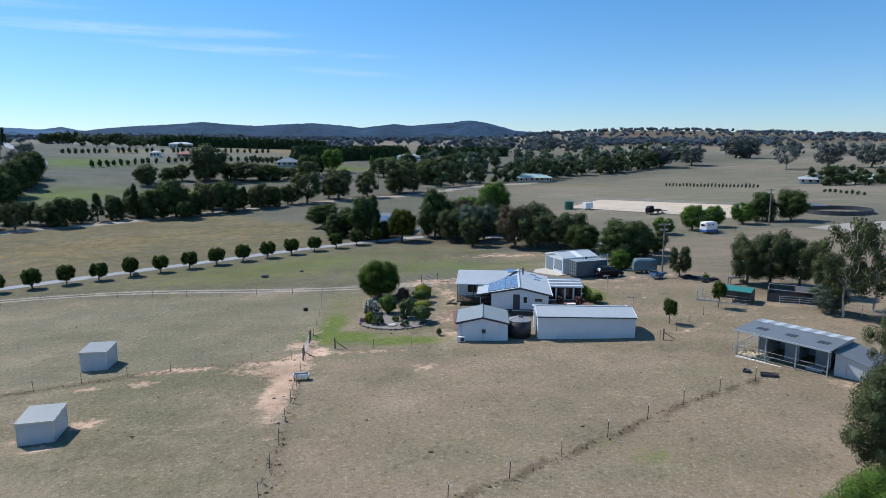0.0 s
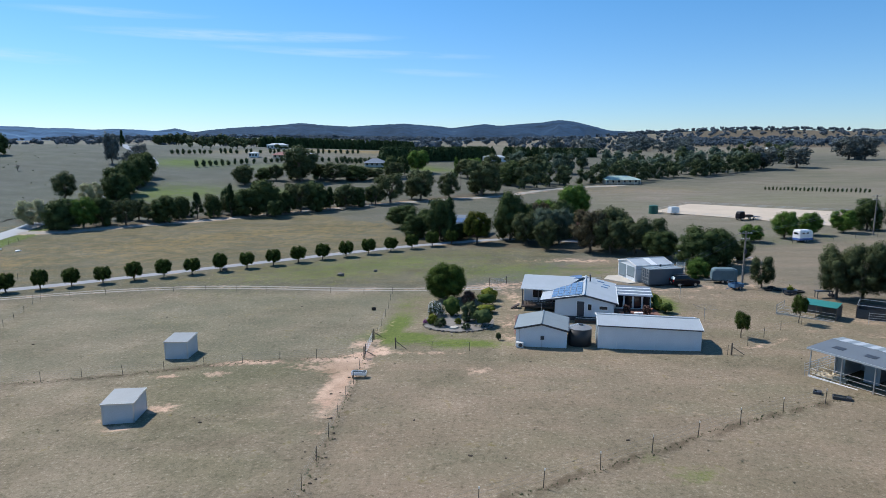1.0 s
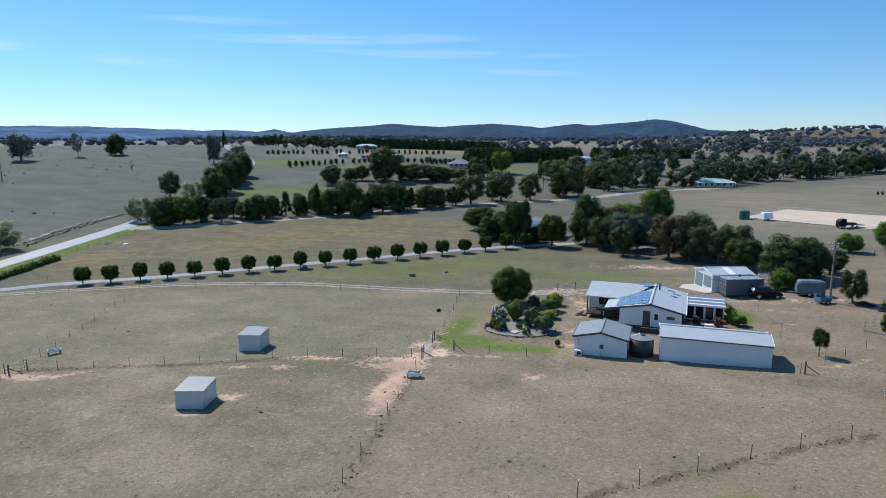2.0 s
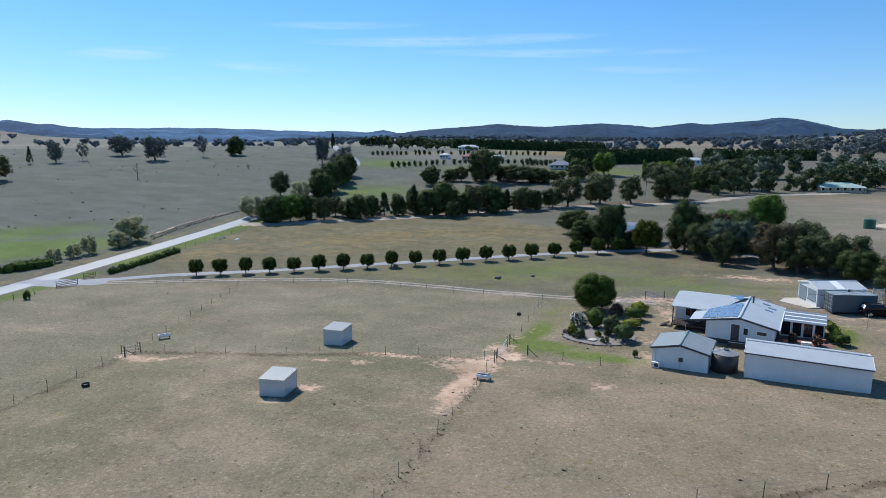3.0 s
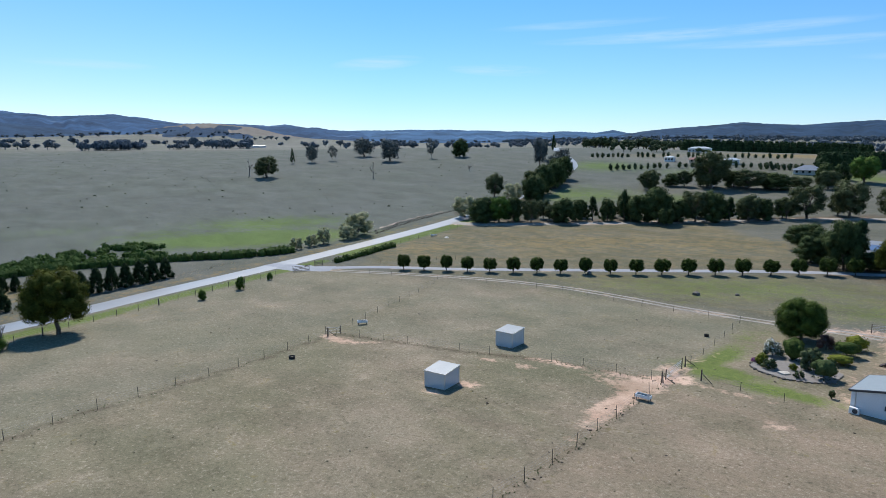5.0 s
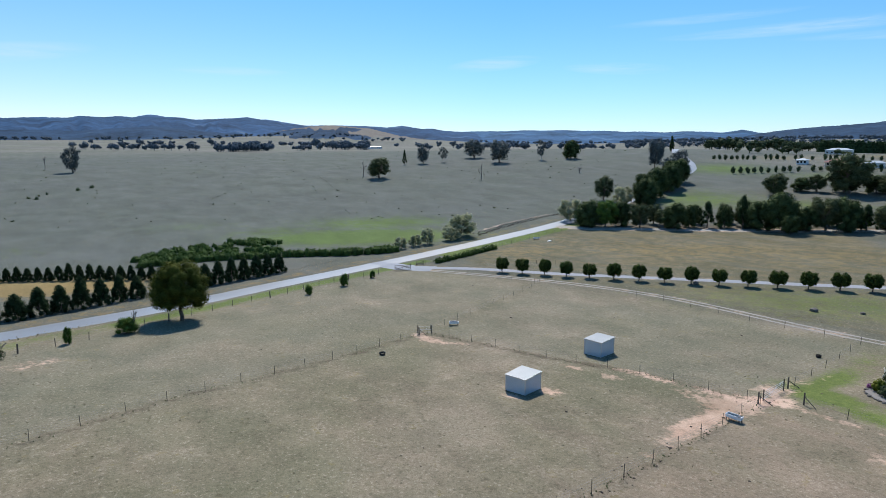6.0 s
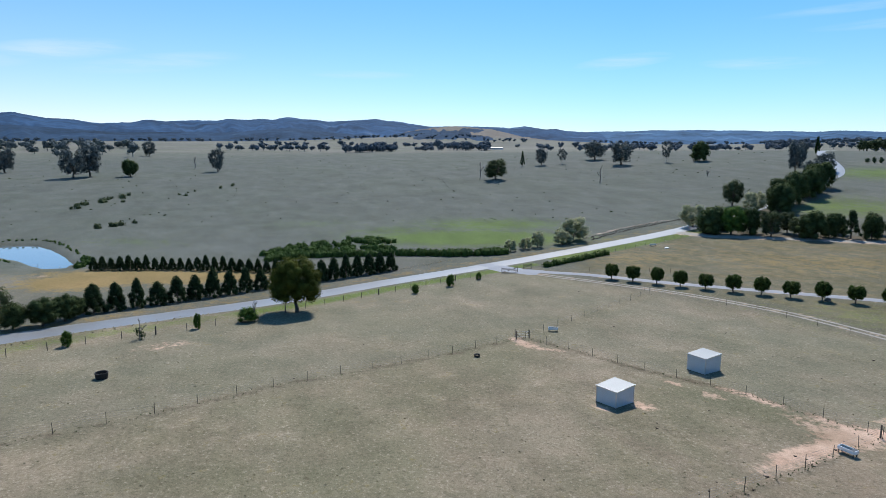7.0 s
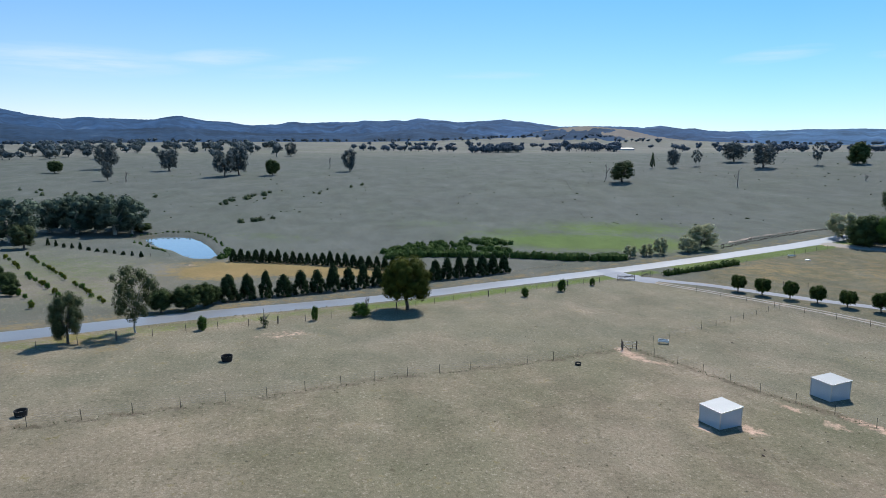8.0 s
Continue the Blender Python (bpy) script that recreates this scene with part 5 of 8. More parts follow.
for x in np.arange(-8.7, -4.5, 0.22):
    part("baluster", Shape().box(float(x), 4.95, 0.5, 0.05, 0.05, 0.7), M["deck"], house)
for i in range(4):
    part("step", Shape().box(-9.6 - 0.28 * i, 5.7, 0.28 - 0.16 * i - 0.1, 0.3, 1.2, 0.12), M["deck"], house)
window(house, -6.9, 6.9, 1.8, 1.4, 1.2)
part("sliding_door", Shape().box(-4.9, 6.86, 0.6, 1.6, 0.06, 2.0), M["glass"], house)
# glazed room with a striped roof
part("glazed_room_floor", Shape().box(6.6, 8.9, -0.2, 5.0, 4.4, 0.6), M["trim_dark"], house)
part("glazed_room_roof", Shape().slab([(3.9, 5.85, 2.5), (9.35, 5.85, 2.5), (9.35, 11.3, 2.75), (3.9, 11.3, 2.75)], 0.08), M["roof_slate"], house, "slate-blue sheet roof")
for k in range(3):
    y = 6.6 + 1.6 * k
    z = 2.5 + 0.25 * (y - 5.85) / 5.45
    part("clear_roof_strip", Shape().slab([(3.95, y, z + 0.03), (9.3, y, z + 0.03), (9.3, y + 0.42, z + 0.05), (3.95, y + 0.42, z + 0.05)], 0.02), M["clear_sheet"], house, "pale translucent roof strip")
for i in range(4):
    x = 4.85 + 1.25 * i
    window(house, x, 6.7, 1.4, 1.05, 1.85, name="tall_window")
for i in range(3):
    window(house, 9.1, 7.6 + 1.35 * i, 1.4, 1.1, 1.85, "x", 1, name="tall_window")
for x in (4.2, 5.47, 6.72, 7.97, 9.1):
    part("mullion", Shape().box(x, 6.68, 0.4, 0.14, 0.14, 2.1), M["trim_white"], house)
part("glazed_room_sill", Shape().box(6.65, 6.7, 0.3, 5.0, 0.12, 0.16), M["trim_white"], house)
part("glazed_room_backing", Shape().box(6.55, 10.9, 0.4, 4.9, 0.12, 2.2), M["white_board"], house)
part("flue", Shape().tube((0.65, 9.2, 3.4), (0.65, 9.2, 4.5), 0.11, n=12), M["trim_dark"], house, "black chimney flue")
part("flue_cap", Shape().tube((0.65, 9.2, 4.5), (0.65, 9.2, 4.56), 0.18, n=12), M["trim_dark"], house)
part("water_heater_panel", Shape().slab([(-2.4, 9.2, 3.75), (-0.6, 9.2, 4.02), (-0.6, 10.6, 4.2), (-2.4, 10.6, 3.95)], 0.08), M["solar"], house, "dark roof panel")
for x, y in ((2.2, 10.4), (3.0, 9.0), (2.7, 7.4)):
    z = 3.72 - x * 0.2253
    part("roof_vent", Shape().slab([(x - 0.5, y, z + 0.16), (x + 0.5, y, z - 0.06), (x + 0.5, y + 0.5, z - 0.06), (x - 0.5, y + 0.5, z + 0.16)], 0.05), M["solar"], house)
for r in range(5):
    for c in range(5):
        x0, x1 = -0.35 - 0.82 * c, -0.35 - 0.82 * c - 0.77
        y0, y1 = 0.15 + 1.56 * r, 0.15 + 1.56 * r + 1.48
        zz = lambda x: 3.72 + x * 0.1797 + 0.09
        panel = part("solar_panel", Shape().slab([(x0, y0, zz(x0)), (x0, y1, zz(x0)), (x1, y1, zz(x1)), (x1, y0, zz(x1))], 0.04), M["solar_frame"], house)
        e = 0.05
        part("solar_cells", Shape().slab([(x0 - e, y0 + e, zz(x0 - e) + 0.012), (x0 - e, y1 - e, zz(x0 - e) + 0.012), (x1 + e, y1 - e, zz(x1 + e) + 0.012), (x1 + e, y0 + e, zz(x1 + e) + 0.012)], 0.01), M["solar"], panel)

# garage with two roller doors
garage = thing("garage", 20.7, 109.8, 110, "white metal garage with two blue-grey roller doors", "garage", z=0.35)
garage.matrix_world = Matrix.LocRotScale((20.7, 109.8, 0.35), Euler((0, 0, radians(-70))), (1, 1, 1))
part("wall", gable_walls(6.0, 7.0, 2.6, 3.25), M["white_wall"], garage)
gable_roof(garage, 6.0, 7.0, 2.6, 3.25, 0.1, 0.08, M["roof_pale_y"], M["trim_white"])
for x in (-1.45, 1.45):
    d_ = part("roller_door", Shape().box(x, -0.03, 0.0 if x < 0 else 0.45, 2.4, 0.06, 2.2 if x < 0 else 1.75), M["door_blue"], garage)
    part("door_rail", Shape().box(x, -0.08, 0.02 if x < 0 else 0.45, 2.4, 0.05, 0.08), M["trim_dark"], d_)
part("skylight_sheet", Shape().slab([(3.1, 2.9, 2.66), (3.1, 4.0, 2.66), (0.15, 4.0, 3.3), (0.15, 2.9, 3.3)], 0.02), M["clear_sheet"], garage, "milky skylight strip")
slab_ = Shape().add([(20.9, 113.2, 0.36), (17.8, 112.3, 0.2), (16.9, 109.6, 0.2), (20.6, 105.9, 0.35), (22.4, 106.6, 0.42)], [(0, 1, 2, 3, 4)])
for i, (px, py, pz) in enumerate(slab_.v):
    slab_.v[i] = (px, py, float(ground_height(px, py)) + 0.14)
low_ = [(px, py, pz - 0.5) for px, py, pz in slab_.v]
slab_.add(low_, [(4, 3, 2, 1, 0)])
slab_.f += [(i, 5 + i, 5 + (i + 1) % 5, (i + 1) % 5) for i in range(5)]
tagged(new("concrete_apron", slab_.mesh("concrete_apron", M["concrete"])), "pale concrete apron before the garage doors", "pavement", kind="structure")

# shipping container
box = thing("shipping_container", 25.8, 105.6, 20, "grey-blue steel shipping container with closed doors", "container", z=0.42)
part("side_wall", Shape().box(0, -1.2, 0.1, 6.0, 0.05, 2.45), M["container"], box)
part("side_wall", Shape().box(0, 1.2, 0.1, 6.0, 0.05, 2.45), M["container"], box)
part("end_wall", Shape().box(3.0, 0, 0.1, 0.05, 2.4, 2.45), M["container"], box)
part("roof", Shape().box(0, 0, 2.5, 6.06, 2.44, 0.09), M["container_roof"], box, "faded grey corrugated roof")
part("floor_frame", Shape().box(0, 0, -0.1, 6.06, 2.44, 0.18), M["trim_dark"], box)
for sx in (-3.0, 3.0):
    for sy in (-1.19, 1.19):
        part("corner_post", Shape().box(sx, sy, -0.1, 0.13, 0.13, 2.7), M["container"], box)
for y in (-0.6, 0.6):
    d_ = part("door", Shape().box(-3.0, y, 0.1, 0.06, 1.16, 2.4), M["container"], box)
    for k in (-0.3, 0.3):
        part("lock_bar", Shape().tube((-3.07, y + k, 0.1), (-3.07, y + k, 2.45), 0.03), M["pipe"], d_)
    for z in (0.45, 1.05, 1.65, 2.2):
        part("hinge_strap", Shape().box(-3.05, y, z, 0.04, 1.0, 0.05), M["pipe"], d_)
part("roof_whirlybird", Shape().tube((0.2, 0.9, 2.55), (0.2, 0.9, 2.95), 0.16, n=10), M["trim_dark"], box)

# slatted screen behind the container
screen = thing("slat_screen", 30.4, 112.6, 10, "white slatted screen panel behind the container", "screen", z=float(height(30.4, 112.6)))
for px in (-0.75, 0.75):
    part("post", Shape().box(px, 0, -0.3, 0.09, 0.09, 2.7), M["trim_white"], screen)
for k in range(9):
    part("slat", Shape().box(0, 0, 0.25 + 0.24 * k, 1.5, 0.04, 0.13), M["trim_white"], screen)

# stable
stable = thing("stable", 34.15, 59.25, -52, "open-fronted horse stable with grey metal roof", "stable", z=0.62, size=(0.93, 1.12, 1.13))
part("roof", Shape().slab([(-5.0, -0.5, 2.62), (4.9, -0.5, 2.62), (4.9, 3.4, 2.74), (-5.0, 3.4, 2.74)], 0.07), M["roof_grey"], stable, "grey-blue sheet roof")
for i in range(14):
    x0 = -4.9 + 0.7 * i
    part("roof_sheet", Shape().slab([(x0, 3.35, 2.79), (x0 + 0.7, 3.35, 2.79), (x0 + 0.7, 5.1, 2.66), (x0, 5.1, 2.66)], 0.04), M["zinc"] if i % 2 else M["container_roof"], stable)
for x in (-2.9, 0.2, 3.4):
    part("skylight", Shape().slab([(x - 0.55, 1.0, 2.69), (x + 0.55, 1.0, 2.69), (x + 0.55, 1.75, 2.713), (x - 0.55, 1.75, 2.713)], 0.015), M["trim_dark"], stable, "dark tinted skylight sheet")
part("fascia", Shape().box(-0.05, -0.53, 2.48, 9.9, 0.05, 0.16), M["roof_pale"], stable)
for x in (-4.65, -1.5, 1.6, 4.65):
    part("post", Shape().box(x, -0.3, -0.3, 0.1, 0.1, 2.9), M["pipe"], stable)
part("back_wall", Shape().box(0, 4.9, -0.3, 9.4, 0.06, 2.85), M["zinc"], stable)
for x in (-2.6, 0.5, 3.6):
    part("stall_partition", Shape().box(x, 3.4, -0.2, 0.06, 2.9, 2.7), M["zinc"], stable)
for x, w in ((-2.95, 0.9), (0.15, 1.5), (3.25, 1.5)):
    part("stall_front", Shape().box(x, 1.95, -0.2, w, 0.06, 2.7), M["door_blue"], stable)
part("end_wall", Shape().box(4.65, 3.2, -0.3, 0.06, 3.3, 2.8), M["zinc"], stable)
part("end_wall", Shape().box(-3.4, 3.3, -0.3, 0.06, 3.2, 2.85), M["zinc"], stable)
for x0, x1 in ((-4.65, -1.5), (-1.5, 1.6), (1.6, 4.65)):
    for z in (0.35, 0.75, 1.15):
        part("rail", Shape().tube((x0, -0.32, z), (x1, -0.32, z), 0.018), M["pipe"], stable)
for z in (0.45, 0.85, 1.25):
    part("end_rail", Shape().tube((-4.65, -0.3, z), (-4.65, 2.6, z), 0.018), M["pipe"], stable)
part("sleeper", Shape().box(0, -0.34, -0.25, 9.4, 0.14, 0.4), M["trim_white"], stable, "white timber edging sleeper")
part("stall_floor", Shape().box(0.6, 1.6, -0.3, 8.1, 3.4, 0.36), M["deck"], stable)
lean = part("lean_to", Shape().prism([(4.9, -0.5), (7.8, -0.5), (7.8, 1.7), (4.9, 2.3)], 0.6, 4.6), M["zinc"], stable, "low sheet-metal lean-to")
part("lean_to_roof", Shape().slab([(4.8, 0.4, 2.36), (8.0, 0.4, 1.72), (8.0, 4.8, 1.72), (4.8, 4.8, 2.36)], 0.04), M["roof_grey"], lean)
part("feed_bin", Shape().box(3.0, 0.9, 0.02, 1.5, 0.7, 0.45), M["roof_pale"], stable)
rug = thing("straw_heap", 32.9, 61.9, -52, "heap of pale straw bedding under the stable roof", "straw", z=float(height(32.9, 61.9)) + 0.05)
v, f = foliage([(0, 0, 0.08, 0.9), (0.9, 0.25, 0.08, 0.8), (-0.8, 0.3, 0.06, 0.8), (0.2, 0.9, 0.06, 0.8)], 60, 0.2, np.random.default_rng(3), 0.9, 0.3)
s_ = Shape()
s_.v, s_.f = v.tolist(), f
part("straw", s_, M["straw"], rug)

# two field shelters
def shelter(x, y, rot, w, d, h0, h1, z):
    ob = thing("field_shelter", x, y, rot, "small zinc field shelter with flat sloping roof", "shed", "field shelters in the paddock", z=z)
    part("wall", Shape().add(
        [(-w / 2, -d / 2, -0.4), (w / 2, -d / 2, -0.4), (w / 2, d / 2, -0.4), (-w / 2, d / 2, -0.4), (-w / 2, -d / 2, h0), (w / 2, -d / 2, h0), (w / 2, d / 2, h1), (-w / 2, d / 2, h1)],
        [(0, 1, 5, 4), (1, 2, 6, 5), (2, 3, 7, 6), (3, 0, 4, 7)]), M["zinc"], ob)
    e = 0.08
    part("roof_sheet", Shape().slab([(-w / 2 - e, -d / 2 - e, h0 + 0.05), (w / 2 + e, -d / 2 - e, h0 + 0.05), (w / 2 + e, d / 2 + e, h1 + 0.05), (-w / 2 - e, d / 2 + e, h1 + 0.05)], 0.05), M["zinc_roof"], ob)
    for cx, cy in ((-1, -1), (1, -1), (1, 1), (-1, 1)):
        part("corner_flashing", Shape().box(cx * w / 2, cy * d / 2, -0.3, 0.09, 0.09, (h0 if cy < 0 else h1) + 0.28), M["solar_frame"], ob)
    part("roof_flashing", Shape().box(0, -d / 2 - e - 0.02, h0 - 0.08, w + 2 * e, 0.04, 0.14), M["solar_frame"], ob)
    part("roof_flashing", Shape().slab([(w / 2 + e + 0.02, -d / 2 - e, h0 + 0.06), (w / 2 + e + 0.02, d / 2 + e, h1 + 0.06), (w / 2 + e + 0.02, d / 2 + e, h1 - 0.08), (w / 2 + e + 0.02, -d / 2 - e, h0 - 0.08)], 0.03), M["solar_frame"], ob)
    return ob


shelter(-32.5, 48.15, 14, 2.65, 3.1, 2.4, 2.55, -1.6)
shelter(-37.75, 66.45, 9, 2.65, 3.1, 2.2, 2.35, -1.85)

# pens behind the yard
coop = thing("animal_pen", 41.7, 85.6, -36, "wire animal pen with teal metal roof", "pen", z=float(height(41.7, 85.6)))
part("roof", Shape().slab([(-1.6, -1.4, 1.75), (2.5, -1.4, 1.75), (2.5, 1.4, 1.95), (-1.6, 1.4, 1.95)], 0.06), M["roof_green"], coop, "teal corrugated roof")
for x in (-2.1, 0.2, 2.5):
    for y in (-1.4, 1.5):
        part("post", Shape().box(x, y, -0.3, 0.08, 0.08, 2.1), M["timber_post"], coop)
part("back_panel", Shape().box(0.2, 1.5, 0, 4.6, 0.04, 1.7), M["mesh_grey"], coop)
part("end_panel", Shape().box(2.5, 0.05, 0, 0.04, 2.9, 1.6), M["mesh_grey"], coop)
for x in (-4.4,):
    for y in (-1.9, 1.5):
        part("post", Shape().box(x, y, -0.3, 0.07, 0.07, 1.5), M["pipe"], coop)
for z in (0.3, 0.7, 1.1):
    part("rail", Shape().tube((-4.4, -1.9, z), (2.5, -1.9, z), 0.02), M["pipe"], coop)
    part("rail", Shape().tube((-4.4, -1.9, z), (-4.4, 1.5, z), 0.02), M["pipe"], coop)
part("kerb", Shape().box(-1.0, -1.95, -0.15, 6.9, 0.12, 0.3), M["concrete"], coop)
cage = thing("animal_pen", 49.8, 84.9, -30, "dark shade-mesh animal pen with low walls", "pen", z=float(height(49.8, 84.9)))
for x, y, sx, sy in ((0, -2.0, 6.2, 0.05), (0, 2.0, 6.2, 0.05), (3.1, 0, 0.05, 4.0), (-3.1, 0, 0.05, 4.0)):
    part("mesh_panel", Shape().box(x, y, -0.1, sx, sy, 1.25), M["mesh_grey"], cage)
for x in (-3.1, 0, 3.1):
    for y in (-2.0, 2.0):
        part("post", Shape().box(x, y, -0.3, 0.09, 0.09, 2.0), M["timber_post"], cage)
for y in (-2.0, 2.0):
    part("top_rail", Shape().tube((-3.1, y, 1.68), (3.1, y, 1.68), 0.04), M["pipe"], cage)
for x in (-3.1, 3.1):
    part("top_rail", Shape().tube((x, -2.0, 1.68), (x, 2.0, 1.68), 0.04), M["pipe"], cage)
part("cover", Shape().slab([(0.2, -1.95, 1.6), (3.05, -1.95, 1.6), (3.05, 1.95, 1.66), (0.2, 1.95, 1.66)], 0.03), M["mesh_grey"], cage)


def far_house(x, y, rot, w, d, roof, wall, label, hip=1.6, verandah=True, h=2.7):
    ob = thing("farmhouse", x, y, rot, label, "house", "farmhouses in the distance", z=float(height(x, y)))
    part("wall", Shape().box(0, 0, -0.8, w, d, h + 0.8), wall, ob)
    e, r = 0.8, min(w, d) / 2
    k = w / 2 - r
    top = h + hip
    a = [(-w / 2 - e, -d / 2 - e, h), (w / 2 + e, -d / 2 - e, h), (w / 2 + e, d / 2 + e, h), (-w / 2 - e, d / 2 + e, h), (-k, 0, top), (k, 0, top)]
    part("roof", Shape().add(a, [(0, 1, 5, 4), (1, 2, 5), (2, 3, 4, 5), (3, 0, 4), (3, 2, 1, 0)]), roof, ob)
    n = max(3, int(w / 3))
    for i in range(n):
        window(ob, -w / 2 + w * (i + 0.5) / n, -d / 2, 1.4, 1.3, 1.3)
    if verandah:
        part("verandah_roof", Shape().slab([(-w / 2 - 0.4, -d / 2 - 2.6, h - 0.35), (w / 2 + 0.4, -d / 2 - 2.6, h - 0.35), (w / 2 + 0.4, -d / 2 - 0.2, h + 0.1), (-w / 2 - 0.4, -d / 2 - 0.2, h + 0.1)], 0.1), roof, ob)
        for i in range(n + 1):
            part("verandah_post", Shape().box(-w / 2 + w * i / n, -d / 2 - 2.4, -0.8, 0.15, 0.15, h + 0.4), M["trim_white"], ob)
    return ob


far_house(55, 372, 14, 20, 10, M["roof_pale_green"], M["cream_wall"], "cream farmhouse with pale green hipped roof", 1.8)
far_house(-97, 404, 8, 13, 9, M["roof_slate"], M["white_board"], "white two-tone farmhouse with slate roof on a rise", 2.4)
far_house(-166, 420, 20, 15, 9, M["roof_red"], M["cream_wall"], "cream farmhouse with dull red roof on the hill", 1.7)
far_house(-150, 428, 20, 10, 6, M["roof_pale"], M["white_board"], "white outbuilding with pale metal roof on the hill", 1.2, False)
far_house(-214, 525, 20, 18, 9, M["roof_pale"], M["white_board"], "long pale shed on the hilltop", 1.5, False, 3.2)
far_house(-186, 415, 10, 6, 5, M["roof_pale"], M["white_board"], "small white shed among orchard rows", 1.0, False)
far_house(205, 340, -30, 14, 9, M["roof_pale"], M["white_board"], "white farmhouse half hidden by garden trees", 1.8)
far_house(228, 326, -30, 18, 9, M["roof_pale_green"], M["cream_wall"], "farmhouse with long pale green roof among trees", 1.8)
neighbour = far_house(-14.5, 168, -10, 12, 8, M["roof_slate"], M["brick_red"], "brick house with slate-blue roof and solar panels under trees", 2.4, False, 3.0)
for i in range(3):
    part("solar_panel", Shape().slab([(-1.4 + 1.5 * i, -3.6, 3.72), (-0.1 + 1.5 * i, -3.6, 3.72), (-0.1 + 1.5 * i, -1.6, 4.72), (-1.4 + 1.5 * i, -1.6, 4.72)], 0.06), M["solar"], neighbour)
far_house(13.5, 163, 15, 7, 6, M["roof_red"], M["cream_wall"], "small outbuilding with dull red roof", 2.4, False, 3.2)
for x, y in ((-960, 515), (-1010, 300)):
    far_house(x, y, 60, 26, 9, M["roof_pale"], M["white_board"], "very distant long pale farm shed", 1.4, False, 2.6)
for x, y in ((-24, 500), (330, 900), (-560, 1150)):
    far_house(x, y, 10, 18, 9, M["roof_pale"], M["white_board"], "very distant pale farmhouse", 1.6, False, 3.0)


# ---- vehicles and yard things ----
def wheel(parent, x, y, z, r, w, axis="y"):
    a, b = ((x, y - w / 2, z), (x, y + w / 2, z)) if axis == "y" else ((x - w / 2, y, z), (x + w / 2, y, z))
    ob = part("wheel", Shape().tube(a, b, r, n=20), M["tyre"], parent)
    a2, b2 = ((x, y - w / 2 - 0.01, z), (x, y + w / 2 + 0.01, z)) if axis == "y" else ((x - w / 2 - 0.01, y, z), (x + w / 2 + 0.01, y, z))
    part("rim", Shape().tube(a2, b2, r * 0.62, n=14), M["rim"], ob)


def loft(sections):
    """A body through rings of points, one ring for each station, closed at both ends."""
    s, k = Shape(), len(sections[0])
    pts = [p for ring in sections for p in ring]
    faces = [(i * k + j, i * k + (j + 1) % k, (i + 1) * k + (j + 1) % k, (i + 1) * k + j) for i in range(len(sections) - 1) for j in range(k)]
    faces += [tuple(range(k - 1, -1, -1)), tuple(range((len(sections) - 1) * k, len(sections) * k))]
    return s.add(pts, faces)


def suv(x, y, rot):
    ob = thing("car", x, y, rot, "black four-wheel-drive wagon parked beside the container", "car", z=float(height(x, y)))
    def ring(px, zl, zs, zt, hw, tw):
        return [(px, -hw, zl), (px, hw, zl), (px, hw, zs), (px, tw, zt), (px, -tw, zt), (px, -hw, zs)]
    part("body", loft([ring(-2.3, 0.5, 0.85, 0.98, 0.85, 0.75), ring(-2.1, 0.35, 0.95, 1.05, 0.92, 0.82), ring(0.8, 0.35, 0.98, 1.08, 0.93, 0.84), ring(1.9, 0.4, 0.9, 1.0, 0.9, 0.78), ring(2.3, 0.5, 0.8, 0.88, 0.82, 0.7)]), M["car_paint"], ob)
    part("cabin", loft([ring(-2.15, 1.0, 1.05, 1.1, 0.82, 0.78), ring(-1.85, 1.0, 1.35, 1.72, 0.82, 0.66), ring(0.2, 1.0, 1.38, 1.78, 0.83, 0.68), ring(1.15, 1.0, 1.04, 1.1, 0.82, 0.76)]), M["glass"], ob)
    part("roof", loft([ring(-1.8, 1.70, 1.73, 1.77, 0.69, 0.62), ring(0.25, 1.76, 1.79, 1.83, 0.7, 0.62)]), M["car_paint"], ob)
    for px in (-1.4, 1.4):
        for py in (-0.85, 0.85):
            wheel(ob, px, py, 0.36, 0.37, 0.24)
    for py in (-0.68, 0.68):
        part("tail_lamp", Shape().box(-2.27, py, 0.85, 0.08, 0.22, 0.35), M["lamp_red"], ob, "red tail lamp")
        part("headlight", Shape().box(2.24, py, 0.72, 0.1, 0.26, 0.16), M["bath_white"], ob, "clear headlight")
        part("roof_rail", Shape().tube((-1.6, py * 0.95, 1.86), (0.1, py * 0.95, 1.88), 0.025), M["pipe"], ob)
    # white enamel pane stands in for sky mirrored in the glass
    part("rear_window", Shape().slab([(-2.13, -0.6, 1.15), (-2.13, 0.6, 1.15), (-1.92, 0.55, 1.6), (-1.92, -0.55, 1.6)], 0.02), M["bath_white"], ob, "rear window painted white for its reflection")
    part("number_plate", Shape().box(-2.34, 0, 0.62, 0.02, 0.4, 0.12), M["cap_white"], ob)


suv(29.2, 104.3, 14)

hfloat = thing("horse_float", 36.0, 106.6, -4, "grey-green covered horse float trailer under a tarpaulin", "trailer", z=float(height(36.0, 106.6)))
body = loft([[(px, -hw, 0.5), (px, hw, 0.5), (px, hw, zt - 0.25), (px, hw * 0.8, zt), (px, -hw * 0.8, zt), (px, -hw, zt - 0.25)] for px, hw, zt in ((-1.9, 0.85, 2.2), (-1.5, 0.95, 2.45), (1.3, 0.95, 2.5), (1.9, 0.8, 2.3))])
part("body", body, M["tarp"], hfloat, "sagging grey-green tarpaulin cover")
part("chassis", Shape().box(0, 0, 0.35, 3.8, 1.6, 0.18), M["trim_dark"], hfloat)
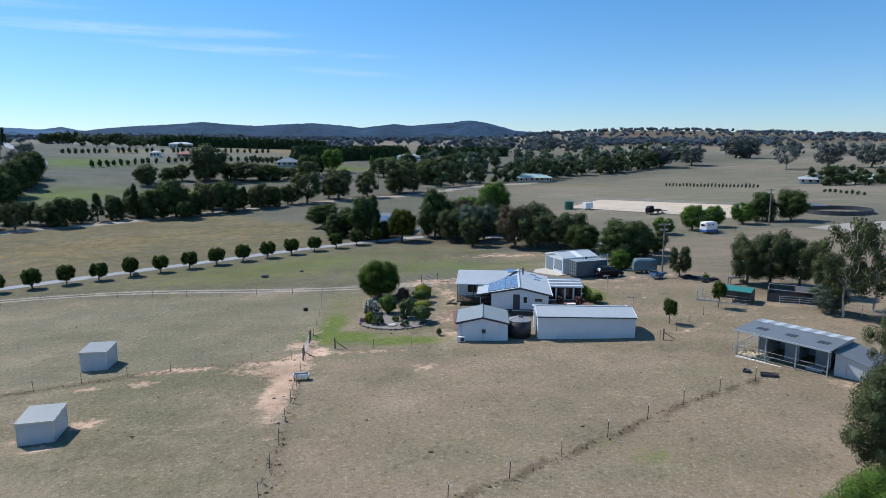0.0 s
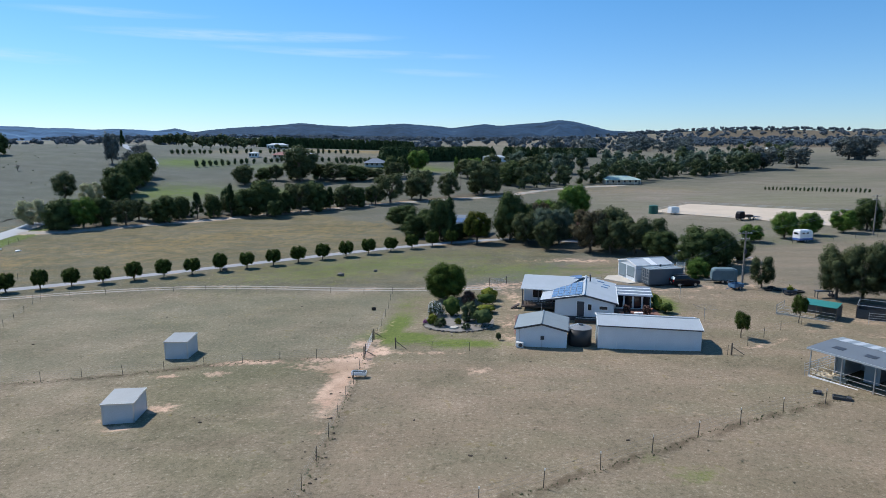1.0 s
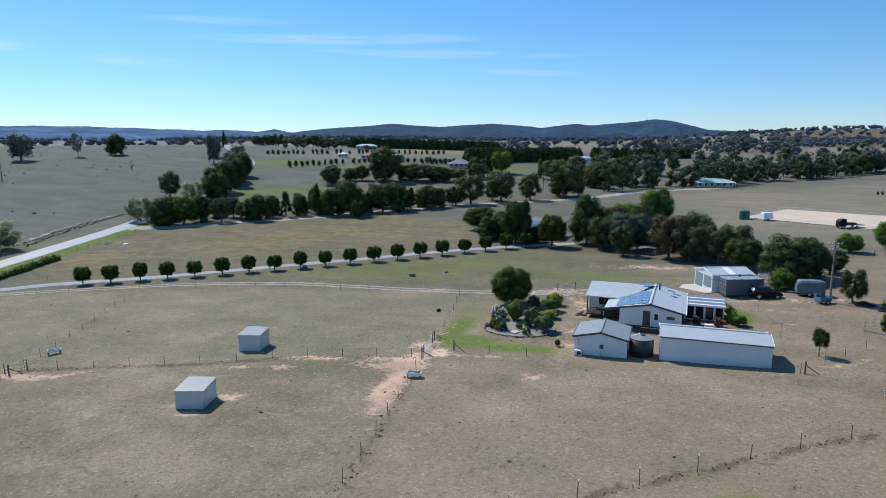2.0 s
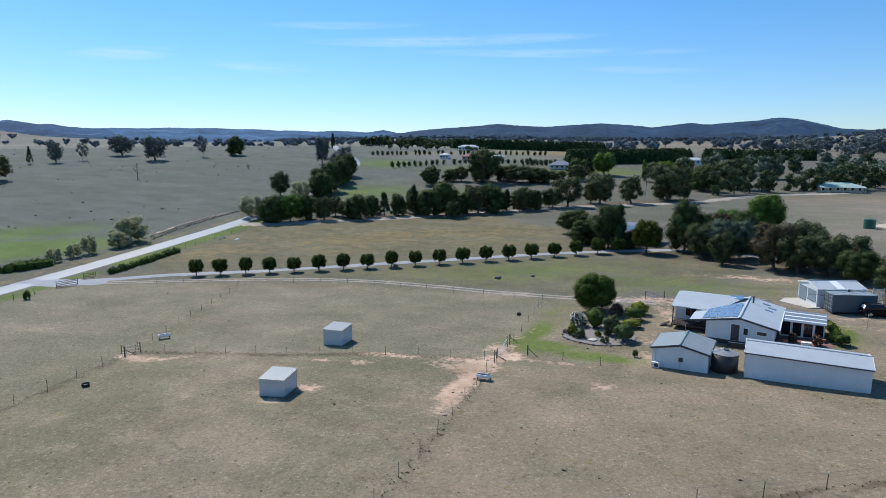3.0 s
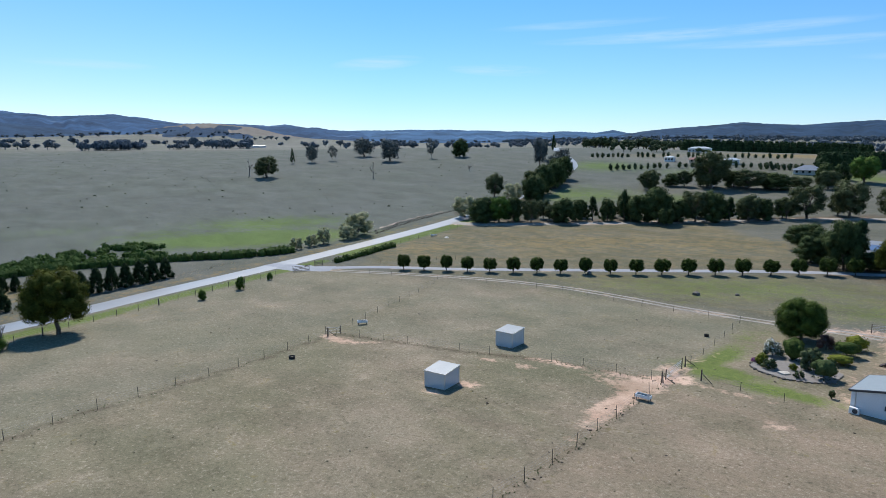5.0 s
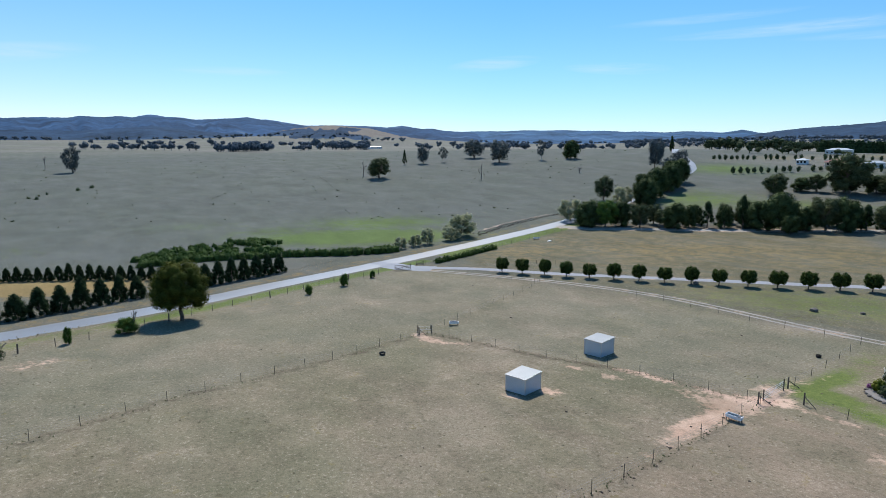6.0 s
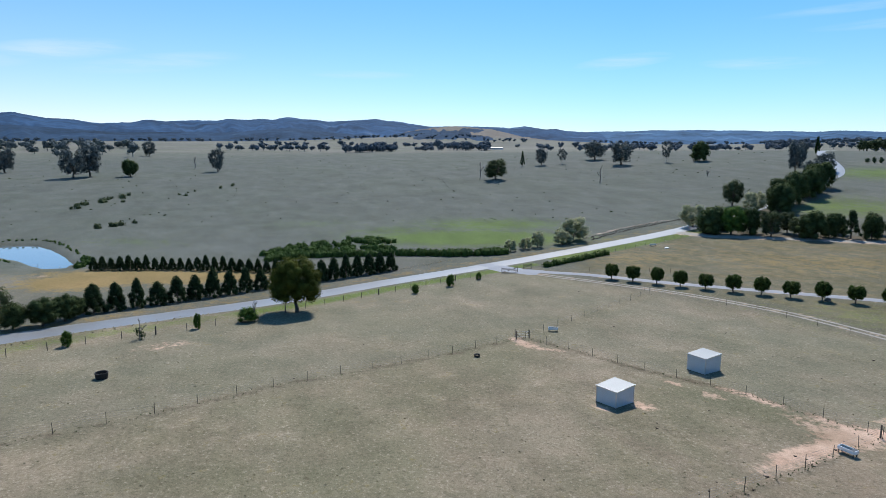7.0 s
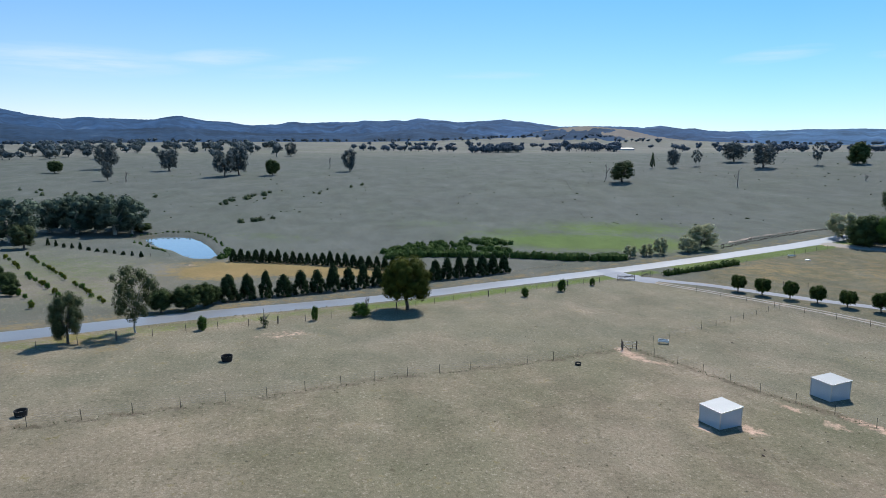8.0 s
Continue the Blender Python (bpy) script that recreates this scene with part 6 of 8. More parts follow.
for px in (-0.3, 0.5):
    for py in (-0.85, 0.85):
        wheel(hfloat, px, py, 0.32, 0.33, 0.2)
part("drawbar", Shape().tube((-1.9, 0, 0.45), (-3.1, 0, 0.45), 0.06), M["pipe"], hfloat)
part("fold", Shape().slab([(-1.96, -0.9, 0.6), (-1.96, 0.9, 0.6), (-1.98, 0.8, 1.6), (-1.98, -0.75, 1.9)], 0.03), M["tarp"], hfloat, "flapping tarpaulin end")

bt = thing("box_trailer", 36.4, 101.6, 30, "blue box trailer tipped on its drawbar", "trailer", z=float(height(36.4, 101.6)))
for x, y, sx, sy in ((0, -0.65, 2.0, 0.04), (0, 0.65, 2.0, 0.04), (-1.0, 0, 0.04, 1.3), (1.0, 0, 0.04, 1.3)):
    part("side_panel", Shape().box(x, y, 0.5, sx, sy, 0.5), M["trailer_blue"], bt)
part("tray", Shape().box(0, 0, 0.42, 2.0, 1.3, 0.07), M["trailer_blue"], bt)
for py in (-0.75, 0.75):
    wheel(bt, 0.1, py, 0.3, 0.3, 0.18)
part("drawbar", Shape().tube((-1.0, 0, 0.45), (-2.1, 0, 0.2), 0.05), M["trailer_blue"], bt)
part("frame", Shape().tube((-1.0, -0.6, 1.0), (-1.0, 0.6, 1.0), 0.03).tube((-1.0, -0.6, 0.9), (-1.0, -0.6, 1.5), 0.03).tube((-1.0, 0.6, 0.9), (-1.0, 0.6, 1.5), 0.03).tube((-1.0, -0.6, 1.5), (-1.0, 0.6, 1.5), 0.03), M["trailer_blue"], bt)

van = thing("horse_trailer", 64.7, 147.6, 26, "white horse trailer with blue lower stripe", "trailer", z=float(height(64.7, 147.6)))
part("body", loft([[(px, -hw, 0.5), (px, hw, 0.5), (px, hw, zt - 0.3), (px, hw * 0.82, zt), (px, -hw * 0.82, zt), (px, -hw, zt - 0.3)] for px, hw, zt in ((-1.9, 0.95, 2.6), (-1.7, 1.0, 2.75), (1.3, 1.0, 2.75), (2.0, 0.85, 2.4))]), M["van_white"], van)
part("stripe", Shape().box(0, 0, 0.5, 3.9, 2.04, 0.45), M["stripe_blue"], van, "blue lower panel stripe")
for px in (-1.0, 0.2):
    window(van, px, -1.01, 2.1, 0.7, 0.35)
window(van, -1.9, 0, 2.0, 1.2, 0.5, "x", -1)
for px in (-0.3, 0.5):
    for py in (-0.95, 0.95):
        wheel(van, px, py, 0.33, 0.34, 0.2)
part("drawbar", Shape().tube((1.9, 0, 0.5), (3.1, 0, 0.5), 0.06), M["pipe"], van)


def power_pole(x, y, rot, h, label):
    ob = thing("power_pole", x, y, rot, label, "power pole", "power poles", z=float(height(x, y)))
    part("pole", Shape().tube((0, 0, -0.5), (0, 0, h), 0.17, 0.12, 10), M["pole_wood"], ob)
    for z, w in ((h - 0.4, 2.2), (h - 1.3, 1.6)):
        part("crossarm", Shape().box(0, 0.12, z, w, 0.12, 0.12), M["pole_wood"], ob)
        for k in (-0.42, -0.2, 0.2, 0.42):
            part("insulator", Shape().tube((k * w, 0.12, z + 0.1), (k * w, 0.12, z + 0.3), 0.06, 0.04, 8), M["cap_white"], ob)
    part("meter_box", Shape().box(0, -0.22, h * 0.62, 0.4, 0.25, 0.7), M["trim_dark"], ob)
    return ob


power_pole(37.5, 102.2, 10, 9.2, "grey timber power pole with crossarms in the yard")
power_pole(83.3, 155.5, 10, 9.5, "grey timber power pole beyond the arena trees")
power_pole(-29, 300, 10, 9.5, "grey timber power pole beside the side road")
lines = Shape()
for a, b in (((37.5, 102.2), (83.3, 155.5)), ((83.3, 155.5), (150, 260)), ((37.5, 102.2), (20, 95)), ((-29, 300), (-110, 262)), ((-29, 300), (60, 350))):
    for off in (-0.7, 0.7):
        za, zb = float(height(*a)) + 9.1, float(height(*b)) + (9.3 if b != (20, 95) else 4.5)
        last = None
        for i in range(9):
            t = i / 8
            p = (a[0] + (b[0] - a[0]) * t + off, a[1] + (b[1] - a[1]) * t, za + (zb - za) * t - 4 * 1.3 * t * (1 - t))
            if last:
                lines.tube(last, p, 0.018, n=4, caps=False)
            last = p
tagged(new("power_line", lines.mesh("power_line", M["trim_dark"])), "thin dark sagging power lines between poles", "cable", kind="stuff")

hoist = thing("clothes_line", 26.6, 82.6, 0, "rotary clothes hoist standing on the lawn", "clothes line", z=float(height(26.6, 82.6)))
part("mast", Shape().tube((0, 0, -0.2), (0, 0, 2.0), 0.04), M["pipe"], hoist)
for k in range(4):
    a = math.pi / 4 + k * math.pi / 2
    part("arm", Shape().tube((0, 0, 1.7), (1.8 * math.cos(a), 1.8 * math.sin(a), 2.05), 0.02), M["wire"], hoist)
for r in (0.8, 1.3, 1.75):
    s = Shape()
    for k in range(4):
        a, b = math.pi / 4 + k * math.pi / 2, math.pi / 4 + (k + 1) * math.pi / 2
        s.tube((r * math.cos(a), r * math.sin(a), 1.7 + 0.19 * r), (r * math.cos(b), r * math.sin(b), 1.7 + 0.19 * r), 0.006, n=4)
    part("line", s, M["wire"], hoist)
tv = thing("antenna_mast", 26.5, 95.5, 0, "thin pole standing in the yard behind the house", "pole", z=float(height(26.5, 95.5)))
part("mast", Shape().tube((0, 0, -0.2), (0, 0, 2.2), 0.035), M["pipe"], tv)
part("crossbar", Shape().tube((-0.4, 0, 2.1), (0.4, 0, 2.15), 0.02), M["pipe"], tv)


def bath_trough(x, y, rot, length, label, mat, sunk=0.0):
    ob = thing("water_trough", x, y, rot, label, "trough", "water troughs in the paddock", z=float(height(x, y)) - sunk)
    w, h = 0.62, 0.6
    part("basin", Shape().box(0, -w / 2, 0.36, length, 0.07, 0.3).box(0, w / 2, 0.36, length, 0.07, 0.3).box(-length / 2, 0, 0.36, 0.07, w, 0.3).box(length / 2, 0, 0.36, 0.07, w, 0.3).box(0, 0, 0.33, length, w, 0.06), mat, ob)
    part("water", Shape().box(0, 0, 0.55, length - 0.08, w - 0.08, 0.03), M["water"], ob, "dark still water")
    for sx in (-length / 2 + 0.1, length / 2 - 0.1):
        for sy in (-w / 2 + 0.05, w / 2 - 0.05):
            part("leg", Shape().box(sx, sy, -0.2, 0.09, 0.09, 0.56), M["timber_post"], ob)
    part("float_cover", Shape().box(length / 2 - 0.2, 0, 0.63, 0.3, w, 0.05), M["trim_dark"], ob)


bath_trough(-13.8, 59.5, 4, 1.5, "white bath trough on legs beside the fence", M["bath_white"])
bath_trough(-62.6, 59.4, 60, 1.5, "white trough on legs in the open paddock", M["bath_white"])
bath_trough(31.5, 56.4, -20, 1.4, "low dark metal trough at the stable fence", M["trim_dark"], 0.4)
bath_trough(30.0, 57.7, -30, 0.6, "low dark metal trough at the stable fence", M["trim_dark"], 0.42)
bath_trough(-133, 141.5, 70, 1.9, "white trough beside the roadside fence", M["bath_white"])


def bucket(x, y, r, h, label):
    ob = thing("feed_tub", x, y, 0, label, "tub", "feed tubs in the paddock", z=float(height(x, y)))
    n = 16
    s = Shape()
    s.add([(rr * math.cos(math.tau * i / n), rr * math.sin(math.tau * i / n), z) for rr, z in ((r * 0.85, -0.05), (r, h), (r * 0.88, h), (r * 0.75, 0.08)) for i in range(n)],
          [(k * n + i, k * n + (i + 1) % n, (k + 1) * n + (i + 1) % n, (k + 1) * n + i) for k in range(3) for i in range(n)] + [tuple(3 * n + i for i in range(n))])
    part("tub", s, M["rubber_black"], ob)
    part("feed", Shape().tube((0, 0, 0.06), (0, 0, h * 0.5), r * 0.74, n=14), M["straw"], ob)


bucket(-53.8, 41.4, 0.45, 0.35, "black rubber feed tub on dry grass")
bucket(-58.9, -5.0, 0.75, 0.75, "large black feed tub on dry grass")
bucket(-40.9, -21.4, 0.6, 0.6, "black feed tub on dry grass")
bucket(-19.5, 88.5, 0.35, 0.35, "black rubber feed tub on dry grass")


def lump(name, x, y, r, mat, label, category, group="", seed=0, flat=0.7):
    rng = np.random.default_rng(seed)
    s = Shape()
    s.add((ICO_V * (r * (1 + rng.uniform(-0.25, 0.2, (len(ICO_V), 1)))) * (1, 1, flat)).tolist(), ICO_F.tolist())
    ob = tagged(new(name, s.mesh(name, mat)), label, category, group)
    ob.location = (x, y, float(height(x, y)) + r * flat * 0.45)
    return ob


lump("boulder", -32.7, 114.8, 0.75, M["stone"], "dark field boulder in green-tinged grass", "boulder", "field boulders", 1)
lump("boulder", -26.8, 118.8, 0.5, M["stone"], "small field boulder in dry grass", "boulder", "field boulders", 2)
lump("boulder", -127.5, 142.2, 0.9, M["cap_white"], "pale flat stone in the roadside paddock", "boulder", "field boulders", 3, 0.3)
lump("boulder", -60, 121, 0.7, M["stone"], "dark stone beside the driveway trees", "boulder", "field boulders", 4)
for i in range(9):
    rng = random.Random(i + 7)
    x, y = 40 + rng.uniform(0, 9), 100 + rng.uniform(-3, 2.5)
    ob = thing("old_tyre", x, y, rng.uniform(0, 90), "old black tyre lying on bare ground", "tyre", "old tyres behind the yard", z=float(height(x, y)))
    n = 14
    prof = [(0.5, 0), (0.62, 0.06), (0.62, 0.22), (0.5, 0.28), (0.34, 0.25), (0.34, 0.03)]
    part("tyre", Shape().add([(r * math.cos(math.tau * i2 / n), r * math.sin(math.tau * i2 / n), z) for r, z in prof for i2 in range(n)],
                             [(k * n + i2, k * n + (i2 + 1) % n, (k + 1) % 6 * n + (i2 + 1) % n, (k + 1) % 6 * n + i2) for k in range(6) for i2 in range(n)]), M["tyre"], ob)
tub = thing("garden_tub", 43.5, 99.0, 0, "old tank ring planted with a yellow-green shrub", "planter", z=float(height(43.5, 99.0)))
part("ring", Shape().tube((0, 0, -0.1), (0, 0, 0.55), 1.0, n=20), M["trim_dark"], tub)
v, f = foliage([(0, 0, 0.75, 0.7)], 60, 0.16, np.random.default_rng(8))
s_ = Shape()
s_.v, s_.f = v.tolist(), f
part("shrub", s_, LEAF["lime"], tub)
tb = thing("work_bench", 47.0, 96.0, 5, "rusty steel stand behind the yard", "bench", z=float(height(47.0, 96.0)))
part("top", Shape().box(0, 0, 0.95, 2.4, 0.9, 0.12), M["trim_dark"], tb)
for sx in (-1.05, 1.05):
    for sy in (-0.38, 0.38):
        part("leg", Shape().box(sx, sy, -0.2, 0.09, 0.09, 1.15), M["trim_dark"], tb)

# ---- sand arena, pen and far yards ----
arena = [(44.5, 215), (63.5, 243), (112, 192), (85, 168)]
s = Shape()
n = 14
for i in range(n + 1):
    for j in range(n + 1):
        u, w = i / n, j / n
        x = (arena[0][0] * (1 - u) + arena[3][0] * u) * (1 - w) + (arena[1][0] * (1 - u) + arena[2][0] * u) * w
        y = (arena[0][1] * (1 - u) + arena[3][1] * u) * (1 - w) + (arena[1][1] * (1 - u) + arena[2][1] * u) * w
        s.v.append((x, y, float(ground_height(x, y)) + 0.12))
s.f = [(i * (n + 1) + j, (i + 1) * (n + 1) + j, (i + 1) * (n + 1) + j + 1, i * (n + 1) + j + 1) for i in range(n) for j in range(n)]
tagged(new("arena_sand", s.mesh("arena_sand", M["sand"])), "pale sand riding arena with white rail", "arena", kind="structure")
ribbon("gravel_yard", smooth_path([(92, 146), (104, 150), (118, 152), (134, 156), (156, 166)], 1.5), 5.5, M["side_road"], 0.08, "grey gravel yard beside the round pen", "yard", 0.4)


def fence(path, spacing, label, post="timber", h=1.2, wires=4, group="", name="fence", strong=0):
    """Posts at even steps along a path, with wires or rails between them. strong: a thick post at every so many."""
    x0, y0 = path[0]
    ob = thing(name, x0, y0, 0, label, "fence", group, z=float(ground_height(x0, y0)))
    z0 = float(ground_height(x0, y0))
    places, left = [path[0]], spacing
    for (ax, ay), (bx, by) in zip(path, path[1:]):
        d = math.hypot(bx - ax, by - ay)
        p = 0.0
        while d - p >= left:
            p += left
            left = spacing
            places.append((ax + (bx - ax) * p / d, ay + (by - ay) * p / d))
        left -= d - p
    rng = random.Random(int(abs(x0) * 10))
    kinds = {}
    for key, r in (("thin", {"timber": 0.05, "steel": 0.026, "pipe": 0.035, "cap": 0.03}[post]), ("thick", 0.12)):
        kinds[key] = Shape().tube((0, 0, -0.4), (0, 0, h if key == "thin" else h + 0.15), r, r * 0.9, 7).mesh("post", M["pipe"] if post == "pipe" else M["timber_post"] if post == "timber" or key == "thick" else M["steel_post"])
    cap = Shape().tube((0, 0, h - 0.12), (0, 0, h + 0.04), 0.038, n=7).mesh("cap", M["cap_white"])
    tops = []
    for i, (x, y) in enumerate(places):
        z = float(ground_height(x, y)) - z0
        p = part("post", kinds["thick" if strong and i % strong == 0 else "thin"], None, ob)
        p.location = (x - x0, y - y0, z)
        p.rotation_euler = (rng.uniform(-0.05, 0.05), rng.uniform(-0.05, 0.05), 0)
        if post == "cap":
            part("cap", cap, None, p)
        tops.append((x - x0, y - y0, z))
    if len(tops) > 1:
        s = Shape()
        for k in range(wires):
            zz = h * (0.95 - 0.8 * k / max(1, wires))
            for a, b in zip(tops, tops[1:]):
                s.tube((a[0], a[1], a[2] + zz), (b[0], b[1], b[2] + zz), 0.03 if post == "pipe" else 0.006, n=4, caps=False)
        part("rail" if post == "pipe" else "wire", s, M["pipe"] if post == "pipe" else M["wire"], ob)
    return ob


G = "paddock fences"
fence(FENCE_WEST, 4.4, "thin post and wire fence across dry paddock", "steel", 1.15, 4, G, strong=0)
fence(FENCE_MID, 4.2, "thin post and wire fence between the paddocks", "steel", 1.15, 4, G)
fence(FENCE_NEAR, 4.2, "steel picket and wire fence running from the gate", "steel", 1.25, 4, G)
fence(FENCE_EAST, 5.0, "electric fence of dark pickets with white caps", "cap", 1.4, 3, G)
fence(smooth_path([(-61.2, 54), (-66.5, 64.3), (-80.6, 94), (-83, 98)], 4), 4.6, "thin post and wire fence crossing to the lane", "steel", 1.15, 4, G)
fence(smooth_path([(-44, -62), (-60, -37), (-70.3, -20), (-77, -8), (-84, 8), (-96, 28), (-104, 44), (-112, 62), (-116.5, 78)], 4), 4.8, "roadside boundary fence of weathered timber posts", "timber", 1.2, 4, "boundary fences", strong=5)
fence(smooth_path([(-120, 90), (-129, 120), (-141, 163)], 4), 5.2, "roadside boundary fence beside the hedge", "timber", 1.2, 4, "boundary fences")
fence(smooth_path([(-109, 100), (-104, 110), (-96, 118)], 4), 5, "short timber fence behind the driveway trees", "timber", 1.15, 3, "boundary fences")
fence(smooth_path([(-100, 89.5), (-72.8, 99), (-54, 102), (-36, 100.4), (-19, 99.4)], 4), 6, "thin fence along the farm lane", "steel", 1.15, 4, G)
fence([(-19, 99.4), (-17.5, 90), (-16.2, 80), (-15.4, 72.8)], 5, "thin fence between paddock and lawn", "steel", 1.15, 4, G)
fence([(-12.1, 69.6), (-7.5, 69.2), (-3.1, 68.9), (1.0, 69.2)], 4.5, "light wire fence before the lawn", "steel", 1.1, 3, G)
fence([(25.6, 69.2), (28, 71.5), (33, 77.2), (36.5, 80.5), (41, 83)], 4.4, "light wire fence beside the yard track", "steel", 1.15, 3, G)
fence(smooth_path([(44, 126), (52, 140), (74, 150), (96, 155)], 5), 5.5, "timber fence before the arena trees", "timber", 1.2, 3, "boundary fences")
fence(smooth_path([(-173, -22), (-166, -44), (-176, -58), (-187, -76)], 4), 5, "fence round the young orchard", "timber", 1.1, 3, "boundary fences")
fence(smooth_path([(52, 70), (54.7, 73.3), (48.8, 80.8), (44, 82)], 3), 2.4, "white pipe rail yard fence", "pipe", 1.5, 4, "stock yard rails")
fence([(30.9, 62.6), (37.9, 68.0)], 2.2, "pipe rails closing the stable end", "pipe", 1.3, 4, "stock yard rails")
fence(arena + [arena[0]], 6.0, "low white rail round the sand arena", "pipe", 0.9, 2, "stock yard rails")
fence(smooth_path([(38, 55.2), (41, 56.5), (45, 60)], 2), 2.3, "pipe rails beside the stable", "pipe", 1.4, 4, "stock yard rails")
pen = [(114.5 + 8.5 * math.cos(math.tau * i / 24), 177 + 8.5 * math.sin(math.tau * i / 24)) for i in range(25)]
ring = thing("round_pen", 114.5, 177, 0, "dark panelled round pen for horses", "pen", z=float(height(114.5, 177)))
for a, b in zip(pen, pen[1:]):
    s = Shape()
    mx, my = (a[0] + b[0]) / 2 - 114.5, (a[1] + b[1]) / 2 - 177
    s.box(mx, my, float(height(mx + 114.5, my + 177) - height(114.5, 177)) - 0.1, math.hypot(a[0] - b[0], a[1] - b[1]), 0.08, 1.3, math.degrees(math.atan2(b[1] - a[1], b[0] - a[0])))
    part("panel", s, M["trim_dark"], ring)
tagged(ring, "dark panelled round pen with metal roofed end", "pen")
part("end_roof", Shape().slab([(-8.8, -3.6, 2.3), (-5.4, -3.6, 2.3), (-5.4, 3.6, 2.45), (-8.8, 3.6, 2.45)], 0.08), M["container"], ring)
gt = thing("green_tank", 44.0, 209.5, 0, "dark green tank beside the arena", "water tank", z=float(height(44, 209.5)))
part("wall", Shape().tube((0, 0, -0.1), (0, 0, 2.6), 1.5, n=24), M["bin_green"], gt)
part("lid", Shape().tube((0, 0, 2.6), (0, 0, 2.9), 1.5, 0.3, n=24), M["bin_green"], gt)
wt = thing("horse_trailer", 49.5, 206, 30, "small white trailer parked at the arena end", "trailer", z=float(height(49.5, 206)))
part("body", loft([[(px, -hw, 0.5), (px, hw, 0.5), (px, hw, zt - 0.25), (px, hw * 0.8, zt), (px, -hw * 0.8, zt), (px, -hw, zt - 0.25)] for px, hw, zt in ((-1.6, 0.9, 2.3), (-1.3, 0.95, 2.45), (1.2, 0.95, 2.45), (1.7, 0.8, 2.1))]), M["van_white"], wt)
for py in (-0.9, 0.9):
    wheel(wt, 0, py, 0.33, 0.34, 0.2)
tr = thing("truck", 66, 188, 20, "dark tray truck parked beside the arena", "truck", z=float(height(66, 188)))
part("cab", loft([[(px, -0.9, 0.6), (px, 0.9, 0.6), (px, 0.9, zt - 0.3), (px, 0.75, zt), (px, -0.75, zt), (px, -0.9, zt - 0.3)] for px, zt in ((-3.2, 2.0), (-2.8, 2.5), (-1.6, 2.6), (-1.5, 2.5))]), M["car_paint"], tr)
part("tray", Shape().box(1.0, 0, 0.9, 5.0, 2.1, 0.15), M["trim_dark"], tr)
part("load", Shape().box(0.3, 0.1, 1.05, 2.4, 1.5, 0.5), M["deck"], tr)
for px in (-2.4, 1.6):
    for py in (-0.9, 0.9):
        wheel(tr, px, py, 0.42, 0.42, 0.25)


def gate(x, y, rot, w, label, bars=5, h=1.15, rail="pipe"):
    ob = thing("gate", x, y, rot, label, "gate", "farm gates", z=float(ground_height(x, y)))
    for sx in (-w / 2, w / 2):
        part("gate_post", Shape().tube((sx, 0, -0.4), (sx, 0, h + 0.2), 0.06, n=9), M["timber_post"], ob)
    for i in range(bars):
        part("bar", Shape().tube((-w / 2, 0, 0.2 + (h - 0.25) * i / (bars - 1)), (w / 2, 0, 0.2 + (h - 0.25) * i / (bars - 1)), 0.02 if rail == "pipe" else 0.06), M[rail], ob)
    part("brace", Shape().tube((-w / 2, 0, 0.2), (w / 2, 0, h), 0.018 if rail == "pipe" else 0.05), M[rail], ob)


gate(-60.8, 52.6, 55, 2.2, "light pipe gate between timber posts at the corner", 3, 1.1)
gate(-15.4, 69.8, 95, 5.0, "wire farm gate beside the water trough")
gate(-116.5, 81.0, 80, 4.2, "dark timber entrance gate beside the driveway", 4, 1.3, "timber_post")
gate(-119.5, 88.0, 60, 2.0, "short timber entrance wing beside the driveway", 4, 1.3, "timber_post")
gate(-1.6, 106, 28, 3.2, "wire gate at the back of the yard")
for x, y, rot in ((-15.0, 66.0, 30), (-15.7, 73.4, 60), (-12.1, 69.7, -10), (-60.2, 51.2, 40), (26.0, 69.2, 0)):
    ob = thing("strainer_post", x, y, rot, "thick dark timber strainer post with leaning stay", "post", "strainer posts", z=float(ground_height(x, y)))
    part("post", Shape().tube((0, 0, -0.4), (0, 0, 1.35), 0.085, 0.08, 9), M["timber_post"], ob)
    part("stay", Shape().tube((0, 0, 0.95), (1.4, 0, 0.02), 0.045), M["timber_post"], ob)

# ---- the garden bed ----
bed = [(-10.4, 81), (-10.2, 79.2), (-8.6, 77.6), (-5.6, 76.6), (-2.9, 77.3), (-1.0, 79.0), (-1.0, 82.5), (-3.2, 84.6), (-6.5, 86), (-9.6, 86.2), (-10.7, 83.6)]
s = Shape().add([(x, y, float(ground_height(x, y)) + 0.12) for x, y in bed], [tuple(range(len(bed)))])
tagged(new("garden_bed", s.mesh("garden_bed", M["gravel"])), "gravel garden bed ringed with stones", "garden bed", kind="structure")
edge = smooth_path(bed[:6], 0.62)
for i, (x, y) in enumerate(edge):
    lump("edging_stone", x, y, 0.2 + 0.06 * math.sin(i * 2.1), M["stone"], "rough edging stone of the garden bed", "stone", "edging stones round the garden bed", i % 5, 0.75)
G = "shrubs in the garden bed"


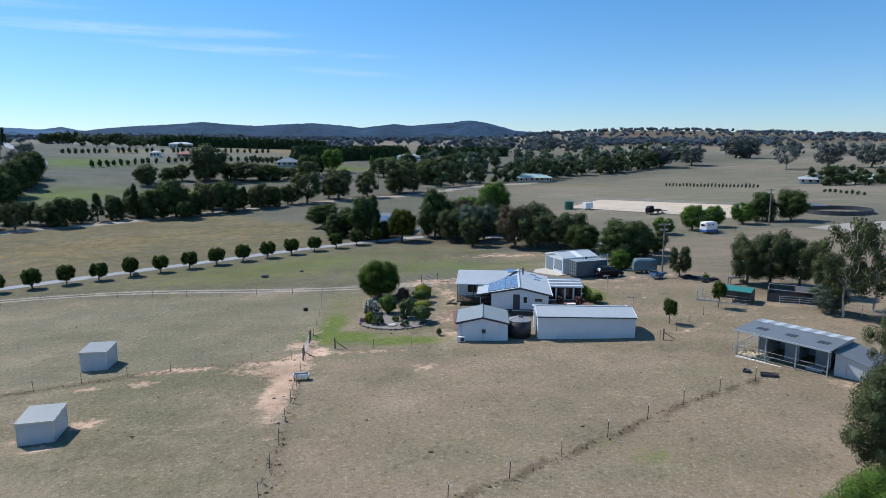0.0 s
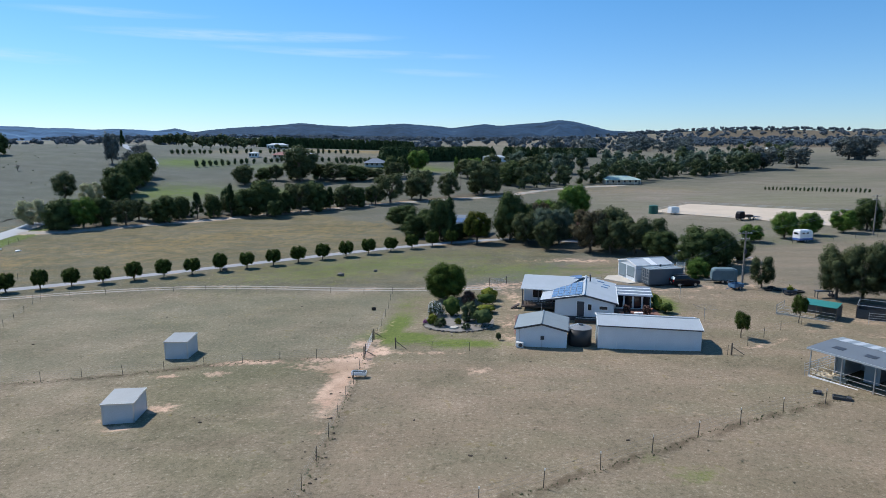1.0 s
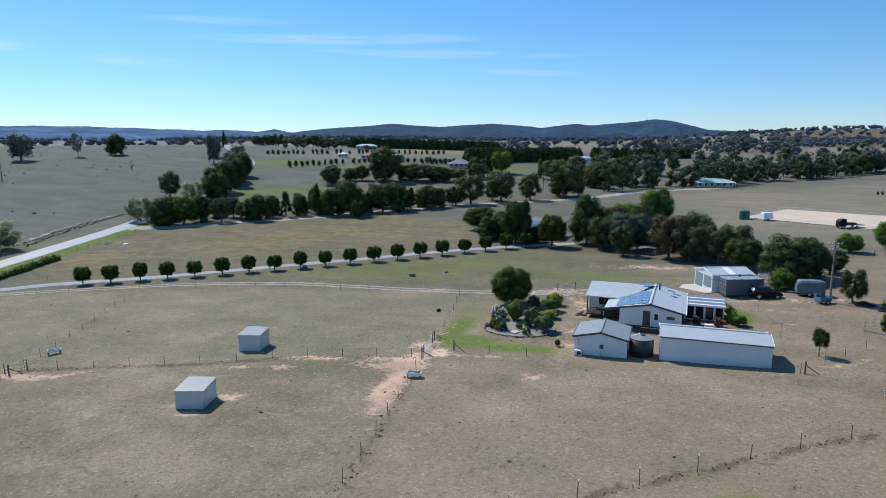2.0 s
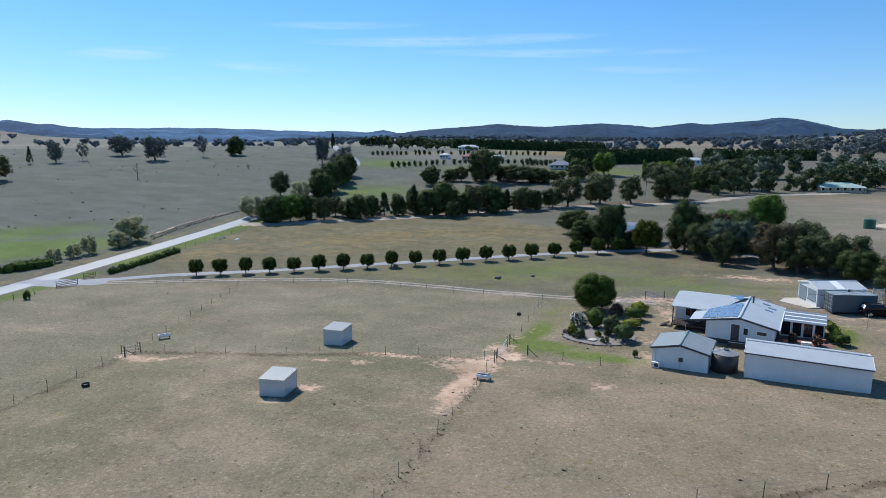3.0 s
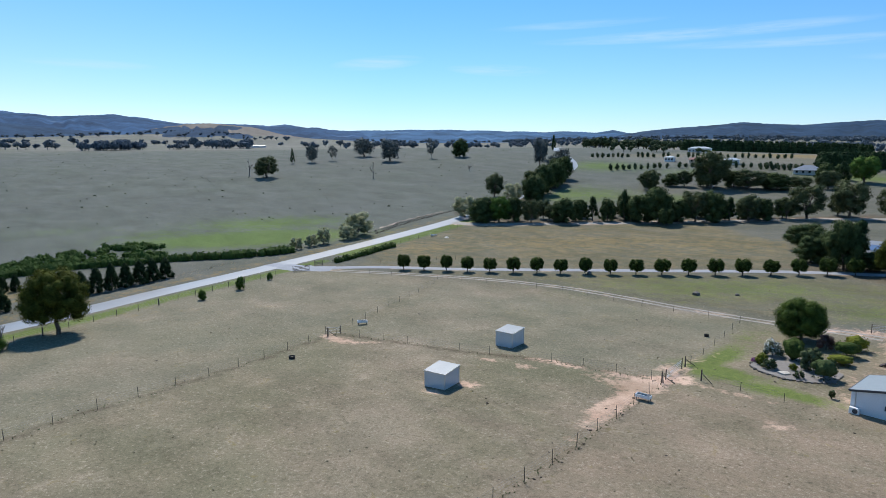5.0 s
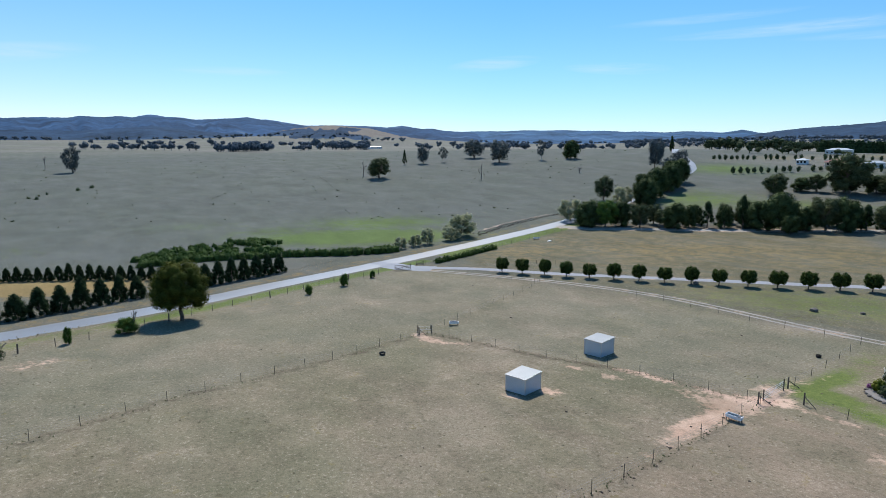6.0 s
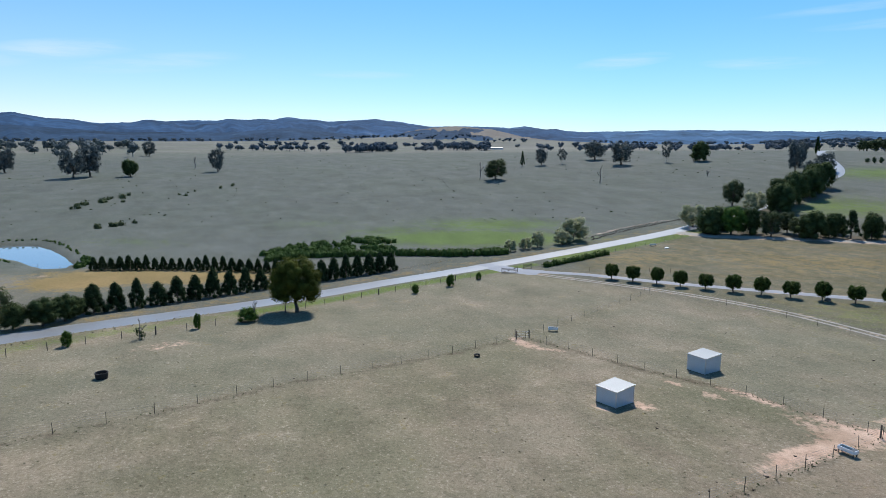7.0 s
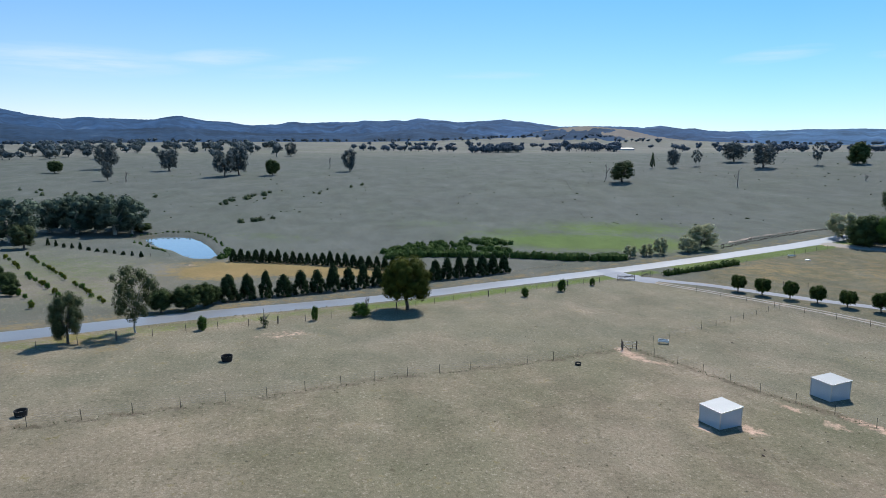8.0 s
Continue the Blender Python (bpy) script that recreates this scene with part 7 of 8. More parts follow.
def garden_shrub(x, y, h, w, leaf, label, seed, ball=False, bloom=None):
    """A bushy shrub, or one clipped to a ball; bloom: what the blossoms over it are made of."""
    rng = np.random.default_rng(seed)
    ob = thing("garden_shrub", x, y, seed * 47 % 360, label, "shrub", G, z=float(ground_height(x, y)) + 0.08)
    if ball:
        cl = [(0, 0, 0, w * 0.5)]
        cl += [(w * 0.34 * math.cos(k * 1.26), w * 0.34 * math.sin(k * 1.26), w * rng.uniform(-0.1, 0.16), w * rng.uniform(0.17, 0.23)) for k in range(5)]
        v, f, lean = foliage(cl, 900 / (w * w), 0.075 + 0.01 * w, rng, 0.93, 1.0, True, (0.93, 1.06))
        v[:, 2] = v[:, 2] * h / w + h * 0.5
        up = np.clip((v[:, 2] / h - 0.5) * 2, -1, 1)
        v[:, :2] *= (1 / np.sqrt(1 - np.where(up < 0, 0.8, 0.45) * up * up))[:, None]
    else:
        cl = [(c[0] * w / 10, c[1] * w / 10, c[2] * h / 10 + 0.05, c[3] * (w + h) / 21) for c in clumps_of("shrub", rng)]
        v, f, lean = foliage(cl, 300 / max(0.8, (w * h / 6)), 0.09, rng, 0.8, 0.95, True, (0.8, 1.08))
    sh = Shape()
    sh.v, sh.f = v.tolist(), f
    part("foliage", sh.mesh("foliage", leaf, normals=lean), None, ob)
    part("stem", Shape().tube((0, 0, -0.2), (0, 0, h * 0.4), 0.08), M["bark"], ob)
    if bloom:
        cl = [(c[0] * w / 9.4, c[1] * w / 9.4, c[2] * h / 9.4 + 0.1, c[3] * (w + h) / 20) for c in clumps_of("shrub", np.random.default_rng(seed))]
        v, f = foliage(cl, 130, 0.12, rng, 0.3, 0.95, spread=(0.96, 1.1))
        sh = Shape()
        sh.v, sh.f = v.tolist(), f
        part("blossom", sh, bloom, ob)
    return ob


tree("dome", -9.3, 95.0, 5.9, 7.0, "shading the garden bed", "garden trees")
garden_shrub(-9.5, 84.9, 2.0, 2.7, LEAF["gum"], "white flowering shrub in the garden bed", 1, bloom=M["flower_white"])
garden_shrub(-9.2, 80.3, 1.5, 1.9, LEAF["lime"], "yellow-green low shrub in the garden bed", 2)
garden_shrub(-8.0, 79.3, 1.3, 2.2, LEAF["gum"], "grey-green low shrub in the garden bed", 3)
garden_shrub(-7.2, 85.0, 2.8, 2.5, LEAF["topiary"], "clipped green shrub in the garden bed", 4, True)
garden_shrub(-4.4, 82.0, 3.0, 3.0, LEAF["gum"], "grey-green bushy shrub in the garden bed", 5)
garden_shrub(-2.4, 79.8, 2.6, 2.7, LEAF["cypress"], "dark rounded shrub in the garden bed", 6, True)
garden_shrub(-2.4, 86.8, 1.2, 2.7, LEAF["lime"], "clipped flat yellow-green shrub in the garden bed", 7, True)
garden_shrub(-2.7, 90.9, 2.1, 3.0, LEAF["topiary"], "clipped dark green shrub in the garden bed", 8, True)
garden_shrub(-5.4, 92.4, 2.1, 2.8, M["flower_red"], "dull red-leaved shrub in the garden bed", 9)
garden_shrub(-2.4, 94.6, 2.0, 2.6, LEAF["lime"], "rounded olive shrub in the garden bed", 10, True)
garden_shrub(-4.4, 77.9, 0.9, 1.4, LEAF["gum"], "low grey-green plant in the garden bed", 11)
garden_shrub(-5.8, 80.6, 0.8, 1.2, LEAF["lime"], "low yellow-green plant in the garden bed", 14)
garden_shrub(-10.3, 80.8, 0.5, 0.9, M["flower_pink"], "purple flowering groundcover at the bed edge", 12)
garden_shrub(0.0, 73.6, 0.9, 0.8, LEAF["gum"], "small olive sapling beside the lawn", 13)
rock = lump("garden_rock", -6.1, 78.5, 0.75, M["concrete"], "pale flat feature rock in the garden bed", "rock", "", 9, 0.4)
G = "shrubs round the house"
garden_shrub(22.6, 87.0, 1.5, 1.9, LEAF["topiary"], "dark clipped shrub beside the glazed room", 16, True)
garden_shrub(17.2, 86.2, 1.5, 1.3, M["flower_red"], "red-leaved bush before the glazed room", 17)
garden_shrub(19.8, 85.6, 1.5, 1.5, M["flower_red"], "red-leaved bush before the glazed room", 18)
for i, (x, y, m_) in enumerate(((16.4, 85.4, "terracotta"), (18.4, 85.0, "cap_white"), (18.9, 85.0, "cap_white"), (20.6, 87.2, "terracotta"))):
    ob = thing("flower_pot", x, y, 0, "garden pot on the paving behind the shed", "pot", "pots behind the shed", z=float(height(x, y)))
    part("pot", Shape().tube((0, 0, -0.05), (0, 0, 0.6), 0.25, 0.36, 12), M[m_], ob)
pave = Shape()
for x0, x1, y0, y1 in ((1.9, 3.0, 75.8, 84.5), (15.2, 21.6, 84.2, 88.6)):
    k = len(pave.v)
    pave.add([(x, y, float(max(ground_height(x, y), -0.5)) + 0.16) for x, y in ((x0, y0), (x1, y0), (x1, y1), (x0, y1))], [(0, 1, 2, 3)])
tagged(new("brick_paving", pave.mesh("brick_paving", M["brick_red"])), "strip of red brick paving beside the sheds", "paving", kind="structure")
cooler = thing("white_drum", 4.6, 79.6, 0, "white plastic drum beside the verandah", "drum", z=float(height(4.6, 79.6)))
part("drum", Shape().tube((0, 0, -0.1), (0, 0, 1.0), 0.34, n=16), M["cap_white"], cooler)
part("lid", Shape().tube((0, 0, 1.0), (0, 0, 1.05), 0.36, n=16), M["trim_white"], cooler)


# ---- hedges, reeds and young orchard ----
def foliage_object(name, clumps, per_area, leaf, mat, label, category, kind="", seed=0, core=0.8, squash=1.0):
    v, f = foliage(clumps, per_area, leaf, np.random.default_rng(seed), core, squash)
    s = Shape()
    s.v, s.f = v.tolist(), f
    return tagged(new(name, s.mesh(name, mat)), label, category, kind=kind)


def along(path, step, jitter, r0, r1, lift, seed):
    rng = random.Random(seed)
    out = []
    for x, y in smooth_path(path, step):
        x, y = x + rng.uniform(-jitter, jitter), y + rng.uniform(-jitter, jitter)
        r = rng.uniform(r0, r1)
        out.append((x, y, float(ground_height(x, y)) + lift * r, r))
    return out


foliage_object("hedge", along([(-119.5, 93.5), (-123.5, 106), (-128, 120)], 0.9, 0.35, 0.8, 1.15, 0.5, 1), 34, 0.3, LEAF["topiary"], "clipped dark green hedge along the road verge", "hedge", seed=1)
foliage_object("clipped_hedge", along([(21.9, 88.6), (22.4, 92.6), (21.8, 95.4)], 0.35, 0.1, 0.58, 0.68, 0.9, 31), 120, 0.12, LEAF["lime"], "clipped yellow-green hedge beside the glazed room", "hedge", seed=31, core=0.9)
reeds = []
for p, j, r0, r1 in (([(-161, 26), (-163, 36), (-162, 46), (-159, 56), (-155, 66), (-150, 75), (-146, 84), (-143, 95)], 0.9, 1.2, 1.7), ([(-166, 28), (-174, 38), (-180, 50), (-184, 60), (-180, 70)], 2.0, 0.9, 1.4), ([(-164, 34), (-170, 44), (-172, 56), (-166, 66)], 2.2, 0.9, 1.4), ([(-176, 62), (-186, 66), (-190, 58)], 1.6, 0.9, 1.3), ([(-172, 26), (-182, 38), (-187, 50)], 1.8, 0.8, 1.2)):
    reeds += along(p, 0.75, j, r0, r1, 0.5, len(reeds))
foliage_object("reeds", reeds, 60, 0.2, LEAF["reed"], "thick green reeds along the creek", "reeds", "stuff", 2, 0.88)
foliage_object("dam_reeds", along([(-163, -22), (-170, -20), (-180, -22)], 0.9, 1.2, 0.6, 1.1, 0.4, 5) + along([(-180, -40), (-190, -47), (-200, -54)], 1.4, 1.0, 0.3, 0.6, 0.4, 16) + along([(-216, -60), (-225, -50), (-221, -37), (-206, -30), (-190, -24)], 1.6, 0.8, 0.25, 0.5, 0.4, 6), 20, 0.35, LEAF["reed"], "rushes and weeds round the dam", "reeds", "stuff", 3)
foliage_object("creek_logs", along([(-152, 132), (-160, 150), (-166, 170), (-170, 188)], 0.4, 0.8, 0.14, 0.34, 0.1, 8) + along([(-155, 132), (-163, 152), (-170, 176)], 0.5, 0.9, 0.12, 0.3, 0.1, 28), 60, 0.2, M["dry_brush"], "bank of dry brush along the creek", "brush", "stuff", 4)
weeds = along([(-101, -14), (-108, 3), (-116, 20), (-124, 34), (-134, 58), (-142, 76)], 0.3, 1.5, 0.05, 0.16, 0.3, 9) + along([(-78, -19), (-88, -4), (-98, 16)], 0.3, 1.1, 0.04, 0.13, 0.3, 10)
foliage_object("verge_weeds", weeds, 260, 0.1, M["dry_weed"], "dry straw-coloured weeds on the road verge", "weeds", "stuff", 5, 0.5)
G_weeds = along(FENCE_NEAR, 0.3, 0.4, 0.03, 0.1, 0.4, 61) + along(FENCE_EAST, 0.3, 0.35, 0.03, 0.09, 0.4, 62) + along(FENCE_MID, 0.35, 0.6, 0.03, 0.1, 0.4, 63) + along(FENCE_WEST, 0.5, 0.5, 0.03, 0.08, 0.4, 64)
foliage_object("fence_weeds", G_weeds, 900, 0.06, LEAF["gum"], "dark low weeds along the fence lines", "weeds", "stuff", 9, 0.4)
bank = along([(-247, -26), (-256, -14)], 2.5, 2.0, 0.8, 1.8, 0.3, 12) + along([(-300, -40), (-318, -34), (-340, -22)], 3.0, 3.5, 0.9, 1.9, 0.3, 13) + along([(-320, -80), (-330, -120), (-345, -150)], 5.0, 7, 0.8, 1.6, 0.3, 14) + along([(-330, -10), (-350, 10), (-372, 40)], 9, 12, 0.6, 1.3, 0.3, 15)
foliage_object("field_scrub", bank, 20, 0.45, LEAF["gum"], "low dark scrub in the open field", "scrub", "stuff", 6)
G = "young orchard trees"
count = 0
for r in range(6):
    for c in range(23):
        rng = random.Random(r * 30 + c)
        if rng.random() < 0.1 or (c + 3 * r) % 9 > 7:
            continue
        x = -97 - 2.9 * c + 2.9 * r + rng.uniform(-0.4, 0.4)
        y = -31.5 - 1.75 * c - 4.6 * r + rng.uniform(-0.4, 0.4)
        garden_shrub(x, y, rng.uniform(0.7, 1.4), rng.uniform(0.9, 1.4), LEAF["lime" if rng.random() < 0.6 else "broad"], "small young orchard tree in mown grass", 100 + r * 30 + c)
G = "dark shrubs of the orchard hedge"
for i in range(8):
    rng = random.Random(i + 300)
    tree("round", -103 - 4.2 * i + rng.uniform(-1, 1), -49 - 2.6 * i + rng.uniform(-1, 1), rng.uniform(2.2, 3.6), rng.uniform(2.6, 4.2), "", G)
for i in range(12):
    rng = random.Random(i + 330)
    u = i / 11
    tree("conifer", -186 + 21 * u, -75 + 32 * u, rng.uniform(1.0, 2.4), rng.uniform(1.0, 1.7), "", "orchard boundary conifers")

# ---- far woods ----
WOOD, FAR_WOOD = [], []
for k in range(8):
    rng = np.random.default_rng(500 + k)
    cl = clumps_of(("gum", "cypress", "gum", "broad", "pine", "gum", "cypress", "gum")[k], rng)
    cl = [(c[0] * 0.85, c[1] * 0.85, c[2], c[3] * 1.45) for c in cl[:: max(1, len(cl) // 8)]]
    v, f = foliage(cl, 9.0, 0.6, rng, 0.76)
    stem = Shape().tube((0, 0, -0.5), (0, 0, 4.5), 0.35, 0.2, 4, False)
    WOOD.append((np.concatenate([v, np.array([tuple(p) for p in stem.v])]), f + [tuple(i + len(v) for i in face) for face in stem.f]))
for k in range(10):
    rng = np.random.default_rng(540 + k)
    low = rng.uniform(1.6, 3.0)
    cl = [(0, 0, low + 2.2, rng.uniform(2.6, 3.4))] + [(rng.uniform(1.4, 3.2) * math.cos(j * 1.6 + k), rng.uniform(1.4, 3.2) * math.sin(j * 1.6 + k), low + rng.uniform(0.4, 4.2), rng.uniform(1.5, 2.6)) for j in range(4)]
    v, f = foliage(cl, 3.2, 0.9, rng, 0.9)
    stem = Shape().tube((0, 0, -0.5), (0, 0, low + 1), 0.4, 0.25, 4, False)
    FAR_WOOD.append((np.concatenate([v, np.array([tuple(p) for p in stem.v])]), f + [tuple(i + len(v) for i in face) for face in stem.f]))
CONES = []
for k in range(4):
    rng = np.random.default_rng(800 + k)
    v, f = foliage([(0, 0, 1.9, 4.6), (0, 0, 4.4, 4.0), (rng.uniform(-0.6, 0.6), 0.3, 6.8, 2.9), (0, rng.uniform(-0.6, 0.6), 8.8, 1.6)], 1.6, 1.2, rng, 0.95)
    CONES.append((v, f))
BUSHES = []
for k in range(3):
    rng = np.random.default_rng(700 + k)
    v, f = foliage([(0, 0, 5.2, 4.3), (rng.uniform(-1, 1), 0.5, 7.6, 2.4), (0, rng.uniform(-1, 1), 3.0, 3.4)], 3.0, 1.0, rng, 0.9)
    BUSHES.append((v, f))


def woods(name, spots, mat, label, kinds=None, library=WOOD):
    """Many far trees in one mesh; each spot is x, y, height, width."""
    rng = np.random.default_rng(len(spots))
    V, faces, k = [], [], 0
    trunks = Shape()
    for i, (x, y, h, w) in enumerate(spots):
        v, f = library[int(rng.choice(kinds) if kinds else rng.integers(len(library)))]
        a = rng.uniform(0, 6.283)
        c, s = math.cos(a), math.sin(a)
        z = float(height(x, y))
        p = np.stack([(v[:, 0] * c - v[:, 1] * s) * w / 10 + x, (v[:, 0] * s + v[:, 1] * c) * w / 10 + y, v[:, 2] * h / 10 + z], 1)
        V.append(p)
        faces += [tuple(q + k for q in face) for face in f]
        k += len(v)
    s = Shape()
    s.v, s.f = np.concatenate(V).tolist(), faces
    return tagged(new(name, s.mesh(name, mat)), label, "woods", kind="stuff")


def scatter(n, poly, h0, h1, seed, aspect=1.0):
    rng = random.Random(seed)
    xs, ys = [p[0] for p in poly], [p[1] for p in poly]
    out = []
    while len(out) < n:
        x, y = rng.uniform(min(xs), max(xs)), rng.uniform(min(ys), max(ys))
        hit, _ = inside(np.array(x), np.array(y), poly)
        if hit:
            h = rng.uniform(h0, h1)
            out.append((x, y, h, h * rng.uniform(0.75, 1.15) * aspect))
    return out


def stand(line, deep, gap, h0, h1, aspect, seed):
    """Trees along a line, several rows deep."""
    rng = random.Random(seed)
    out = []
    for (ax, ay), (bx, by) in zip(line, line[1:]):
        d = math.hypot(bx - ax, by - ay)
        for i in range(int(d / gap)):
            for k in range(deep):
                u = (i + rng.uniform(-0.35, 0.35)) * gap / d
                h = rng.uniform(h0, h1)
                out.append((ax + (bx - ax) * u - (by - ay) / d * gap * 1.2 * k + rng.uniform(-1, 1), ay + (by - ay) * u + (bx - ax) / d * gap * 1.2 * k + rng.uniform(-1, 1), h, h * aspect * rng.uniform(0.85, 1.2)))
    return out


def savanna(az0, az1, r0, r1, n, h0, h1, seed, patch=0.5, scale=260.0):
    """Trees strewn over a sector of country in uneven patches."""
    rng = random.Random(seed)
    out, tries = [], 0
    while len(out) < n and tries < n * 40:
        tries += 1
        az = radians(rng.uniform(az0, az1))
        r = math.sqrt(rng.uniform(r0 * r0, r1 * r1))
        x, y = -r * math.sin(az), r * math.cos(az)
        if noise.noise(Vector((x / scale, y / scale, seed * 3.7))) * 0.5 + 0.5 < patch + rng.uniform(-0.06, 0.06):
            continue
        h = rng.uniform(h0, h1)
        out.append((x, y, h, h * rng.uniform(0.8, 1.4)))
    return out


woods("woodland", stand([(2, 322), (34, 361), (68, 390), (84, 417), (111, 436), (143, 462), (186, 505)], 1, 8.5, 9, 13.5, 0.95, 1) + scatter(22, [(4, 345), (40, 400), (86, 432), (132, 462), (184, 500), (236, 560), (250, 640), (110, 560), (30, 470), (-16, 420)], 10, 17, 1), LEAF["far"], "dense dark woodland behind the northern fields")
woods("mixed_woodland", scatter(26, [(0, 335), (40, 385), (90, 426), (150, 470), (236, 560), (250, 640), (110, 560), (30, 470), (-16, 420)], 10, 17, 19), LEAF["bluegum"], "grey-green gums among the northern woodland")
woods("pine_plantation", stand([(-98, 438), (-62, 470), (-26, 524)], 3, 2.9, 9.6, 10.4, 0.8, 41) + stand([(-250, 575), (-205, 606), (-160, 640), (-110, 632)], 2, 3.0, 9.6, 10.8, 0.8, 42) + stand([(-16, 578), (30, 596), (70, 615)], 2, 3.0, 8.5, 9.3, 0.8, 43), LEAF["pine"], "dark pine plantation planted in close rows", None, CONES)
woods("hill_woods", stand([(-345, 560), (-318, 590), (-288, 612), (-250, 640)], 3, 9.0, 9, 15, 0.95, 3) + stand([(-262, 470), (-240, 486), (-216, 500)], 1, 7.0, 6, 8, 1.1, 4) + stand([(-208, 506), (-196, 514)], 2, 7.0, 4, 6, 1.2, 5), LEAF["far"], "dark woods along the crest of the hill", None, FAR_WOOD)
rows = []
rng = random.Random(77)
for (ax, ay), (bx, by), n in (((-238, 400), (-176, 462), 24), ((-176, 462), (-130, 500), 12), ((-191, 346), (-158, 396), 14), ((-158, 396), (-112, 424), 12), ((-124, 408), (-98, 420), 9), ((-128, 416), (-104, 428), 8)):
    for c in range(n):
        if rng.random() < 0.93:
            u = (c + rng.uniform(-0.12, 0.12)) / n
            rows.append((ax + (bx - ax) * u, ay + (by - ay) * u, rng.uniform(3.0, 4.6), rng.uniform(2.4, 3.6)))
for c in range(26):
    rows.append((125 + 1.4 * c, 342 - 1.2 * c, rng.uniform(1.8, 2.6), rng.uniform(1.0, 1.5)))
for c in range(8):
    rows.append((163 - 0.4 * c, 262 - 4.1 * c, rng.uniform(1.2, 2.0), rng.uniform(1.2, 1.8)))
woods("young_tree_rows", rows, LEAF["far"], "rows of young trees across the far slope", None, BUSHES)
# the blue and distant leaf colours below carry painted haze
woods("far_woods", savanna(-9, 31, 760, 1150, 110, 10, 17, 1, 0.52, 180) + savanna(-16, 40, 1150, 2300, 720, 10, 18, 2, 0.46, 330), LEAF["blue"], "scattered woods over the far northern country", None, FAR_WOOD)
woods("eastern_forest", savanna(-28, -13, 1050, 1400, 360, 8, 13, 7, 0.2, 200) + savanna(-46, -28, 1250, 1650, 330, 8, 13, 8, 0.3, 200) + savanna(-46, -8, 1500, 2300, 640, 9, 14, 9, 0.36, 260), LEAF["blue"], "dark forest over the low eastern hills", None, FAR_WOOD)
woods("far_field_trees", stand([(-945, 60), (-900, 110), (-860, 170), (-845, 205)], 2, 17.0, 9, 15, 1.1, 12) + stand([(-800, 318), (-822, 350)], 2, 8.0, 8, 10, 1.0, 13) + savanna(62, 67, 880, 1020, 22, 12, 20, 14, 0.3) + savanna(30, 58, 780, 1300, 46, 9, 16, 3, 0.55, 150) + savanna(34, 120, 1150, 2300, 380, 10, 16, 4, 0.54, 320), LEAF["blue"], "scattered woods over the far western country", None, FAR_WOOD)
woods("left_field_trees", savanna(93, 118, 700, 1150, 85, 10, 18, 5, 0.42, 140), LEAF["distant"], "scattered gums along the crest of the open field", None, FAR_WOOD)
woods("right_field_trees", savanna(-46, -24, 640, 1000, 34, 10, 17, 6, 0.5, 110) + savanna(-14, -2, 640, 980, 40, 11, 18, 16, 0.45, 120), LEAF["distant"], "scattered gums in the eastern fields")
woods("right_house_trees", [(203, 340, 9, 10), (207, 334, 7, 9), (199, 316, 10, 11), (206, 318, 9, 11), (213, 318, 10, 10), (208, 303, 8, 9), (222, 312, 8, 9), (228, 318, 7, 9), (216, 340, 9, 10), (236, 322, 8, 10), (244, 330, 9, 11), (222, 346, 9, 10)], LEAF["far"], "dark garden trees round the far eastern farmhouse")
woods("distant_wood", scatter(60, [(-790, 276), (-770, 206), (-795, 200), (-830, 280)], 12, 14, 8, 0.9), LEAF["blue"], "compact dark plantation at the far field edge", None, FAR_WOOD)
field_logs = []
for i in range(420):
    rng = random.Random(i + 900)
    az, r = radians(rng.uniform(36, 108)), rng.uniform(240, 720)
    x, y = -r * math.sin(az), r * math.cos(az)
    field_logs.append((x, y, float(height(x, y)) + 0.1, rng.uniform(0.15, 0.4) if i % 6 else rng.uniform(0.4, 0.9)))
foliage_object("field_tussocks", field_logs, 9, 0.4, LEAF["gum"], "dark tussocks and fallen timber in the open field", "tussocks", "stuff", 7, 0.9, 0.4)

# ---- mountains on the horizon: azimuth and rise of each crest, in degrees ----
RANGE_NORTH = [(-70, 0.8), (-40, 0.8), (-25, 0.85), (-19, 1.0), (-10.8, 1.1), (-8.8, 1.13), (-6.9, 1.26), (-5.5, 1.65), (-4.0, 2.03), (-2.9, 2.17), (-2.2, 2.14), (-1.2, 1.98), (1.0, 1.83), (2.7, 1.69), (3.9, 1.87), (5.5, 1.68), (7.0, 1.5), (8.0, 1.65), (9.4, 1.76), (11.2, 1.9), (13.7, 1.78), (16.1, 1.62), (18.5, 1.75), (20.4, 1.92), (22.0, 1.74), (24.0, 1.6), (25.6, 1.5), (27.0, 1.37), (28.0, 1.26), (29.0, 1.1), (31.0, 0.8), (34.0, 0.4), (37.0, 0.1)]
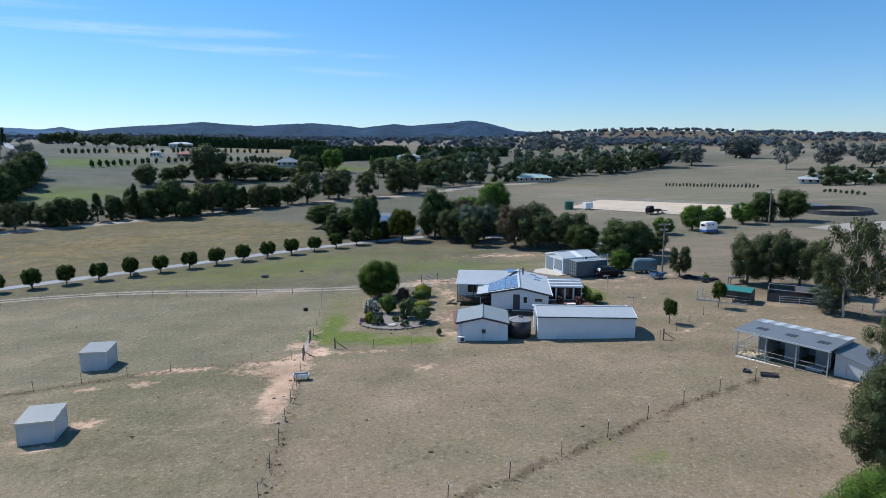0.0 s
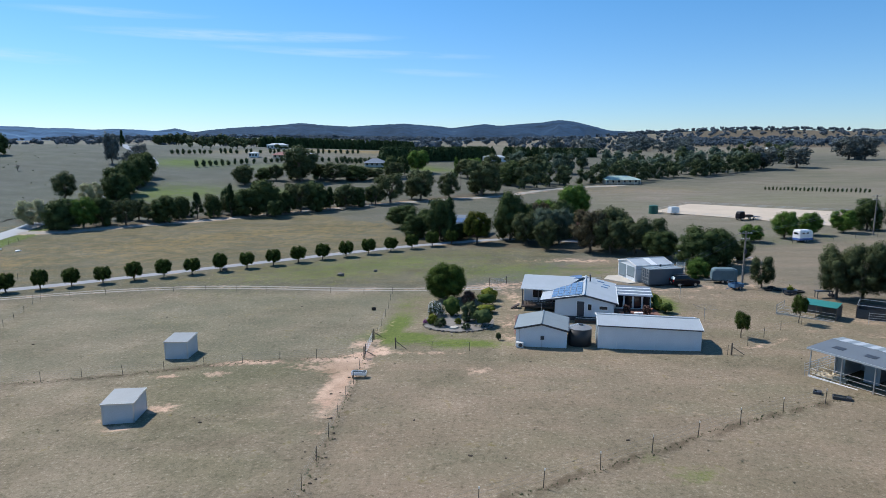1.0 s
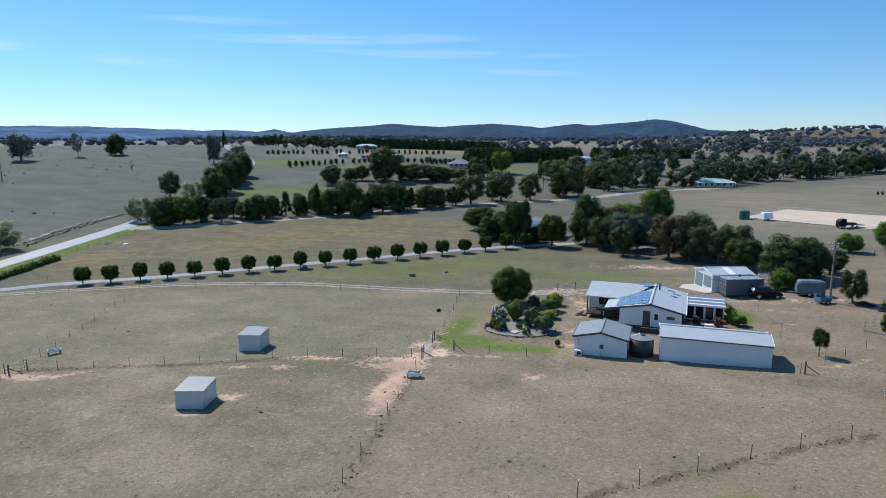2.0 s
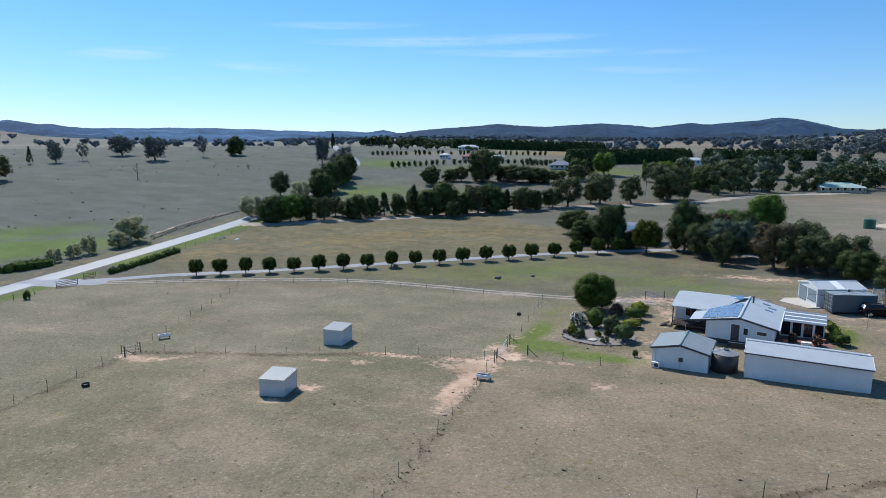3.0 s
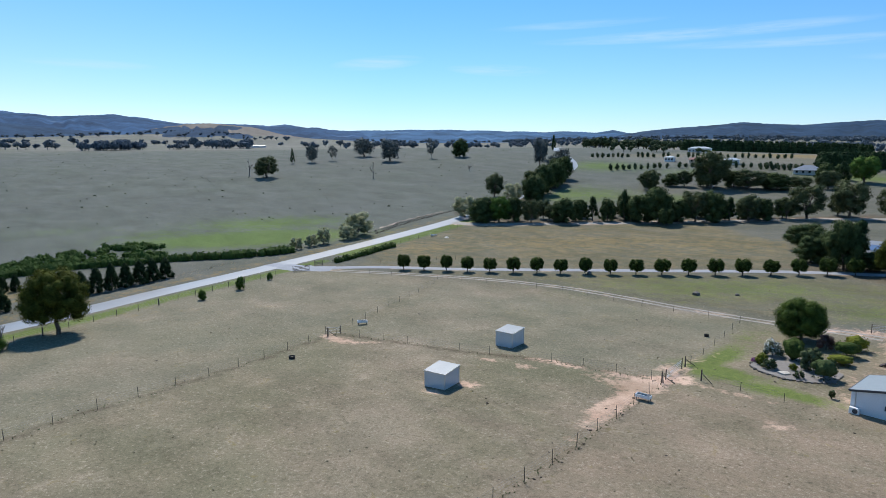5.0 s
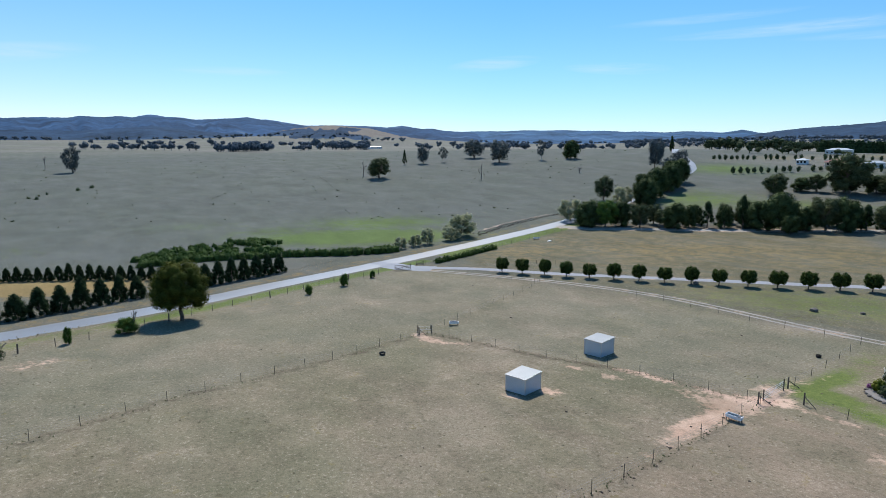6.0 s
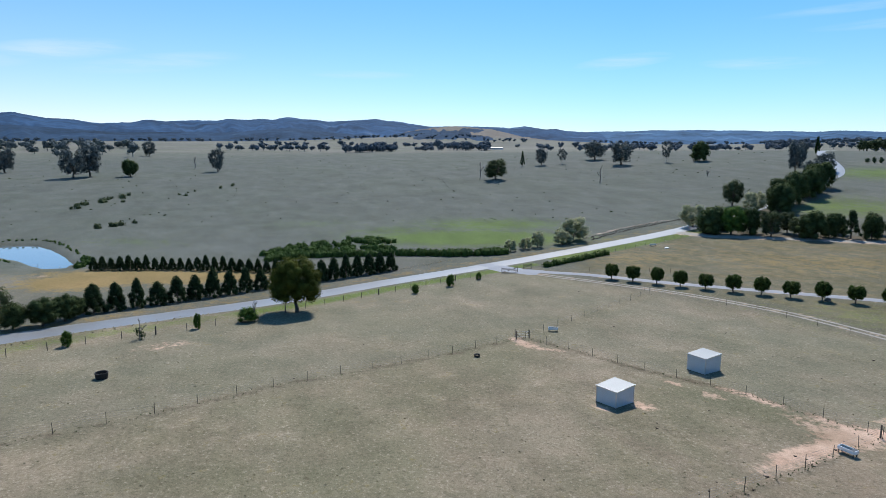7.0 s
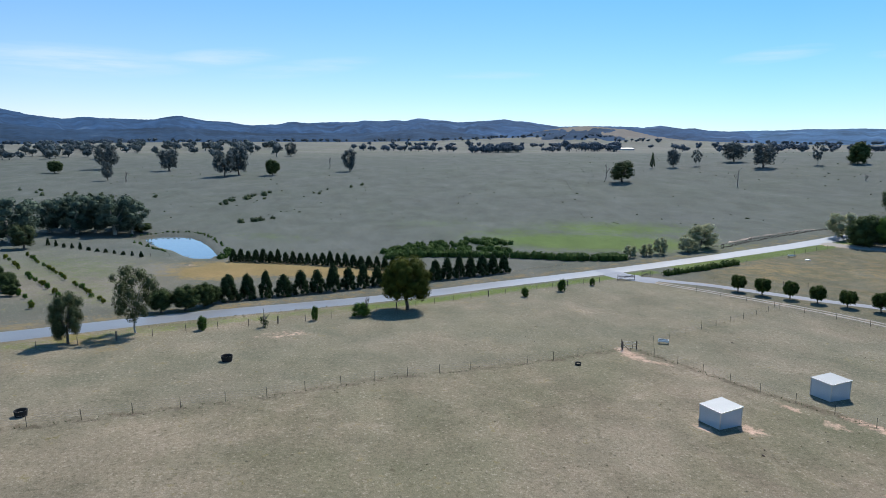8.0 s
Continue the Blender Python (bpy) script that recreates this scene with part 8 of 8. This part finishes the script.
RANGE_WEST = [(52.5, 1.0), (53.5, 1.3), (56.0, 1.46), (57.1, 1.66), (57.9, 1.6), (58.7, 1.75), (59.8, 1.9), (61.0, 1.74), (62.5, 1.84), (65.5, 1.92), (67.2, 1.9), (68.3, 1.88), (69.9, 2.12), (71.2, 2.34), (72.3, 2.4), (73.2, 2.57), (74.3, 2.47), (76.0, 2.37), (77.5, 2.3), (78.6, 2.47), (79.7, 2.49), (80.8, 2.69), (81.5, 2.56), (82.2, 2.4), (83.1, 2.51), (84.3, 2.38), (85.9, 2.46), (86.7, 2.29), (88.8, 2.3), (91.0, 2.17), (92.2, 2.32), (93.3, 2.06), (95.9, 1.95), (97.6, 2.23), (99.3, 2.28), (101.5, 2.69), (102.7, 2.5), (103.4, 2.31), (107.3, 2.37), (108.3, 2.46), (109.8, 2.25), (111.9, 2.5), (113.8, 2.93), (118, 3.2), (135, 2.6), (170, 1.8)]
RANGE_LINK = [(27, 1.0), (29.4, 1.1), (30.6, 1.38), (31.2, 1.3), (32.1, 1.14), (33.4, 1.24), (35.2, 1.29), (36.7, 1.2), (38.5, 1.31), (39.9, 1.28), (41.3, 1.38), (43.6, 1.4), (45.4, 1.48), (46.7, 1.43), (48.5, 1.48), (50.4, 1.4), (53.0, 1.4), (58.0, 1.2)]


def mountain_material(name, near, far_):
    """Forested slopes with paler clearings; emission paints the haze of kilometres of air."""
    m = material(name, near, 0.95, 0, 0.3, 0.004, 0.03, spec=0.05)
    n, l = m.node_tree.nodes, m.node_tree.links
    b = n["Principled BSDF"]
    co = n.new("ShaderNodeTexCoord")
    folds, crowns = n.new("ShaderNodeTexNoise"), n.new("ShaderNodeTexNoise")
    folds.inputs["Scale"].default_value, folds.inputs["Detail"].default_value = 0.005, 4
    crowns.inputs["Scale"].default_value, crowns.inputs["Detail"].default_value, crowns.inputs["Roughness"].default_value = 0.03, 4, 0.7
    add = n.new("ShaderNodeMath")
    add.operation = "MULTIPLY_ADD"
    add.inputs[1].default_value = 0.6
    mix, glade, ramp = n.new("ShaderNodeMix"), n.new("ShaderNodeMix"), n.new("ShaderNodeMapRange")
    mix.data_type = glade.data_type = "RGBA"
    # noise darkens and lightens the glow in place of shaded folds
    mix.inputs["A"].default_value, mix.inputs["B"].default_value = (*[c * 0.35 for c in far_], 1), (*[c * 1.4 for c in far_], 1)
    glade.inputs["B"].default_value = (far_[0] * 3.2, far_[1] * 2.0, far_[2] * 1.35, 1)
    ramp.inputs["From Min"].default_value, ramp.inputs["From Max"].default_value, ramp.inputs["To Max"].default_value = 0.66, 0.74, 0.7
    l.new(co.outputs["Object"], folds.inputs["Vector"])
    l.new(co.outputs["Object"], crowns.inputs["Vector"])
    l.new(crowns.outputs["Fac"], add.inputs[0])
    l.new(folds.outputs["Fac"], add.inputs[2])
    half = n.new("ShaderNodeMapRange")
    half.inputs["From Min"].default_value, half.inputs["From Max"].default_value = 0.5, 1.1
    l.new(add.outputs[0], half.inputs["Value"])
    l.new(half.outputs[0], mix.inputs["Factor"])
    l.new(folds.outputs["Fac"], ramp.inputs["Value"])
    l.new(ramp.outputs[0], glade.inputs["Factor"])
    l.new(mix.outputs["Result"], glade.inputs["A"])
    # the slopes glow blue as a stand-in for distance haze
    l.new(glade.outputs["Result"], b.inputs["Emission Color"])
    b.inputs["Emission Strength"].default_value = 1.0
    return m


def mountains(name, profile, r0, r1, mat, label, seed, rough=1.0):
    azs = np.arange(profile[0][0], profile[-1][0], 0.14)
    knots = np.array(profile)
    el = np.interp(azs, knots[:, 0], knots[:, 1])
    el = np.convolve(np.pad(el, 2, "edge"), np.array([1, 2, 3, 2, 1]) / 9.0, "valid")
    s = Shape()
    steps = 9
    for a, e in zip(azs, el):
        top = math.tan(radians(e)) * r1 + rough * (noise.noise(Vector((a * 2.1, 0, seed))) * 2.5 + noise.noise(Vector((a * 6.0, 0, seed))) * 2.0)
        for j in range(steps):
            u = j / (steps - 1)
            w = noise.noise(Vector((a * 0.5, u * 2.5, seed))) * 0.34 + noise.noise(Vector((a * 1.7, u * 4.0, seed + 5))) * 0.16
            r = r0 + (r1 - r0) * u
            s.v.append((-r * math.sin(radians(a)), r * math.cos(radians(a)), 25 + top * min(1.0, max(-0.2, u ** 0.75 + w * u * (1 - u) * 2.2)) * (1.0 if u == 1 else 0.985) - 8 * (1 - u)))
    n = len(azs)
    s.f = [(i * steps + j, i * steps + j + 1, (i + 1) * steps + j + 1, (i + 1) * steps + j) for i in range(n - 1) for j in range(steps - 1)]
    tagged(new(name, s.mesh(name, mat, True)), label, "mountains", kind="structure")


M["range_far"] = mountain_material("forested range with haze glow", (0.006, 0.009, 0.013), (0.036, 0.095, 0.225))
M["range_near"] = mountain_material("forested foothill with haze glow", (0.008, 0.012, 0.014), (0.026, 0.064, 0.145))
M["range_pale"] = mountain_material("distant range paled by haze glow", (0.006, 0.009, 0.013), (0.06, 0.15, 0.32))
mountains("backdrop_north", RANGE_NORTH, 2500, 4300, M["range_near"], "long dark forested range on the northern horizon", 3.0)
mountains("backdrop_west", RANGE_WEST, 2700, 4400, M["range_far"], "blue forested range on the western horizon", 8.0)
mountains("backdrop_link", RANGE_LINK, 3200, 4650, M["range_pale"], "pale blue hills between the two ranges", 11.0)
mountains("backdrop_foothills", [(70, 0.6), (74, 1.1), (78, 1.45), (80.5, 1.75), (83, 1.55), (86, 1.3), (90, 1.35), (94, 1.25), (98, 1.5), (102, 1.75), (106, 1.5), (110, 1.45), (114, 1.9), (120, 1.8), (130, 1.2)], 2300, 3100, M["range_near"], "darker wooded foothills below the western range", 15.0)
M["hill_pasture"] = material("far tan hill pasture", (0.19, 0.172, 0.148), 0.95, vary=0.2, scale=0.01, fine=0.06, spec=0.05)
mountains("backdrop_hill", [(53, 0.1), (56, 0.45), (58, 0.75), (60, 1.05), (61, 1.3), (62.3, 1.62), (64, 1.8), (66, 1.95), (68, 1.8), (70, 1.5), (72, 1.0), (75, 0.3)], 1800, 2450, M["hill_pasture"], "tan grazing hill below the western range", 21.0)
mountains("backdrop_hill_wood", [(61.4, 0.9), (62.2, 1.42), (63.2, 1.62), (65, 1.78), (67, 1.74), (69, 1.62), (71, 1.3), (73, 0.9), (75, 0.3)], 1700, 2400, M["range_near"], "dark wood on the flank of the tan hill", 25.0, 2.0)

# ---- small relief of the paddocks ----
def strewn(n, lo, hi, seed):
    rng = np.random.default_rng(seed)
    return np.stack([rng.uniform(lo[0], hi[0], n), rng.uniform(lo[1], hi[1], n)], 1)


clods = Shape()
rng = np.random.default_rng(21)
for i, (x, y) in enumerate(np.concatenate([strewn(230, (-95, 8), (40, 128), 22), np.array(FENCE_NEAR * 5) + rng.normal(size=(len(FENCE_NEAR) * 5, 2)) * 0.9])):
    if i < 230 and noise.noise(Vector((x / 11, y / 11, 2))) < 0.06:
        continue
    r = rng.uniform(0.04, 0.09) if i % 5 else rng.uniform(0.1, 0.17)
    clods.add((ICO_V * (r * (1 + rng.uniform(-0.3, 0.3, (len(ICO_V), 1)))) * (1.3, 1, 0.45) + (x, y, float(height(x, y)) + 0.03)).tolist(), ICO_F.tolist())
tagged(new("manure_clods", clods.mesh("manure_clods", M["manure"])), "dark dried manure clods strewn over the paddocks", "manure", kind="stuff")
tufts = Shape()
P = strewn(4500, (-100, -10), (48, 130), 23)
tv, tf = [], []
for i, (x, y) in enumerate(P):
    if noise.noise(Vector((x / 9, y / 9, 5))) < rng.uniform(-0.35, 0.35):
        continue
    z = float(height(x, y))
    s = rng.uniform(0.03, 0.085)
    a = rng.uniform(0, 6.283)
    for b in (a, a + 1.6):
        k = len(tv)
        dx, dy = math.cos(b) * s, math.sin(b) * s
        tv += [(x - dx, y - dy, z - 0.02), (x + dx, y + dy, z - 0.02), (x + dx * 1.3 + rng.uniform(-0.05, 0.05), y + dy * 1.3, z + s * 0.8), (x - dx * 1.2, y - dy * 1.2 + rng.uniform(-0.05, 0.05), z + s)]
        tf.append((k, k + 1, k + 2, k + 3))
tufts.v, tufts.f = tv, tf
tagged(new("grass_tufts", tufts.mesh("grass_tufts", M["dry_weed"])), "short dry grass tufts over the paddocks", "grass", kind="stuff")
